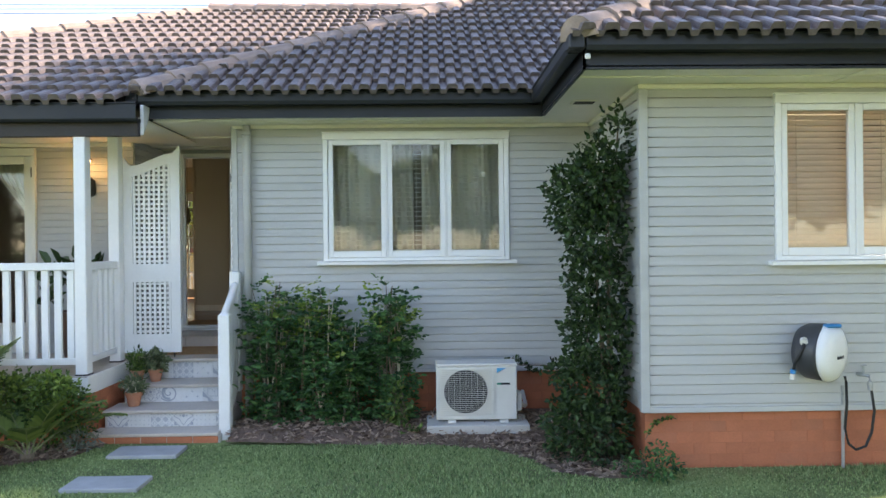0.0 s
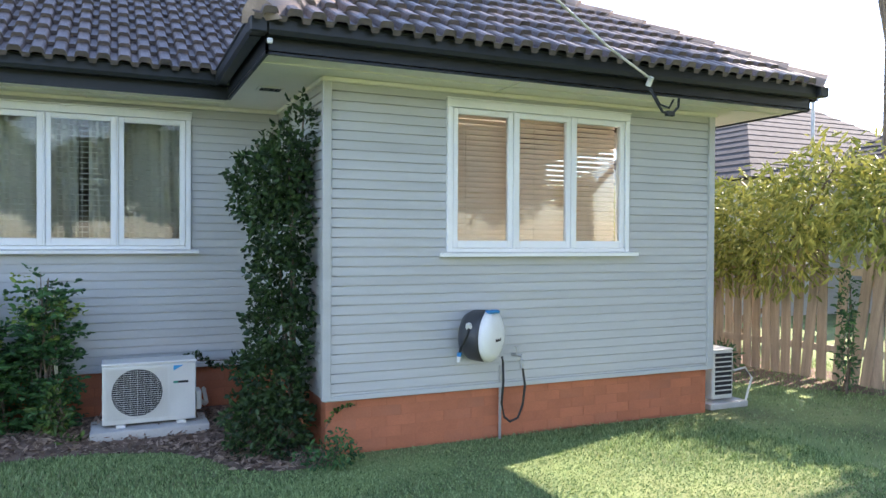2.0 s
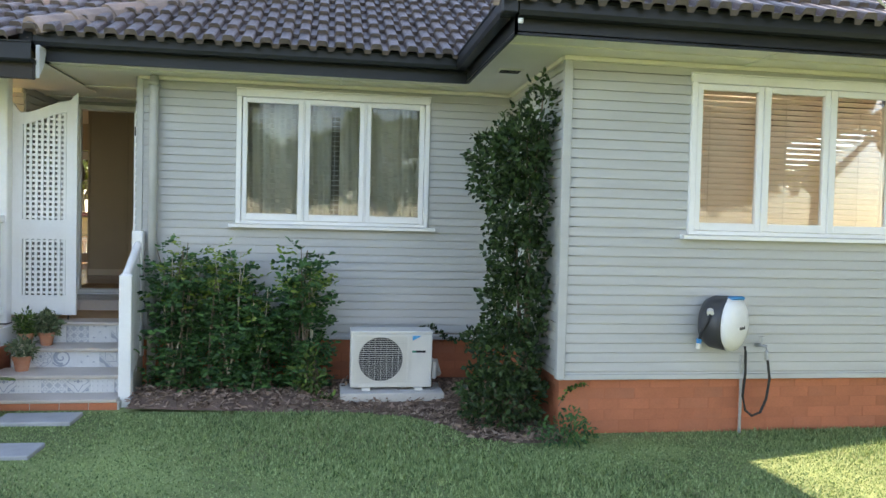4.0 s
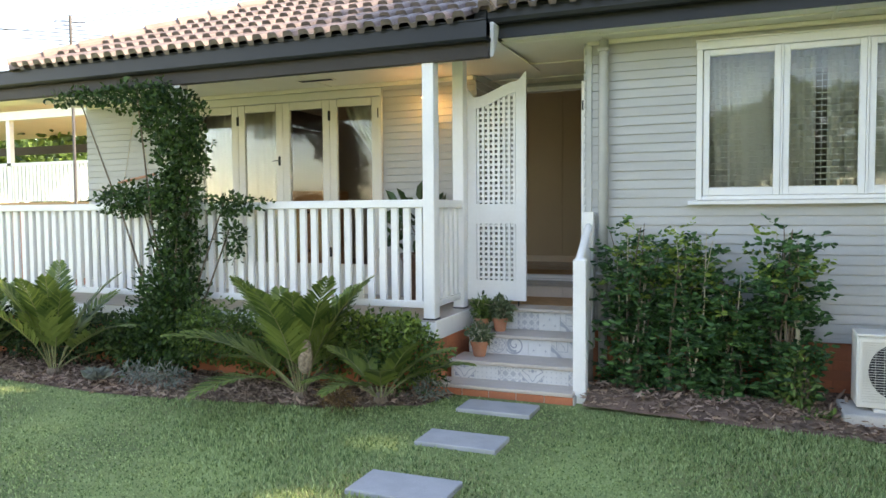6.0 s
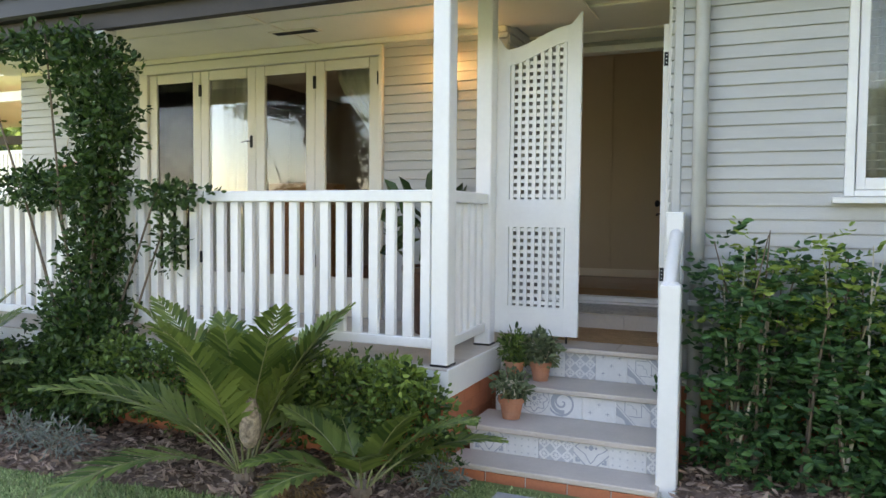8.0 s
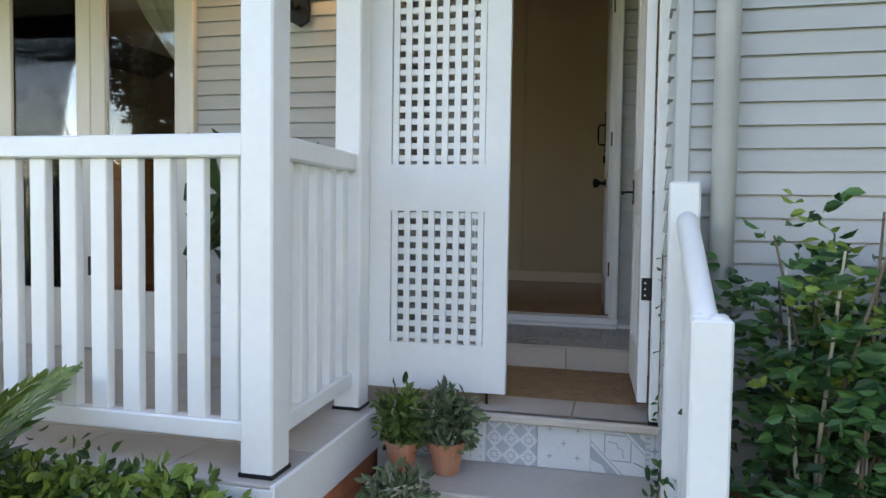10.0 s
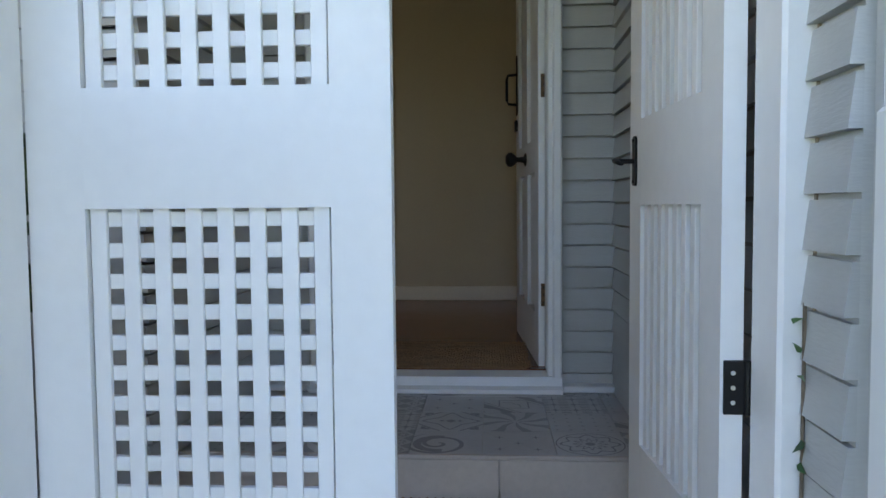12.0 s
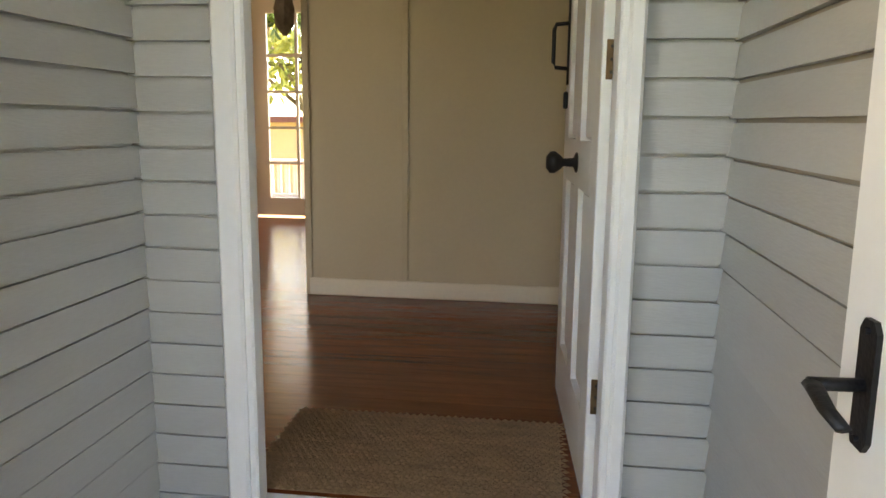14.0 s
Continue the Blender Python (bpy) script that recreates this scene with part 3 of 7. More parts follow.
prism(vg, [(6.66, 2.70), (6.56, 2.70), (6.545, 2.72), (6.545, 2.84), (6.535, 2.845), (6.535, 2.855), (6.56, 2.855), (6.56, 2.73), (6.66, 2.73)], "x", -8.35, -2.355)
part("verandah_gutter", vg, CHARCOAL, fascia)
BROWN = material("dark_brown_beam_paint", (0.036, 0.030, 0.027), 0.5, vary=0.12, scale=3, bump=0.06, spec=0.3)
part("verandah_beam", bx(-8.3, 6.63, 2.585, -2.37, 6.69, 2.735, 0.004), BROWN, fascia)
part("end_bracket", prism(bmesh.new(), [(6.69, 2.60), (6.69, 2.86), (6.84, 2.86), (6.80, 2.74)], "x", -2.372, -2.345), WHITE, fascia, "white painted gutter stop")

# ---- roofs ----
SLOPE, VSLOPE = math.tan(radians(30)), math.tan(radians(26))


def tile_shape(w=0.30, length=0.36, n=2):
    """One roof tile: two rolls across, a thick front lip."""
    prof = []
    for k in range(n):
        for f, h in ((0.0, 0.0), (0.30, 0.0), (0.37, 0.040), (0.46, 0.050), (0.84, 0.050), (0.93, 0.036)):
            prof.append(((k + f) * w / n, h))
    prof.append((w, 0.0))
    v = [(x, 0.0, h + 0.040) for x, h in prof] + [(x, length, h + 0.002) for x, h in prof] + [(x, 0.0, h - 0.004 if h > 0.01 else h + 0.002) for x, h in prof]
    k = len(prof)
    f = [(i, i + 1, k + i + 1, k + i) for i in range(k - 1)] + [(2 * k + i, 2 * k + i + 1, i + 1, i) for i in range(k - 1)]
    return v, f


TV, TF = tile_shape()
tile_count = [0]


def roof(name, label, eave, slope, inside, x0, x1, y1, singles):
    """A tiled front-facing roof plane from its eave (y, z) up to y1; inside(x, y) tells where tiles lie. singles(x, y): pieces of their own."""
    ey, ez = eave
    ang = math.atan(slope)
    sheet = bmesh.new()
    pts = 40
    vs = []
    for j in range(pts):
        y = ey + 0.02 + (y1 - ey) * j / (pts - 1)
        xs = [x for x in np.arange(x0, x1, 0.05) if inside(x, y)]
        if xs:
            vs.append((sheet.verts.new((xs[0], y, ez + (y - ey) * slope - 0.03)), sheet.verts.new((xs[-1], y, ez + (y - ey) * slope - 0.03))))
    for a, b in zip(vs, vs[1:]):
        sheet.faces.new((a[0], a[1], b[1], b[0]))
    top = tagged(part(name, sheet, BATTEN), label, "roof", kind="structure")
    gauge, w = 0.315, 0.30
    rot = pose(0, 0, 0, math.degrees(ang), 0, 0)
    joined_v, joined_f = [], []
    tile_count[0] = 0
    lead = None
    base_v = np.array(TV)
    r = np.array(rot.to_3x3())
    rows = int((y1 - ey) / (gauge * math.cos(ang))) + 1
    for j in range(rows):
        y = ey - 0.04 + j * gauge * math.cos(ang)
        z = ez + (y - ey) * slope
        for i in range(int((x1 - x0) / w) + 1):
            x = x0 + i * w
            if not inside(x + w / 2, y + 0.12):
                continue
            if singles(x, y) and tile_count[0] < 300:
                m = Matrix.Translation((x, y, z)) @ rot
                if lead is None:
                    lead = raw("roof_tile", TV, TF, TILE)
                    lead.matrix_basis = m
                    attach(lead, top)
                else:
                    share("roof_tile", lead, top, m)
                tile_count[0] += 1
            else:
                off = len(joined_v)
                joined_v.extend((base_v @ r.T + np.array((x, y, z + random.uniform(-0.002, 0.002)))).tolist())
                joined_f.extend([tuple(q + off for q in f) for f in TF])
    if joined_v:
        tagged(raw("roof_tiles", joined_v, joined_f, TILE, top), kind="stuff")
    return top


def caps(top, a, b, width=0.13, step=0.34):
    """Ridge caps bedded in mortar along a line from a up to b."""
    a, b = Vector(a), Vector(b)
    d = (b - a)
    n = int(d.length / step)
    z = d.normalized()
    x = z.cross(Vector((0, 0, 1))).normalized()
    y = x.cross(z)
    rot = Matrix((x, y, z)).transposed().to_4x4()
    lead = None
    for i in range(n):
        m = Matrix.Translation(a + z * step * i) @ rot
        if lead is None:
            bm = bmesh.new()
            prof = [(-1.0, -0.45), (-0.78, 0.1), (-0.42, 0.44), (0, 0.56), (0.42, 0.44), (0.78, 0.1), (1.0, -0.45)]
            r0 = [bm.verts.new((p * width * 1.12, q * width * 1.12 + 0.018, 0)) for p, q in prof]
            r1 = [bm.verts.new((p * width, q * width, step + 0.05)) for p, q in prof]
            for k in range(len(prof) - 1):
                bm.faces.new((r0[k], r0[k + 1], r1[k + 1], r1[k]))
            bm.faces.new(r0[::-1])
            bm.faces.new(r1)
            bmesh.ops.recalc_face_normals(bm, faces=bm.faces)
            lead = part("ridge_cap", bm, CAP)
            lead.matrix_basis = m
            attach(lead, top)
        else:
            share("ridge_cap", lead, top, m @ pose(0, 0, 0, 0, 0, random.uniform(-3, 3)))


ME, MZ, VE, VZ, WE = 6.70, 2.955, 6.55, 2.85, 5.00
roof_main = roof("roof_main", "weathered brown concrete tiled hip roof", (ME, MZ), SLOPE, lambda x, y: -2.45 + (y - ME) < x < 1.03 + (y - ME) and y < 10.9, -2.5, 5.5, 10.9, lambda x, y: y < 8.2)
roof_wing = roof("roof_wing", "weathered brown concrete tiled hip roof", (WE, MZ), SLOPE, lambda x, y: 1.02 + (y - WE) < x < 6.02 - (y - WE), 1.0, 6.1, 7.45, lambda x, y: y < 6.6)
roof_ver = roof("roof_verandah", "weathered brown concrete tiled roof over verandah", (VE, VZ), VSLOPE, lambda x, y: -7.35 + (y - VE) < x < min(-2.36 + max(0, (y - VE - 0.25)) * 1.0, 3.0) and y < 10.95, -7.9, 3.0, 10.95, lambda x, y: y < 8.3 and x > -7.0)
caps(roof_main, (-2.42, ME + 0.02, MZ + 0.03), (1.75, ME + 4.19, MZ + 0.03 + 4.17 * SLOPE))
caps(roof_wing, (1.04, WE + 0.02, MZ + 0.03), (3.5, WE + 2.48, MZ + 0.03 + 2.46 * SLOPE))
caps(roof_wing, (6.0, WE + 0.02, MZ + 0.03), (3.54, WE + 2.48, MZ + 0.03 + 2.46 * SLOPE))
caps(roof_ver, (-7.35, VE, VZ + 0.03), (-2.95, VE + 4.4, VZ + 0.03 + 4.4 * VSLOPE))
caps(roof_ver, (-3.0, 10.95, VZ + 0.05 + 4.4 * VSLOPE), (3.0, 10.95, VZ + 0.05 + 4.4 * VSLOPE))
# unseen slopes that close the roof
bmr = bmesh.new()
def quad(bm, *p):
    bm.faces.new([bm.verts.new(q) for q in p])
zt = MZ + 4.2 * SLOPE
quad(bmr, (-2.45, ME, MZ - 0.04), (1.75, 10.9, zt - 0.04), (1.75, 15.0, MZ + 0.4), (-2.45, 9.2, MZ + 0.4))
quad(bmr, (1.03, WE, MZ - 0.05), (3.52, 7.45, MZ + 2.45 * SLOPE), (3.52, 15, MZ + 2.45 * SLOPE), (1.03, 15, MZ - 0.05))
quad(bmr, (6.0, WE, MZ - 0.05), (6.0, 15, MZ - 0.05), (3.52, 15, MZ + 2.45 * SLOPE), (3.52, 7.45, MZ + 2.45 * SLOPE))
quad(bmr, (-7.35, VE, VZ - 0.04), (-2.95, 10.95, VZ + 4.4 * VSLOPE), (-2.95, 10.96, VZ + 4.4 * VSLOPE), (-7.35, 15.3, VZ - 0.04))
quad(bmr, (-7.85, 15.3, VZ - 0.04), (-2.95, 10.95, VZ + 4.4 * VSLOPE), (3.0, 10.95, VZ + 4.4 * VSLOPE), (3.0, 15.3, VZ - 0.04))
quad(bmr, (-8.35, VE, VZ - 0.06), (-7.8, VE, VZ - 0.05), (-7.8, 15.3, VZ - 0.05), (-8.35, 15.3, VZ - 0.06))
tagged(part("roof_rear", bmr, TILE), "tiled rear roof slopes", "roof", kind="structure")

# ---- verandah deck, posts, balustrade ----
deck = tagged(part("floor_verandah", bx(-8.05, 6.60, 0.40, -2.80, VER_Y, DECK - 0.012), WHITE), "pale concrete verandah slab with beige tiles", "verandah floor", kind="structure")
lead = None
for i in range(14):
    for j in range(5):
        m = Matrix.Translation((-8.05 + i * 0.375, 6.605 + j * 0.302, DECK - 0.011))
        if lead is None:
            lead = part("floor_tile", bx(0.002, 0.002, 0, 0.373, 0.300, 0.011, 0.002), DECKTILE)
            lead.matrix_basis = m
            attach(lead, deck)
        else:
            share("floor_tile", lead, deck, m)


def post(x0, y0, x1, y1, z0, z1, label):
    p = empty("verandah_post", ((x0 + x1) / 2, (y0 + y1) / 2, z0), label, "post", "verandah posts")
    part("shaft", bx(x0, y0, z0, x1, y1, z1, 0.006), WHITE, p)
    part("foot", bx(x0 - 0.003, y0 - 0.003, z0 - 0.004, x1 + 0.003, y1 + 0.003, z0 + 0.008), METAL_BLACK, p)
    return p


post(-2.925, 6.645, -2.826, 6.755, DECK + 0.005, 2.60, "white painted square timber verandah post")
post(-5.425, 6.645, -5.315, 6.755, DECK + 0.005, 2.60, "white painted timber verandah post wrapped in creeper")
post(-8.01, 6.645, -7.90, 6.755, DECK + 0.005, 2.60, "white painted square timber verandah post")
post(-2.955, 7.385, -2.852, 7.49, DECK + 0.005, 2.77, "white painted gate post beside lattice gate")
post(-1.802, 7.435, -1.754, 7.540, PORCH + 0.005, 2.77, "white painted gate jamb post")


def balustrade(a, b, label, z0=0.645, z1=1.518, n=None):
    a, b = Vector((*a, 0)), Vector((*b, 0))
    d = (b - a)
    u = d.normalized()
    s = empty("balustrade", ((a.x + b.x) / 2, (a.y + b.y) / 2, z0), label, "balustrade")
    bm = bmesh.new()
    beam(bm, a + Vector((0, 0, z1 - 0.033)), b + Vector((0, 0, z1 - 0.033)), 0.075, 0.066, 0.006)
    part("top_rail", bm, WHITE, s)
    bm = bmesh.new()
    beam(bm, a + Vector((0, 0, z0 + 0.028)), b + Vector((0, 0, z0 + 0.028)), 0.05, 0.056, 0.005)
    part("bottom_rail", bm, WHITE, s)
    n = n or int(d.length / 0.107)
    lead = None
    for i in range(n):
        p = a + u * (d.length * (i + 0.5) / n)
        m = Matrix.Translation((p.x, p.y, z0 + 0.056)) @ pose(0, 0, 0, 0, 0, math.degrees(math.atan2(u.y, u.x)) + random.uniform(-1.5, 1.5))
        if lead is None:
            lead = part("baluster", bx(-0.029, -0.017, 0, 0.029, 0.017, z1 - z0 - 0.122, 0.003), WHITE)
            lead.matrix_basis = m
            attach(lead, s)
        else:
            share("baluster", lead, s, m)
    return s


balustrade((-5.315, 6.70), (-2.925, 6.70), "white painted timber balustrade with flat balusters")
balustrade((-7.90, 6.70), (-5.425, 6.70), "white painted timber balustrade with creeper on it")
balustrade((-2.875, 6.755), (-2.905, 7.385), "short white timber balustrade beside steps", n=5)
balustrade((-7.955, 6.755), (-7.955, 8.09), "white timber balustrade at the verandah end")
# ---- porch, steps with patterned tiles ----
def patterned_tile(name, kind, ground_col, ink):
    """A printed cement tile: the print is laid out on the tile's own square of 0 to 1."""
    m = material(name, ground_col, 0.4, vary=0.06, scale=8, bump=0.03, spread=0.05)
    nt = m.node_tree
    n, l = nt.nodes, nt.links
    b = n["Principled BSDF"]
    src = b.inputs["Base Color"].links[0].from_socket
    tc = n.new("ShaderNodeTexCoord")
    sp = n.new("ShaderNodeSeparateXYZ")
    l.new(tc.outputs["UV"], sp.inputs[0])

    def op(kind, a, b=0.0, c=None):
        k = n.new("ShaderNodeMath")
        k.operation = kind
        for i, q in enumerate((a, b, c)):
            if q is None:
                continue
            if isinstance(q, (int, float)):
                k.inputs[i].default_value = q
            else:
                l.new(q, k.inputs[i])
        return k.outputs[0]
    u, v = op("SUBTRACT", sp.outputs[0], 0.5), op("SUBTRACT", sp.outputs[1], 0.5)
    au, av = op("ABSOLUTE", u), op("ABSOLUTE", v)
    r = op("SQRT", op("ADD", op("MULTIPLY", u, u), op("MULTIPLY", v, v)))
    ang = op("ARCTAN2", v, u)

    def either(*fs):
        out = fs[0]
        for q in fs[1:]:
            out = op("MAXIMUM", out, q)
        return out

    def line(q, at, half):
        return op("LESS_THAN", op("ABSOLUTE", op("SUBTRACT", q, at)), half)

    def cells(k):
        """Distances from the centre of the nearest of k by k cells, 0 to 0.5."""
        return [op("ABSOLUTE", op("SUBTRACT", op("FRACT", op("MULTIPLY", sp.outputs[i], float(k))), 0.5)) for i in (0, 1)]
    if kind == "rosette":
        petal = op("MULTIPLY_ADD", op("COSINE", op("MULTIPLY", ang, 8.0)), 0.05, 0.36)
        inner = op("MULTIPLY_ADD", op("COSINE", op("MULTIPLY", ang, 12.0)), 0.05, 0.18)
        f = either(line(r, petal, 0.018), line(r, inner, 0.022), op("LESS_THAN", r, 0.07), line(r, 0.47, 0.010))
    elif kind == "check":
        cu, cv = cells(3)
        rr = op("SQRT", op("ADD", op("MULTIPLY", cu, cu), op("MULTIPLY", cv, cv)))
        ring = op("MULTIPLY", line(rr, 0.20, 0.07), op("GREATER_THAN", op("COSINE", op("MULTIPLY", op("ARCTAN2", cv, cu), 8.0)), 0.1))
        f = either(op("MULTIPLY", op("GREATER_THAN", op("ADD", cu, cv), 0.56), 0.72), ring)
    elif kind == "specks":
        cu, cv = cells(5)
        f = op("MULTIPLY", op("LESS_THAN", op("ADD", cu, cv), 0.16), 0.6)
    elif kind == "diamond":
        q = op("ADD", au, av)
        bend = op("MULTIPLY_ADD", op("COSINE", op("MULTIPLY", ang, 4.0)), 0.04, 0.40)
        corner = op("MULTIPLY", line(op("MAXIMUM", au, av), 0.40, 0.035), op("GREATER_THAN", op("MINIMUM", au, av), 0.30))
        f = either(line(q, bend, 0.022), op("LESS_THAN", q, 0.09), line(q, 0.66, 0.022), corner, op("LESS_THAN", op("ADD", op("ABSOLUTE", op("SUBTRACT", au, 0.14)), av), 0.045))
    elif kind == "stars":
        def star(du, dv):
            return op("MULTIPLY", op("LESS_THAN", op("MULTIPLY", du, dv), 0.00025), op("LESS_THAN", op("ADD", du, dv), 0.075))
        f = either(star(au, av), star(op("ABSOLUTE", op("SUBTRACT", au, 0.26)), op("ABSOLUTE", op("SUBTRACT", av, 0.26))), op("MULTIPLY", line(au, av, 0.008), 0.2))
    elif kind == "octagon":
        q = op("ADD", u, v)
        w2 = op("ABSOLUTE", op("SUBTRACT", u, v))
        blob = op("LESS_THAN", op("MULTIPLY_ADD", op("COSINE", op("MULTIPLY", ang, 7.0)), 0.05, op("ABSOLUTE", op("SUBTRACT", op("ABSOLUTE", q), 0.80))), 0.12)
        f = either(op("MULTIPLY", op("SUBTRACT", op("GREATER_THAN", op("ABSOLUTE", q), 0.48), blob), 0.85), line(op("ABSOLUTE", q), 0.40, 0.012), op("MULTIPLY", line(op("MAXIMUM", au, av), 0.24, 0.012), op("LESS_THAN", op("ABSOLUTE", q), 0.36)), op("MULTIPLY", line(op("MULTIPLY", op("SINE", op("MULTIPLY", w2, 16.0)), 0.06), q, 0.014), op("LESS_THAN", w2, 0.3)))
    elif kind == "scroll":
        du, dv = op("ADD", u, 0.12), op("ADD", v, 0.05)
        rr = op("SQRT", op("ADD", op("MULTIPLY", du, du), op("MULTIPLY", dv, dv)))
        spiral = op("SINE", op("ADD", op("MULTIPLY", rr, 24.0), op("MULTIPLY", op("ARCTAN2", dv, du), 1.0)))
        f = either(op("MULTIPLY", op("GREATER_THAN", spiral, 0.72), op("LESS_THAN", rr, 0.48)), op("MULTIPLY", line(rr, 0.30, 0.06), op("LESS_THAN", u, -0.05)))
    elif kind == "weave":
        cu, cv = cells(3)
        f = either(op("MULTIPLY", op("GREATER_THAN", op("SINE", op("MULTIPLY", sp.outputs[1], 62.0)), 0.25), op("MULTIPLY", op("GREATER_THAN", cu, 0.26), 0.7)), op("LESS_THAN", op("MULTIPLY", cu, cv), 0.006))
    else:
        f = op("MULTIPLY", op("GREATER_THAN", op("SINE", op("ADD", op("MULTIPLY", ang, 8.0), op("MULTIPLY", op("SINE", op("MULTIPLY", r, 9.0)), 0.8))), 0.45), op("GREATER_THAN", r, 0.05))
        f = op("MULTIPLY", f, 0.75)
    mx = n.new("ShaderNodeMix")
    mx.data_type = "RGBA"
    mx.inputs["B"].default_value = (*ink, 1)
    l.new(op("MULTIPLY", f, 0.68), mx.inputs["Factor"])
    l.new(src, mx.inputs["A"])
    l.new(mx.outputs["Result"], b.inputs["Base Color"])
    return m


INK, PALE = (0.17, 0.21, 0.28), (0.60, 0.61, 0.61)
KINDS = ("diamond", "specks", "check", "stars", "scroll", "octagon", "rosette", "weave", "rays")
STEP_TILES = {k: patterned_tile("printed_tile_" + k, k, PALE, INK) for k in KINDS}
FLOOR_TILES = {k: patterned_tile("printed_floor_tile_" + k, k, (0.46, 0.46, 0.45), (0.10, 0.10, 0.115)) for k in KINDS}


def tile_piece(w, h, mat, parent, m, full=0.178):
    """A thin square tile in its local x-z plane, facing -y, with its print mapped over it."""
    bm = bx(0.001, 0, 0.001, w - 0.001, 0.008, h - 0.001)
    uv = bm.loops.layers.uv.new("print")
    for f in bm.faces:
        for lp in f.loops:
            lp[uv].uv = (lp.vert.co.x / full, lp.vert.co.z / full)
    ob = part("printed_tile", bm, mat)
    ob.matrix_basis = m
    return attach(ob, parent)


porch = bmesh.new()
box(porch, -2.80, 7.455, 0.0, -1.74, STEP_Y + 0.01, PORCH - 0.011)
box(porch, RECESS_L, VER_Y, 0.0, -2.80, STEP_Y + 0.01, PORCH - 0.001)
box(porch, RECESS_L, STEP_Y, 0.0, RECESS_R, DOOR_Y, RAISED - 0.009)
porch_floor = tagged(part("floor_porch", porch, CONCRETE), "beige tiled porch floor with one raised step", "porch floor", kind="structure")
for i in range(3):
    for j in range(3):
        part("floor_tile", bx(-2.795 + i * 0.362 + 0.002, 7.44 + j * 0.278, PORCH - 0.011, -2.795 + (i + 1) * 0.362 - 0.002, 7.44 + (j + 1) * 0.278 - 0.004, PORCH, 0.003), DECKTILE, porch_floor)
for x0, x1 in ((RECESS_L, -2.523), (-2.520, -2.161), (-2.158, -1.765)):
    part("riser_tile", bx(x0, STEP_Y - 0.012, PORCH, x1, STEP_Y, RAISED - 0.010, 0.002), DECKTILE, porch_floor)
part("edge_trim", bx(RECESS_L, STEP_Y - 0.014, RAISED - 0.009, RECESS_R, STEP_Y - 0.002, RAISED + 0.001, 0.002), DECKTILE, porch_floor)
FLOOR_ROWS = (("specks", "rays", "check", "scroll", "stars", "rosette", "check"), ("weave", "stars", "weave", "diamond", "rays", "specks", "octagon"), ("octagon", "diamond", "check", "stars", "octagon", "weave", "specks"), ("stars", "specks", "specks", "scroll", "stars", "rosette", "weave"))
for j, y0, y1 in ((0, STEP_Y, 8.469), (1, 8.469, 8.657), (2, 8.657, 8.845), (3, 8.845, DOOR_Y - 0.05)):
    for i in range(7):
        x0, x1 = max(-2.952 + i * 0.1875, RECESS_L + 0.012), min(-2.952 + (i + 1) * 0.1875, RECESS_R - 0.012)
        if x1 - x0 > 0.02:
            flat = Matrix.Translation((x0, y0, RAISED)) @ Matrix(((1, 0, 0, 0), (0, 0, 1, 0), (0, -1, 0, 0), (0, 0, 0, 1)))
            tile_piece(x1 - x0, y1 - y0, FLOOR_TILES[FLOOR_ROWS[j][i]], porch_floor, Matrix.Translation((0, 0, -0.001)) @ flat, 0.1875)

steps = empty("front_steps", (-2.27, 6.9, 0), "concrete front steps with printed blue-grey tile risers", "steps", kind="structure")
sb = bmesh.new()
box(sb, -2.80, 6.60, -0.1, -1.70, 6.84, 0.045)
box(sb, -2.76, 6.83, -0.1, -1.70, 7.16, 0.19)
box(sb, -2.72, 7.15, -0.1, -1.70, 7.456, 0.355)
part("step_core", sb, CONCRETE, steps)
for y0, y1, z, x0 in ((6.585, 6.83, 0.072, -2.808), (6.795, 7.15, 0.222, -2.77), (7.115, 7.455, 0.388, -2.73), (7.415, 7.47, PORCH, -2.80)):
    part("tread_slab", bx(x0, y0, z - 0.03, -1.712, y1, z, 0.006), DECKTILE, steps)
for i in range(5):
    part("brick", bx(-2.80 + i * 0.218 + 0.003, 6.592, -0.05, -2.80 + (i + 1) * 0.218 - 0.003, 6.63, 0.040, 0.003), TERRA, steps)
RISERS = ((6.822, 0.073, 0.19, -2.738, -2.738, ("diamond", "specks", "check", "diamond", "specks", "check")),
          (7.142, 0.223, 0.356, -2.71, -2.764, ("rays", "rosette", "scroll", "stars", "octagon", "check")),
          (7.447, 0.389, PORCH - 0.031, -2.70, -2.755, ("rosette", "specks", "check", "stars", "octagon", "weave")))
for y, z0, z1, left, first_x, kinds in RISERS:
    for i, k in enumerate(kinds):
        x0, x1 = max(first_x + i * 0.189, left), min(first_x + (i + 1) * 0.189, -1.715)
        if x1 - x0 > 0.015:
            tile_piece(x1 - x0, z1 - z0, STEP_TILES[k], steps, Matrix.Translation((x0, y, z0)), 0.189)
part("deck_edge", bx(-2.812, 6.605, 0.40, -2.797, 7.46, DECK + 0.001, 0.003), WHITE, deck, "white painted slab edge")

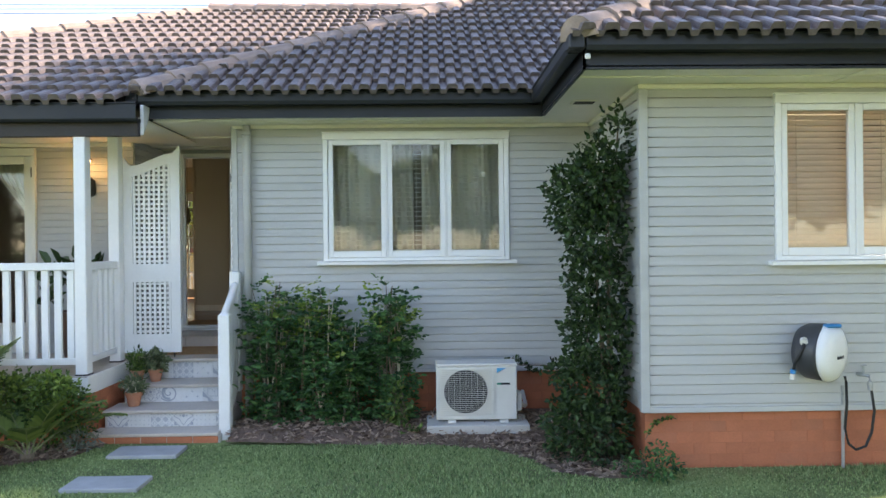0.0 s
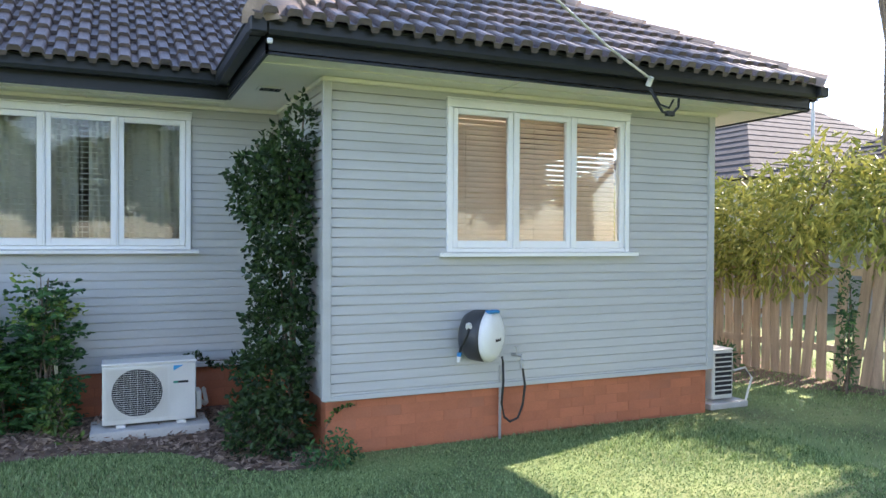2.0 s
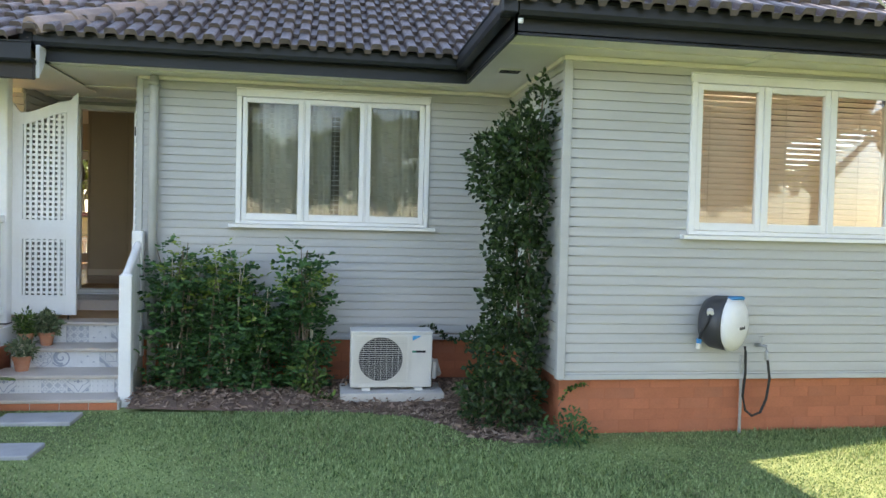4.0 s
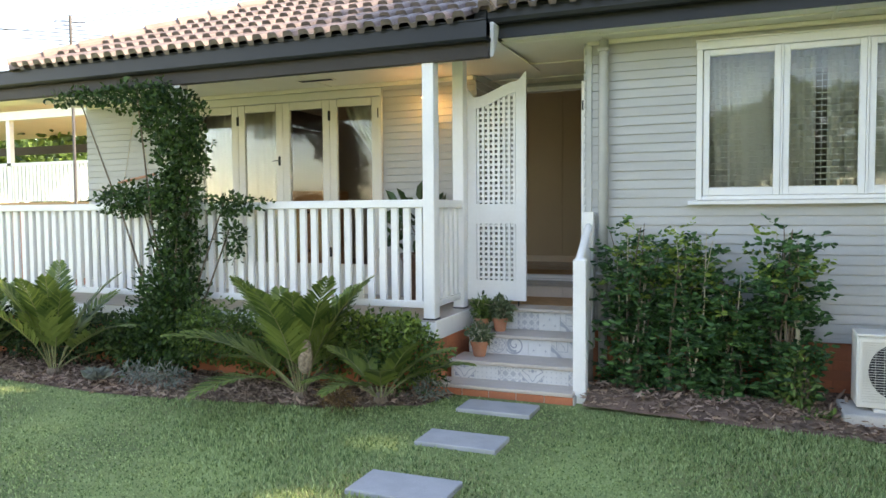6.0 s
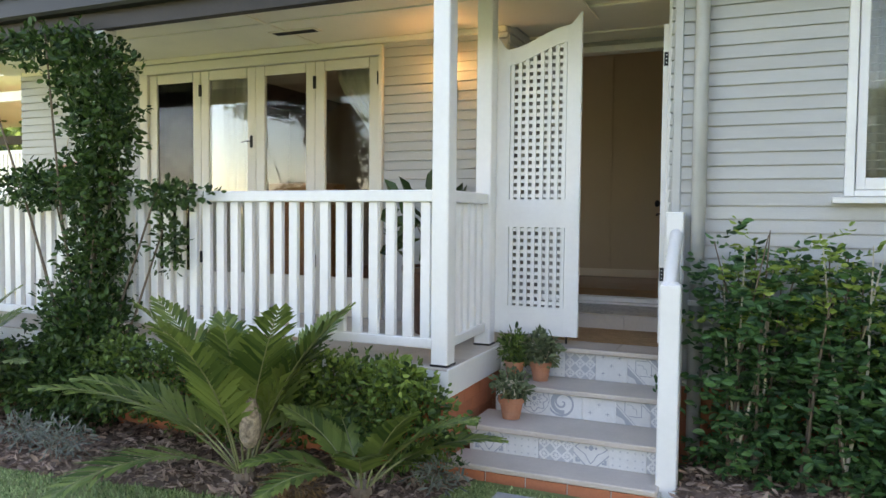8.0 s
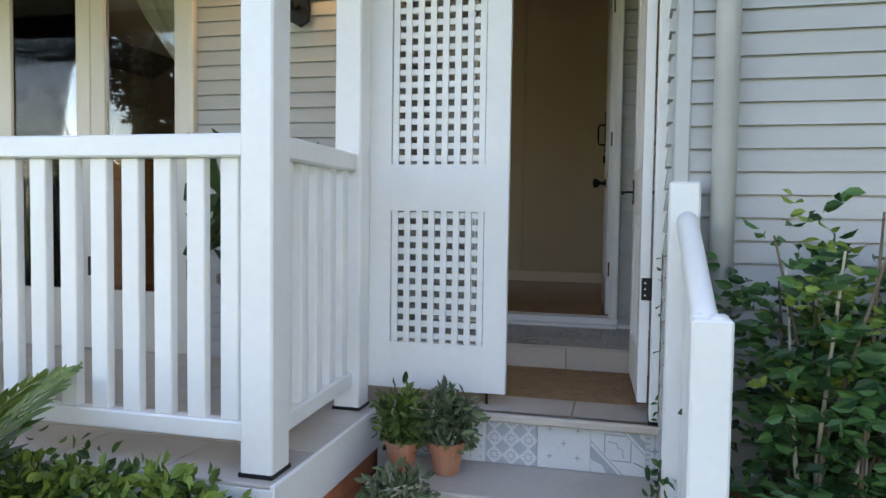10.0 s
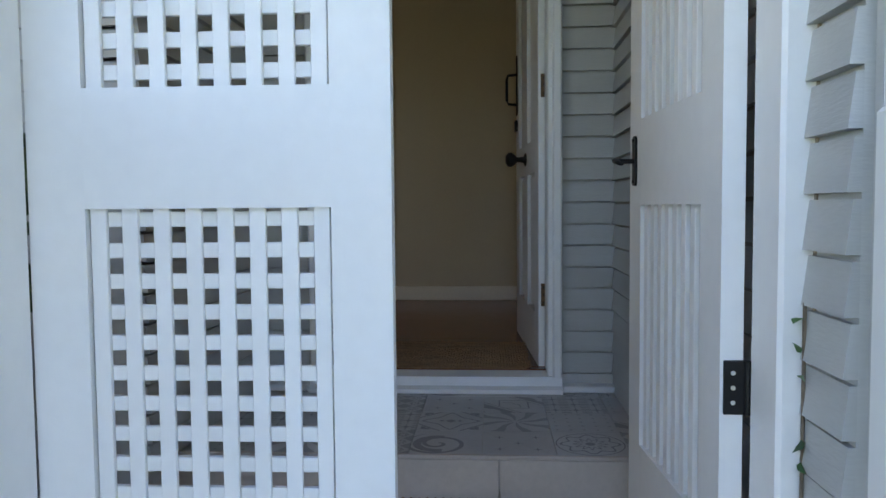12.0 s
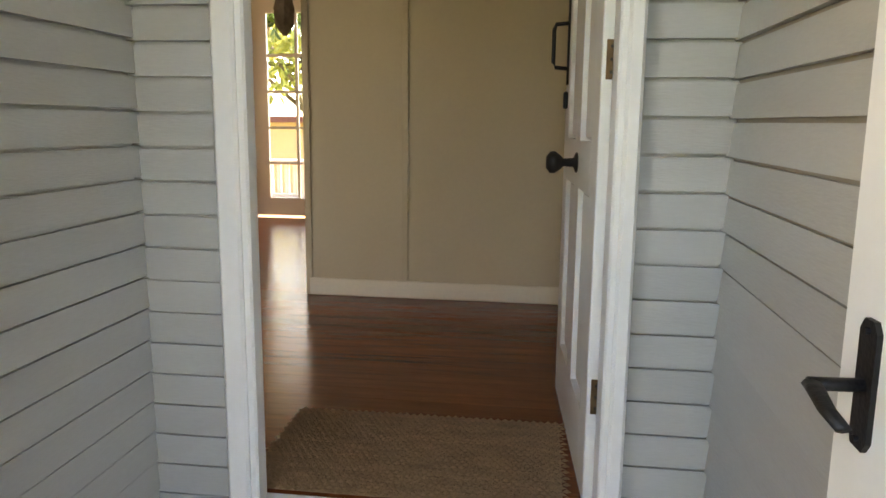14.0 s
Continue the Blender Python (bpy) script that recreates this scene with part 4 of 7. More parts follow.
# stair handrail
rail = empty("stair_handrail", (-1.70, 7.0, 0), "white painted stair handrail with square newels", "handrail")
NEW_X0, NEW_X1 = -1.73, -1.632
part("newel", bx(NEW_X0, 6.675, -0.03, NEW_X1, 6.765, 1.056, 0.006), WHITE, rail)
part("newel", bx(-1.766, 7.190, 0.30, -1.674, 7.278, 1.410, 0.006), WHITE, rail)
bm = bmesh.new()
tube(bm, [(-1.692, 6.72, 1.030), (-1.694, 6.78, 1.062), (-1.710, 7.15, 1.262), (-1.712, 7.205, 1.290)], 0.033, 14)
part("handrail", bm, WHITE, rail, smooth=True)
bm = bmesh.new()
beam(bm, (-1.694, 6.755, 0.970), (-1.712, 7.195, 1.205), 0.030, 0.10, 0.004)
part("rail_apron", bm, WHITE, rail)
bm = bmesh.new()
beam(bm, (-1.696, 6.755, 0.14), (-1.712, 7.195, 0.39), 0.04, 0.12, 0.004)
part("stringer", bm, WHITE, rail)
for i in range(6):
    y = 6.778 + i * 0.069
    part("baluster", bx(-1.716, y, 0.17 + (y - 6.755) * 0.565, -1.686, y + 0.055, 0.965 + (y - 6.755) * 0.535, 0.003), WHITE, rail)


STEELPIN = material("bright_steel_screw", (0.75, 0.75, 0.74), 0.35, metal=0.8, vary=0.05)

# ---- lattice gates ----
def lattice_gate(label, w, flip=False):
    """One gate leaf at the origin: hinge at x = 0, free edge at x = w, facing -y; swooping top."""
    g = empty("lattice_gate", (0, 0, 0), label, "gate", "porch gates")
    t = 0.034
    va, vb, ha, hb = (0.018, 0.027, 0.008, 0.0175) if flip else (0.007, 0.016, 0.0165, 0.026)
    top = []
    for i in range(17):
        f = i / 16
        if f < 0.10:
            z = 1.885 - 0.75 * f
        elif f < 0.88:
            k = (f - 0.10) / 0.78
            z = 1.800 - 0.012 * math.sin(k * math.pi * 0.5) + 0.135 * k * k * (3 - 2 * k)
        else:
            z = 1.925 + (f - 0.88) / 0.12 * 0.075
        top.append((f * w, z))
    sl, sr, z1, z2, z3 = 0.085, w - 0.088, 0.178, 0.680, 0.856

    def topz(x):
        f = max(0.0, min(15.999, x / w * 16))
        i = int(f)
        return top[i][1] + (top[i + 1][1] - top[i][1]) * (f - i)
    up = [(x, topz(x) - 0.10) for x in np.linspace(sl, sr, 9)]
    bm = bmesh.new()
    prism(bm, [(0, 0), (sl, 0), (sl, topz(sl))] + [q for q in reversed(top) if q[0] < sl - 0.001], "y", 0, t)
    part("hinge_stile", bm, WHITE, g)
    bm = bmesh.new()
    prism(bm, [(sr, 0), (w, 0), (w, top[-1][1])] + [q for q in reversed(top[:-1]) if q[0] > sr + 0.001] + [(sr, topz(sr))], "y", 0, t)
    part("lock_stile", bm, WHITE, g)
    part("bottom_rail", bx(sl, 0, 0, sr, t, z1), WHITE, g)
    part("middle_rail", bx(sl, 0, z2, sr, t, z3), WHITE, g)
    bm = bmesh.new()
    prism(bm, up + [(x, topz(x)) for x in np.linspace(sr, sl, 9)], "y", 0, t)
    part("top_rail", bm, WHITE, g)
    pitch, wide = 0.0476, 0.0238
    x = (sl + sr) / 2 - 3.5 * pitch - wide / 2
    for i in range(8):
        part("lattice_bar", bx(x, va, z1 - 0.004, x + wide, vb, z2 + 0.004, 0.001), WHITE, g)
        part("lattice_bar", bx(x, va, z3 - 0.004, x + wide, vb, topz(x + wide / 2) - 0.095, 0.001), WHITE, g)
        x += pitch
    row = 0.0462
    z = z1 + 0.013
    while z < z2 - 0.02:
        part("lattice_bar", bx(sl - 0.003, ha, z, sr + 0.003, hb, z + 0.0225, 0.001), WHITE, g)
        z += row
    z = z3 + 0.013
    while z < up[-1][1]:
        x0 = sl
        while x0 < sr and topz(x0) - 0.095 < z + 0.022:
            x0 += 0.004
        if sr - x0 > 0.02:
            part("lattice_bar", bx(x0, ha, z, sr + 0.003, hb, z + 0.0225, 0.001), WHITE, g)
        z += row
    return g


gate_l = lattice_gate("closed white lattice porch gate leaf with curved top", 0.537)
part("drop_bolt", tube(bmesh.new(), [(0.46, 0.045, -0.09), (0.46, 0.045, 0.35)], 0.006), METAL_BLACK, gate_l, "black iron drop bolt")
gate_l.matrix_basis = pose(-2.856, 7.496, 0.629, 0, 0, 1.0)
gate_r = lattice_gate("open white lattice porch gate leaf with black handle", 0.537, True)
gate_r.matrix_basis = pose(-1.809, 7.547, 0.629, 0, 0, 93.4)


def lever_handle(parent, m, mirror=1, label="black iron lever handle on long plate"):
    m = m @ Matrix.Diagonal((0.6, 0.9, 0.48, 1))
    bm = bmesh.new()
    prism(bm, [(-0.018, -0.105), (-0.022, -0.09), (-0.022, 0.09), (-0.012, 0.108), (0.012, 0.108), (0.022, 0.09), (0.022, -0.09), (0.012, -0.108)], "y", -0.005, 0)
    bm.transform(m)
    plate = part("handle_plate", bm, METAL_BLACK, parent, label)
    bm = bmesh.new()
    tube(bm, [(0, 0, 0), (0, -0.035, 0), (0, -0.05, 0)], 0.011, 10)
    tube(bm, [(0, -0.047, 0), (mirror * 0.03, -0.052, 0.003), (mirror * 0.075, -0.055, -0.008), (mirror * 0.11, -0.052, -0.02)], 0.009, 8, 0.007)
    bm.transform(m)
    part("lever", bm, METAL_BLACK, plate, smooth=True)
    for z in (-0.09, 0.09):
        bm = bmesh.new()
        tube(bm, [(0, -0.0045, z), (0, -0.009, z)], 0.006, 8)
        bm.transform(m)
        part("screw", bm, METAL_BLACK, plate)


lever_handle(gate_r, world_of(gate_r) @ Matrix.Translation((0.490, 0.034, 0.772)) @ pose(0, 0, 0, 0, 0, 180), 1)
lever_handle(gate_r, world_of(gate_r) @ Matrix.Translation((0.490, 0.0, 0.772)), -1)


# ---- front door ----
frame_d = empty("door_frame", (-2.43, DOOR_Y, 0.6), "white painted front door frame with timber sill", "door frame", kind="structure")
part("jamb", bx(-2.775, DOOR_Y - 0.04, RAISED + 0.02, -2.728, DOOR_Y + 0.012, 2.68, 0.005), WHITE, frame_d)
part("jamb", bx(-1.990, DOOR_Y - 0.04, RAISED + 0.02, -1.958, DOOR_Y + 0.085, 2.68, 0.005), WHITE, frame_d)
part("architrave", bx(-2.795, DOOR_Y - 0.052, RAISED + 0.02, -2.745, DOOR_Y - 0.02, 2.725, 0.006), WHITE, frame_d)
part("architrave", bx(-1.974, DOOR_Y - 0.052, RAISED + 0.02, -1.942, DOOR_Y - 0.02, 2.725, 0.006), WHITE, frame_d)
part("head", bx(-2.79, DOOR_Y - 0.045, 2.68, -1.945, DOOR_Y + 0.085, 2.73, 0.005), WHITE, frame_d)
part("door_sill", prism(bmesh.new(), [(DOOR_Y - 0.085, RAISED), (DOOR_Y - 0.085, RAISED + 0.014), (DOOR_Y - 0.06, RAISED + 0.022), (DOOR_Y - 0.05, RAISED + 0.05), (DOOR_Y + 0.02, RAISED + 0.058), (DOOR_Y + 0.02, RAISED)], "x", -2.795, -1.942), WHITE, frame_d)
part("foot_strip", bx(RECESS_L + 0.012, DOOR_Y - 0.065, RAISED + 0.001, -2.797, DOOR_Y - 0.005, RAISED + 0.022, 0.003), WHITE, frame_d)
part("foot_strip", bx(-1.940, DOOR_Y - 0.065, RAISED + 0.001, RECESS_R - 0.012, DOOR_Y - 0.005, RAISED + 0.022, 0.003), WHITE, frame_d)

door = empty("front_door", (0, 0, 0), "open white panelled front door with black knob", "door")
DW, DH, DT = 0.75, 1.94, 0.04
bm = bmesh.new()
rails = ((0, 0.19), (0.70, 0.82), (1.80, DH))
box(bm, 0, 0, 0, 0.11, DT, DH, 0.003)
box(bm, DW - 0.11, 0, 0, DW, DT, DH, 0.003)
for a, b in rails:
    box(bm, 0.11, 0, a, DW - 0.11, DT, b)
box(bm, DW / 2 - 0.05, 0, 0.19, DW / 2 + 0.05, DT, 0.70)
box(bm, DW / 2 - 0.05, 0, 0.82, DW / 2 + 0.05, DT, 1.80)
part("door_leaf", bm, WHITE, door)
for a, b in ((0.19, 0.70), (0.82, 1.80)):
    for x0, x1 in ((0.11, DW / 2 - 0.05), (DW / 2 + 0.05, DW - 0.11)):
        part("panel", bx(x0 + 0.004, 0.012, a + 0.004, x1 - 0.004, DT - 0.012, b - 0.004, 0.008), WHITE, door)
bm = bmesh.new()
for s in (1,):
    lathe(bm, [(0.026, 0), (0.026, 0.004), (0.012, 0.010), (0.010, 0.035), (0.020, 0.045), (0.029, 0.058), (0.028, 0.070), (0.016, 0.080)], Matrix.Translation((DW / 2, DT, 0.762)) @ pose(0, 0, 0, -90, 0, 0), 16)
part("knob", bm, METAL_BLACK, door, "black iron door knob", smooth=True)
bm = bmesh.new()
box(bm, DW - 0.065, DT, 0.975, DW - 0.035, DT + 0.005, 1.235, 0.002)
tube(bm, [(DW - 0.05, DT, 1.022), (DW - 0.05, DT + 0.040, 1.026), (DW - 0.05, DT + 0.046, 1.04), (DW - 0.05, DT + 0.046, 1.135), (DW - 0.05, DT + 0.040, 1.150), (DW - 0.05, DT, 1.154)], 0.006, 8)
part("pull_handle", bm, METAL_BLACK, door, "black iron pull handle", smooth=True)
part("lock", bx(DW - 0.065, DT, 0.905, DW - 0.035, DT + 0.012, 0.955, 0.003), METAL_BLACK, door, "black door lock")
door.matrix_basis = pose(-1.972, DOOR_Y + 0.092, 0.733, 0, 0, 93.8)
BRASS = material("old_brass", (0.15, 0.085, 0.04), 0.55, 0.6, vary=0.3, scale=20)
for z in (0.998, 1.726, 2.46):
    bm = bx(-2.003, DOOR_Y + 0.086, z - 0.04, -1.976, DOOR_Y + 0.0915, z + 0.04, 0.001)
    tube(bm, [(-1.972, DOOR_Y + 0.084, z - 0.04), (-1.972, DOOR_Y + 0.084, z + 0.04)], 0.006, 8)
    hg = part("hinge", bm, BRASS, door, "old brass butt hinge")
    for dz in (-0.026, 0.0, 0.026):
        part("hinge_screw", tube(bmesh.new(), [(-1.992, DOOR_Y + 0.0865, z + dz), (-1.992, DOOR_Y + 0.085, z + dz)], 0.0035, 8), METAL_BLACK, hg)

# back glazed door, ten lights
bd = empty("glazed_door", (-4.265, BACK_Y, HALL), "white glazed back door with ten small panes", "door")
x0, x1 = -4.67, -3.87
part("door_frame", bx(x0 - 0.05, BACK_Y - 0.02, HALL, x0 - 0.006, BACK_Y + 0.10, 2.66), WHITE, bd)
part("door_frame", bx(x1 + 0.006, BACK_Y - 0.02, HALL, x1 + 0.05, BACK_Y + 0.10, 2.66), WHITE, bd)
bm = bmesh.new()
box(bm, x0, BACK_Y + 0.02, HALL + 0.01, x0 + 0.14, BACK_Y + 0.06, 2.64)
box(bm, x1 - 0.14, BACK_Y + 0.02, HALL + 0.01, x1, BACK_Y + 0.06, 2.64)
box(bm, x0 + 0.14, BACK_Y + 0.02, HALL + 0.01, x1 - 0.14, BACK_Y + 0.06, HALL + 0.165)
box(bm, x0 + 0.14, BACK_Y + 0.02, 2.50, x1 - 0.14, BACK_Y + 0.06, 2.64)
part("door_leaf", bm, WHITE, bd)
for i in range(1, 5):
    z = HALL + 0.165 + i * (2.50 - HALL - 0.21) / 5
    part("glazing_bar", bx(x0 + 0.14, BACK_Y + 0.025, z - 0.011, x1 - 0.14, BACK_Y + 0.055, z + 0.011), WHITE, bd)
part("glazing_bar", bx(-4.276, BACK_Y + 0.024, HALL + 0.165, -4.254, BACK_Y + 0.056, 2.50), WHITE, bd)
g = part("pane", bx(x0 + 0.14, BACK_Y + 0.038, HALL + 0.165, x1 - 0.14, BACK_Y + 0.041, 2.50), GLASS, bd)
g.visible_shadow = False
for z in (HALL + 0.35, 2.24):
    part("hinge", bx(x0 - 0.008, BACK_Y + 0.012, z, x0 + 0.004, BACK_Y + 0.02, z + 0.09), METAL_BLACK, bd)

for z in (1.0, 2.27):
    bm = bx(-1.838, 7.541, z, -1.806, 7.548, z + 0.08, 0.001)
    tube(bm, [(-1.804, 7.541, z), (-1.804, 7.541, z + 0.08)], 0.0055, 8)
    hg = part("hinge", bm, METAL_BLACK, gate_r, "black steel butt hinge")
    for dz in (0.018, 0.04, 0.062):
        part("screw", tube(bmesh.new(), [(-1.825, 7.542, z + dz), (-1.825, 7.5398, z + dz)], 0.0035, 8), STEELPIN, hg)

# mats
JUTE = material("woven_jute", (0.40, 0.245, 0.125), 0.95, vary=0.25, scale=14, bump=1.0, bump_scale=220, stretch=(1, 2.5, 1))


def jute_mat(x0, y0, x1, y1, z, label):
    """A woven mat: rows of coarse braid side by side."""
    n = int((y1 - y0) / 0.016)
    e = empty("door_mat", ((x0 + x1) / 2, (y0 + y1) / 2, z), label, "mat")
    part("backing", bx(x0 + 0.01, y0 + 0.01, z, x1 - 0.01, y1 - 0.01, z + 0.006), JUTE, e)
    v, f = [], []
    for j in range(n):
        y = y0 + (j + 0.5) * (y1 - y0) / n
        k = int((x1 - x0) / 0.020)
        for i in range(k):
            cx = x0 + (i + 0.5 + 0.5 * (j % 2)) * (x1 - x0) / k
            s = 0.0078 * random.uniform(0.85, 1.1)
            o = len(v)
            v += [(cx - 0.011, y, z + 0.005), (cx, y - s, z + 0.006), (cx + 0.011, y, z + 0.005), (cx, y + s, z + 0.006), (cx, y, z + 0.0115 * random.uniform(0.85, 1.15))]
            f += [(o, o + 1, o + 4), (o + 1, o + 2, o + 4), (o + 2, o + 3, o + 4), (o + 3, o, o + 4)]
    tagged(raw("braid", v, f, JUTE, e), kind="stuff")


jute_mat(-2.60, 7.685, -1.835, 8.245, PORCH, "brown woven jute door mat on porch tiles")
jute_mat(-2.82, DOOR_Y + 0.03, -2.045, 9.475, HALL, "brown woven jute mat on timber floor inside doorway")

# ---- french doors ----
fdw = empty("french_doors", (-5.4, VER_Y, 0.57), "cream painted four-leaf glazed french doors", "french doors", kind="structure")
CREAMDOOR = material("cream_gloss_paint", (0.76, 0.72, 0.62), 0.4, vary=0.03, scale=3, bump=0.05)
fr = bmesh.new()
box(fr, -6.47, VER_Y - 0.045, 0.555, -6.375, VER_Y + 0.1, 2.61, 0.005)
box(fr, -4.030, VER_Y - 0.045, 0.555, -3.995, VER_Y + 0.1, 2.61, 0.005)
box(fr, -6.47, VER_Y - 0.048, 2.61, -3.995, VER_Y + 0.1, 2.69, 0.005)
part("door_frame", fr, CREAMDOOR, fdw)
lead_leaf = None
leaves = []
for i in range(4):
    a = -6.371 + i * 0.585
    b = a + 0.581
    bm = bmesh.new()
    box(bm, a, VER_Y - 0.02, 0.565, a + 0.085, VER_Y + 0.02, 2.605, 0.003)
    box(bm, b - 0.085, VER_Y - 0.02, 0.565, b, VER_Y + 0.02, 2.605, 0.003)
    box(bm, a + 0.09, VER_Y - 0.02, 2.525, b - 0.09, VER_Y + 0.02, 2.605, 0.003)
    box(bm, a + 0.09, VER_Y - 0.02, 0.565, b - 0.09, VER_Y + 0.02, 0.875, 0.003)
    leaf = part("door_leaf", bm, CREAMDOOR, fdw)
    leaves.append(leaf)
    pn = part("pane", bx(a + 0.086, VER_Y - 0.002, 0.871, b - 0.086, VER_Y + 0.002, 2.529), GLASS, leaf)
    pn.visible_shadow = False
    for z in (0.95, 2.39):
        if i != 1:
            part("hinge", bx(b - 0.012, VER_Y - 0.032, z, b + 0.012, VER_Y - 0.018, z + 0.10), METAL_BLACK, leaf)
lever_handle(leaves[1], Matrix.Translation((-5.248, VER_Y - 0.02, 1.985)), -1)
# far window of the living room
venetian(FARWIN[0] - 0.03, FARWIN[1] + 0.03, FARWIN[2] - 0.05, FARWIN[3] + 0.06, 12.36, 0.05, 0.045, 25, BLIND, "white venetian blind over far window")
curtain(-4.56, -4.07, 0.66, 2.60, VER_Y + 0.20, "cream tied-back curtain inside french doors", 7, 0.02, (1.80, -4.10, 0.07))
curtain(-6.42, -5.34, 0.66, 2.60, VER_Y + 0.22, "cream sheer curtain inside french doors", 10, 0.025)
curtain(-4.9, -4.3, 0.66, 2.55, 12.2, "cream curtain beside far window", 8, 0.02)
# ---- planting ----
LEAF_DARK = leaf_material("dark_glossy_leaf", (0.012, 0.030, 0.012), (0.055, 0.105, 0.030), 0.38)
LEAF_MID = leaf_material("mid_green_leaf", (0.014, 0.054, 0.022), (0.085, 0.205, 0.060), 0.40)
LEAF_CREEPER = leaf_material("creeper_leaf", (0.010, 0.034, 0.010), (0.070, 0.140, 0.034), 0.40)
LEAF_YOUNG = leaf_material("young_lime_leaf", (0.110, 0.190, 0.030), (0.300, 0.400, 0.085), 0.42)
LEAF_HEDGE = leaf_material("hedge_leaf", (0.018, 0.048, 0.012), (0.150, 0.240, 0.050), 0.42)
LEAF_CYCAD = leaf_material("cycad_leaflet", (0.045, 0.090, 0.020), (0.20, 0.265, 0.065), 0.42)
LEAF_TREE = leaf_material("tree_leaf", (0.030, 0.060, 0.014), (0.110, 0.170, 0.040), 0.5)
LEAF_YELLOW = leaf_material("yellow_green_leaf", (0.150, 0.190, 0.040), (0.480, 0.460, 0.120), 0.5)
LEAF_SUCC = leaf_material("succulent_leaf", (0.060, 0.090, 0.045), (0.180, 0.230, 0.120), 0.5)
LEAF_SILVER = leaf_material("silver_leaf", (0.14, 0.16, 0.13), (0.28, 0.31, 0.26), 0.7)
BARK = material("grey_brown_bark", (0.16, 0.12, 0.085), 0.9, vary=0.3, scale=12, bump=0.8, bump_scale=60)
PALESTEM = material("pale_stem", (0.50, 0.45, 0.34), 0.8, vary=0.2, scale=15)
BROWNLEAF = leaf_material("dry_brown_leaf", (0.14, 0.08, 0.035), (0.30, 0.19, 0.09), 0.7)


def leaf_mesh(name, pts, outs, size, mat, parent, aspect=0.5, droop=0.0, seed=1, jitter=0.9):
    """Many small folded leaves: pts and outward directions as arrays; each leaf is a bent pointed oval."""
    rng = np.random.default_rng(seed)
    pts, outs = np.asarray(pts, float), np.asarray(outs, float)
    n = len(pts)
    d = outs + rng.normal(0, jitter, (n, 3))
    d[:, 2] -= droop
    d /= np.linalg.norm(d, axis=1)[:, None] + 1e-9
    side = np.cross(d, rng.normal(0, 1, (n, 3)))
    side /= np.linalg.norm(side, axis=1)[:, None] + 1e-9
    up = np.cross(side, d)
    s = rng.uniform(size[0], size[1], n)[:, None]
    w = s * aspect * 0.5
    base, tip = pts, pts + d * s - up * s * 0.12
    a0, a1 = pts + d * s * 0.27 + up * w * 0.22, pts + d * s * 0.66 + up * w * 0.20
    v = np.stack([base, a0 + side * w * 0.85, a1 + side * w * 0.88, tip, a1 - side * w * 0.88, a0 - side * w * 0.85], 1).reshape(-1, 3)
    k = np.arange(n) * 6
    f = np.concatenate([np.stack([k, k + 1, k + 2, k + 3], 1), np.stack([k, k + 3, k + 4, k + 5], 1)]).tolist()
    return tagged(raw(name, v.tolist(), f, mat, parent), kind="stuff")


def blob_points(n, blobs, seed, shell=0.55):
    """Points in the outer shells of ellipsoids: blobs of (x, y, z, rx, ry, rz)."""
    rng = np.random.default_rng(seed)
    b = np.array(blobs, float)
    vol = b[:, 3] * b[:, 4] * b[:, 5]
    pick = rng.choice(len(b), n, p=vol / vol.sum())
    u = rng.normal(0, 1, (n, 3))
    u /= np.linalg.norm(u, axis=1)[:, None]
    r = (shell + (1 - shell) * rng.random(n) ** 0.6)[:, None] * (1 + 0.16 * np.sin(u[:, :1] * 7 + u[:, 2:] * 9))
    return b[pick, :3] + u * r * b[pick, 3:6], u


def stems(parent, base, tips, r, mat, name="stem"):
    for i, t in enumerate(tips):
        b, t = Vector(base) + Vector((random.uniform(-0.06, 0.06), random.uniform(-0.05, 0.05), 0)), Vector(t)
        mid = b.lerp(t, 0.5) + Vector((random.uniform(-0.06, 0.06), random.uniform(-0.06, 0.06), 0.05))
        part(name, tube(bmesh.new(), [b, b.lerp(mid, 0.5) + Vector((0.01, 0, 0.03)), mid, t], r, 6, r * 0.4), mat, parent)


def shrub(name, base, blobs, n, size, mat, label, category, seed, aspect=0.5, stem_mat=None, n_stems=6, droop=0.0, stem_r=0.012, shell=0.45, jitter=0.9):
    s = empty(name, base, label, category)
    p, u = blob_points(n, blobs, seed, shell)
    keep = p[:, 2] > 0.01
    leaf_mesh("foliage", p[keep], u[keep], size, mat, s, aspect, droop, seed, jitter)
    tips = [Vector(blobs[i % len(blobs)][:3]) + Vector((random.uniform(-0.1, 0.1), random.uniform(-0.1, 0.1), blobs[i % len(blobs)][5] * 0.4)) for i in range(n_stems)]
    stems(s, base, tips, stem_r, stem_mat or BARK)
    return s


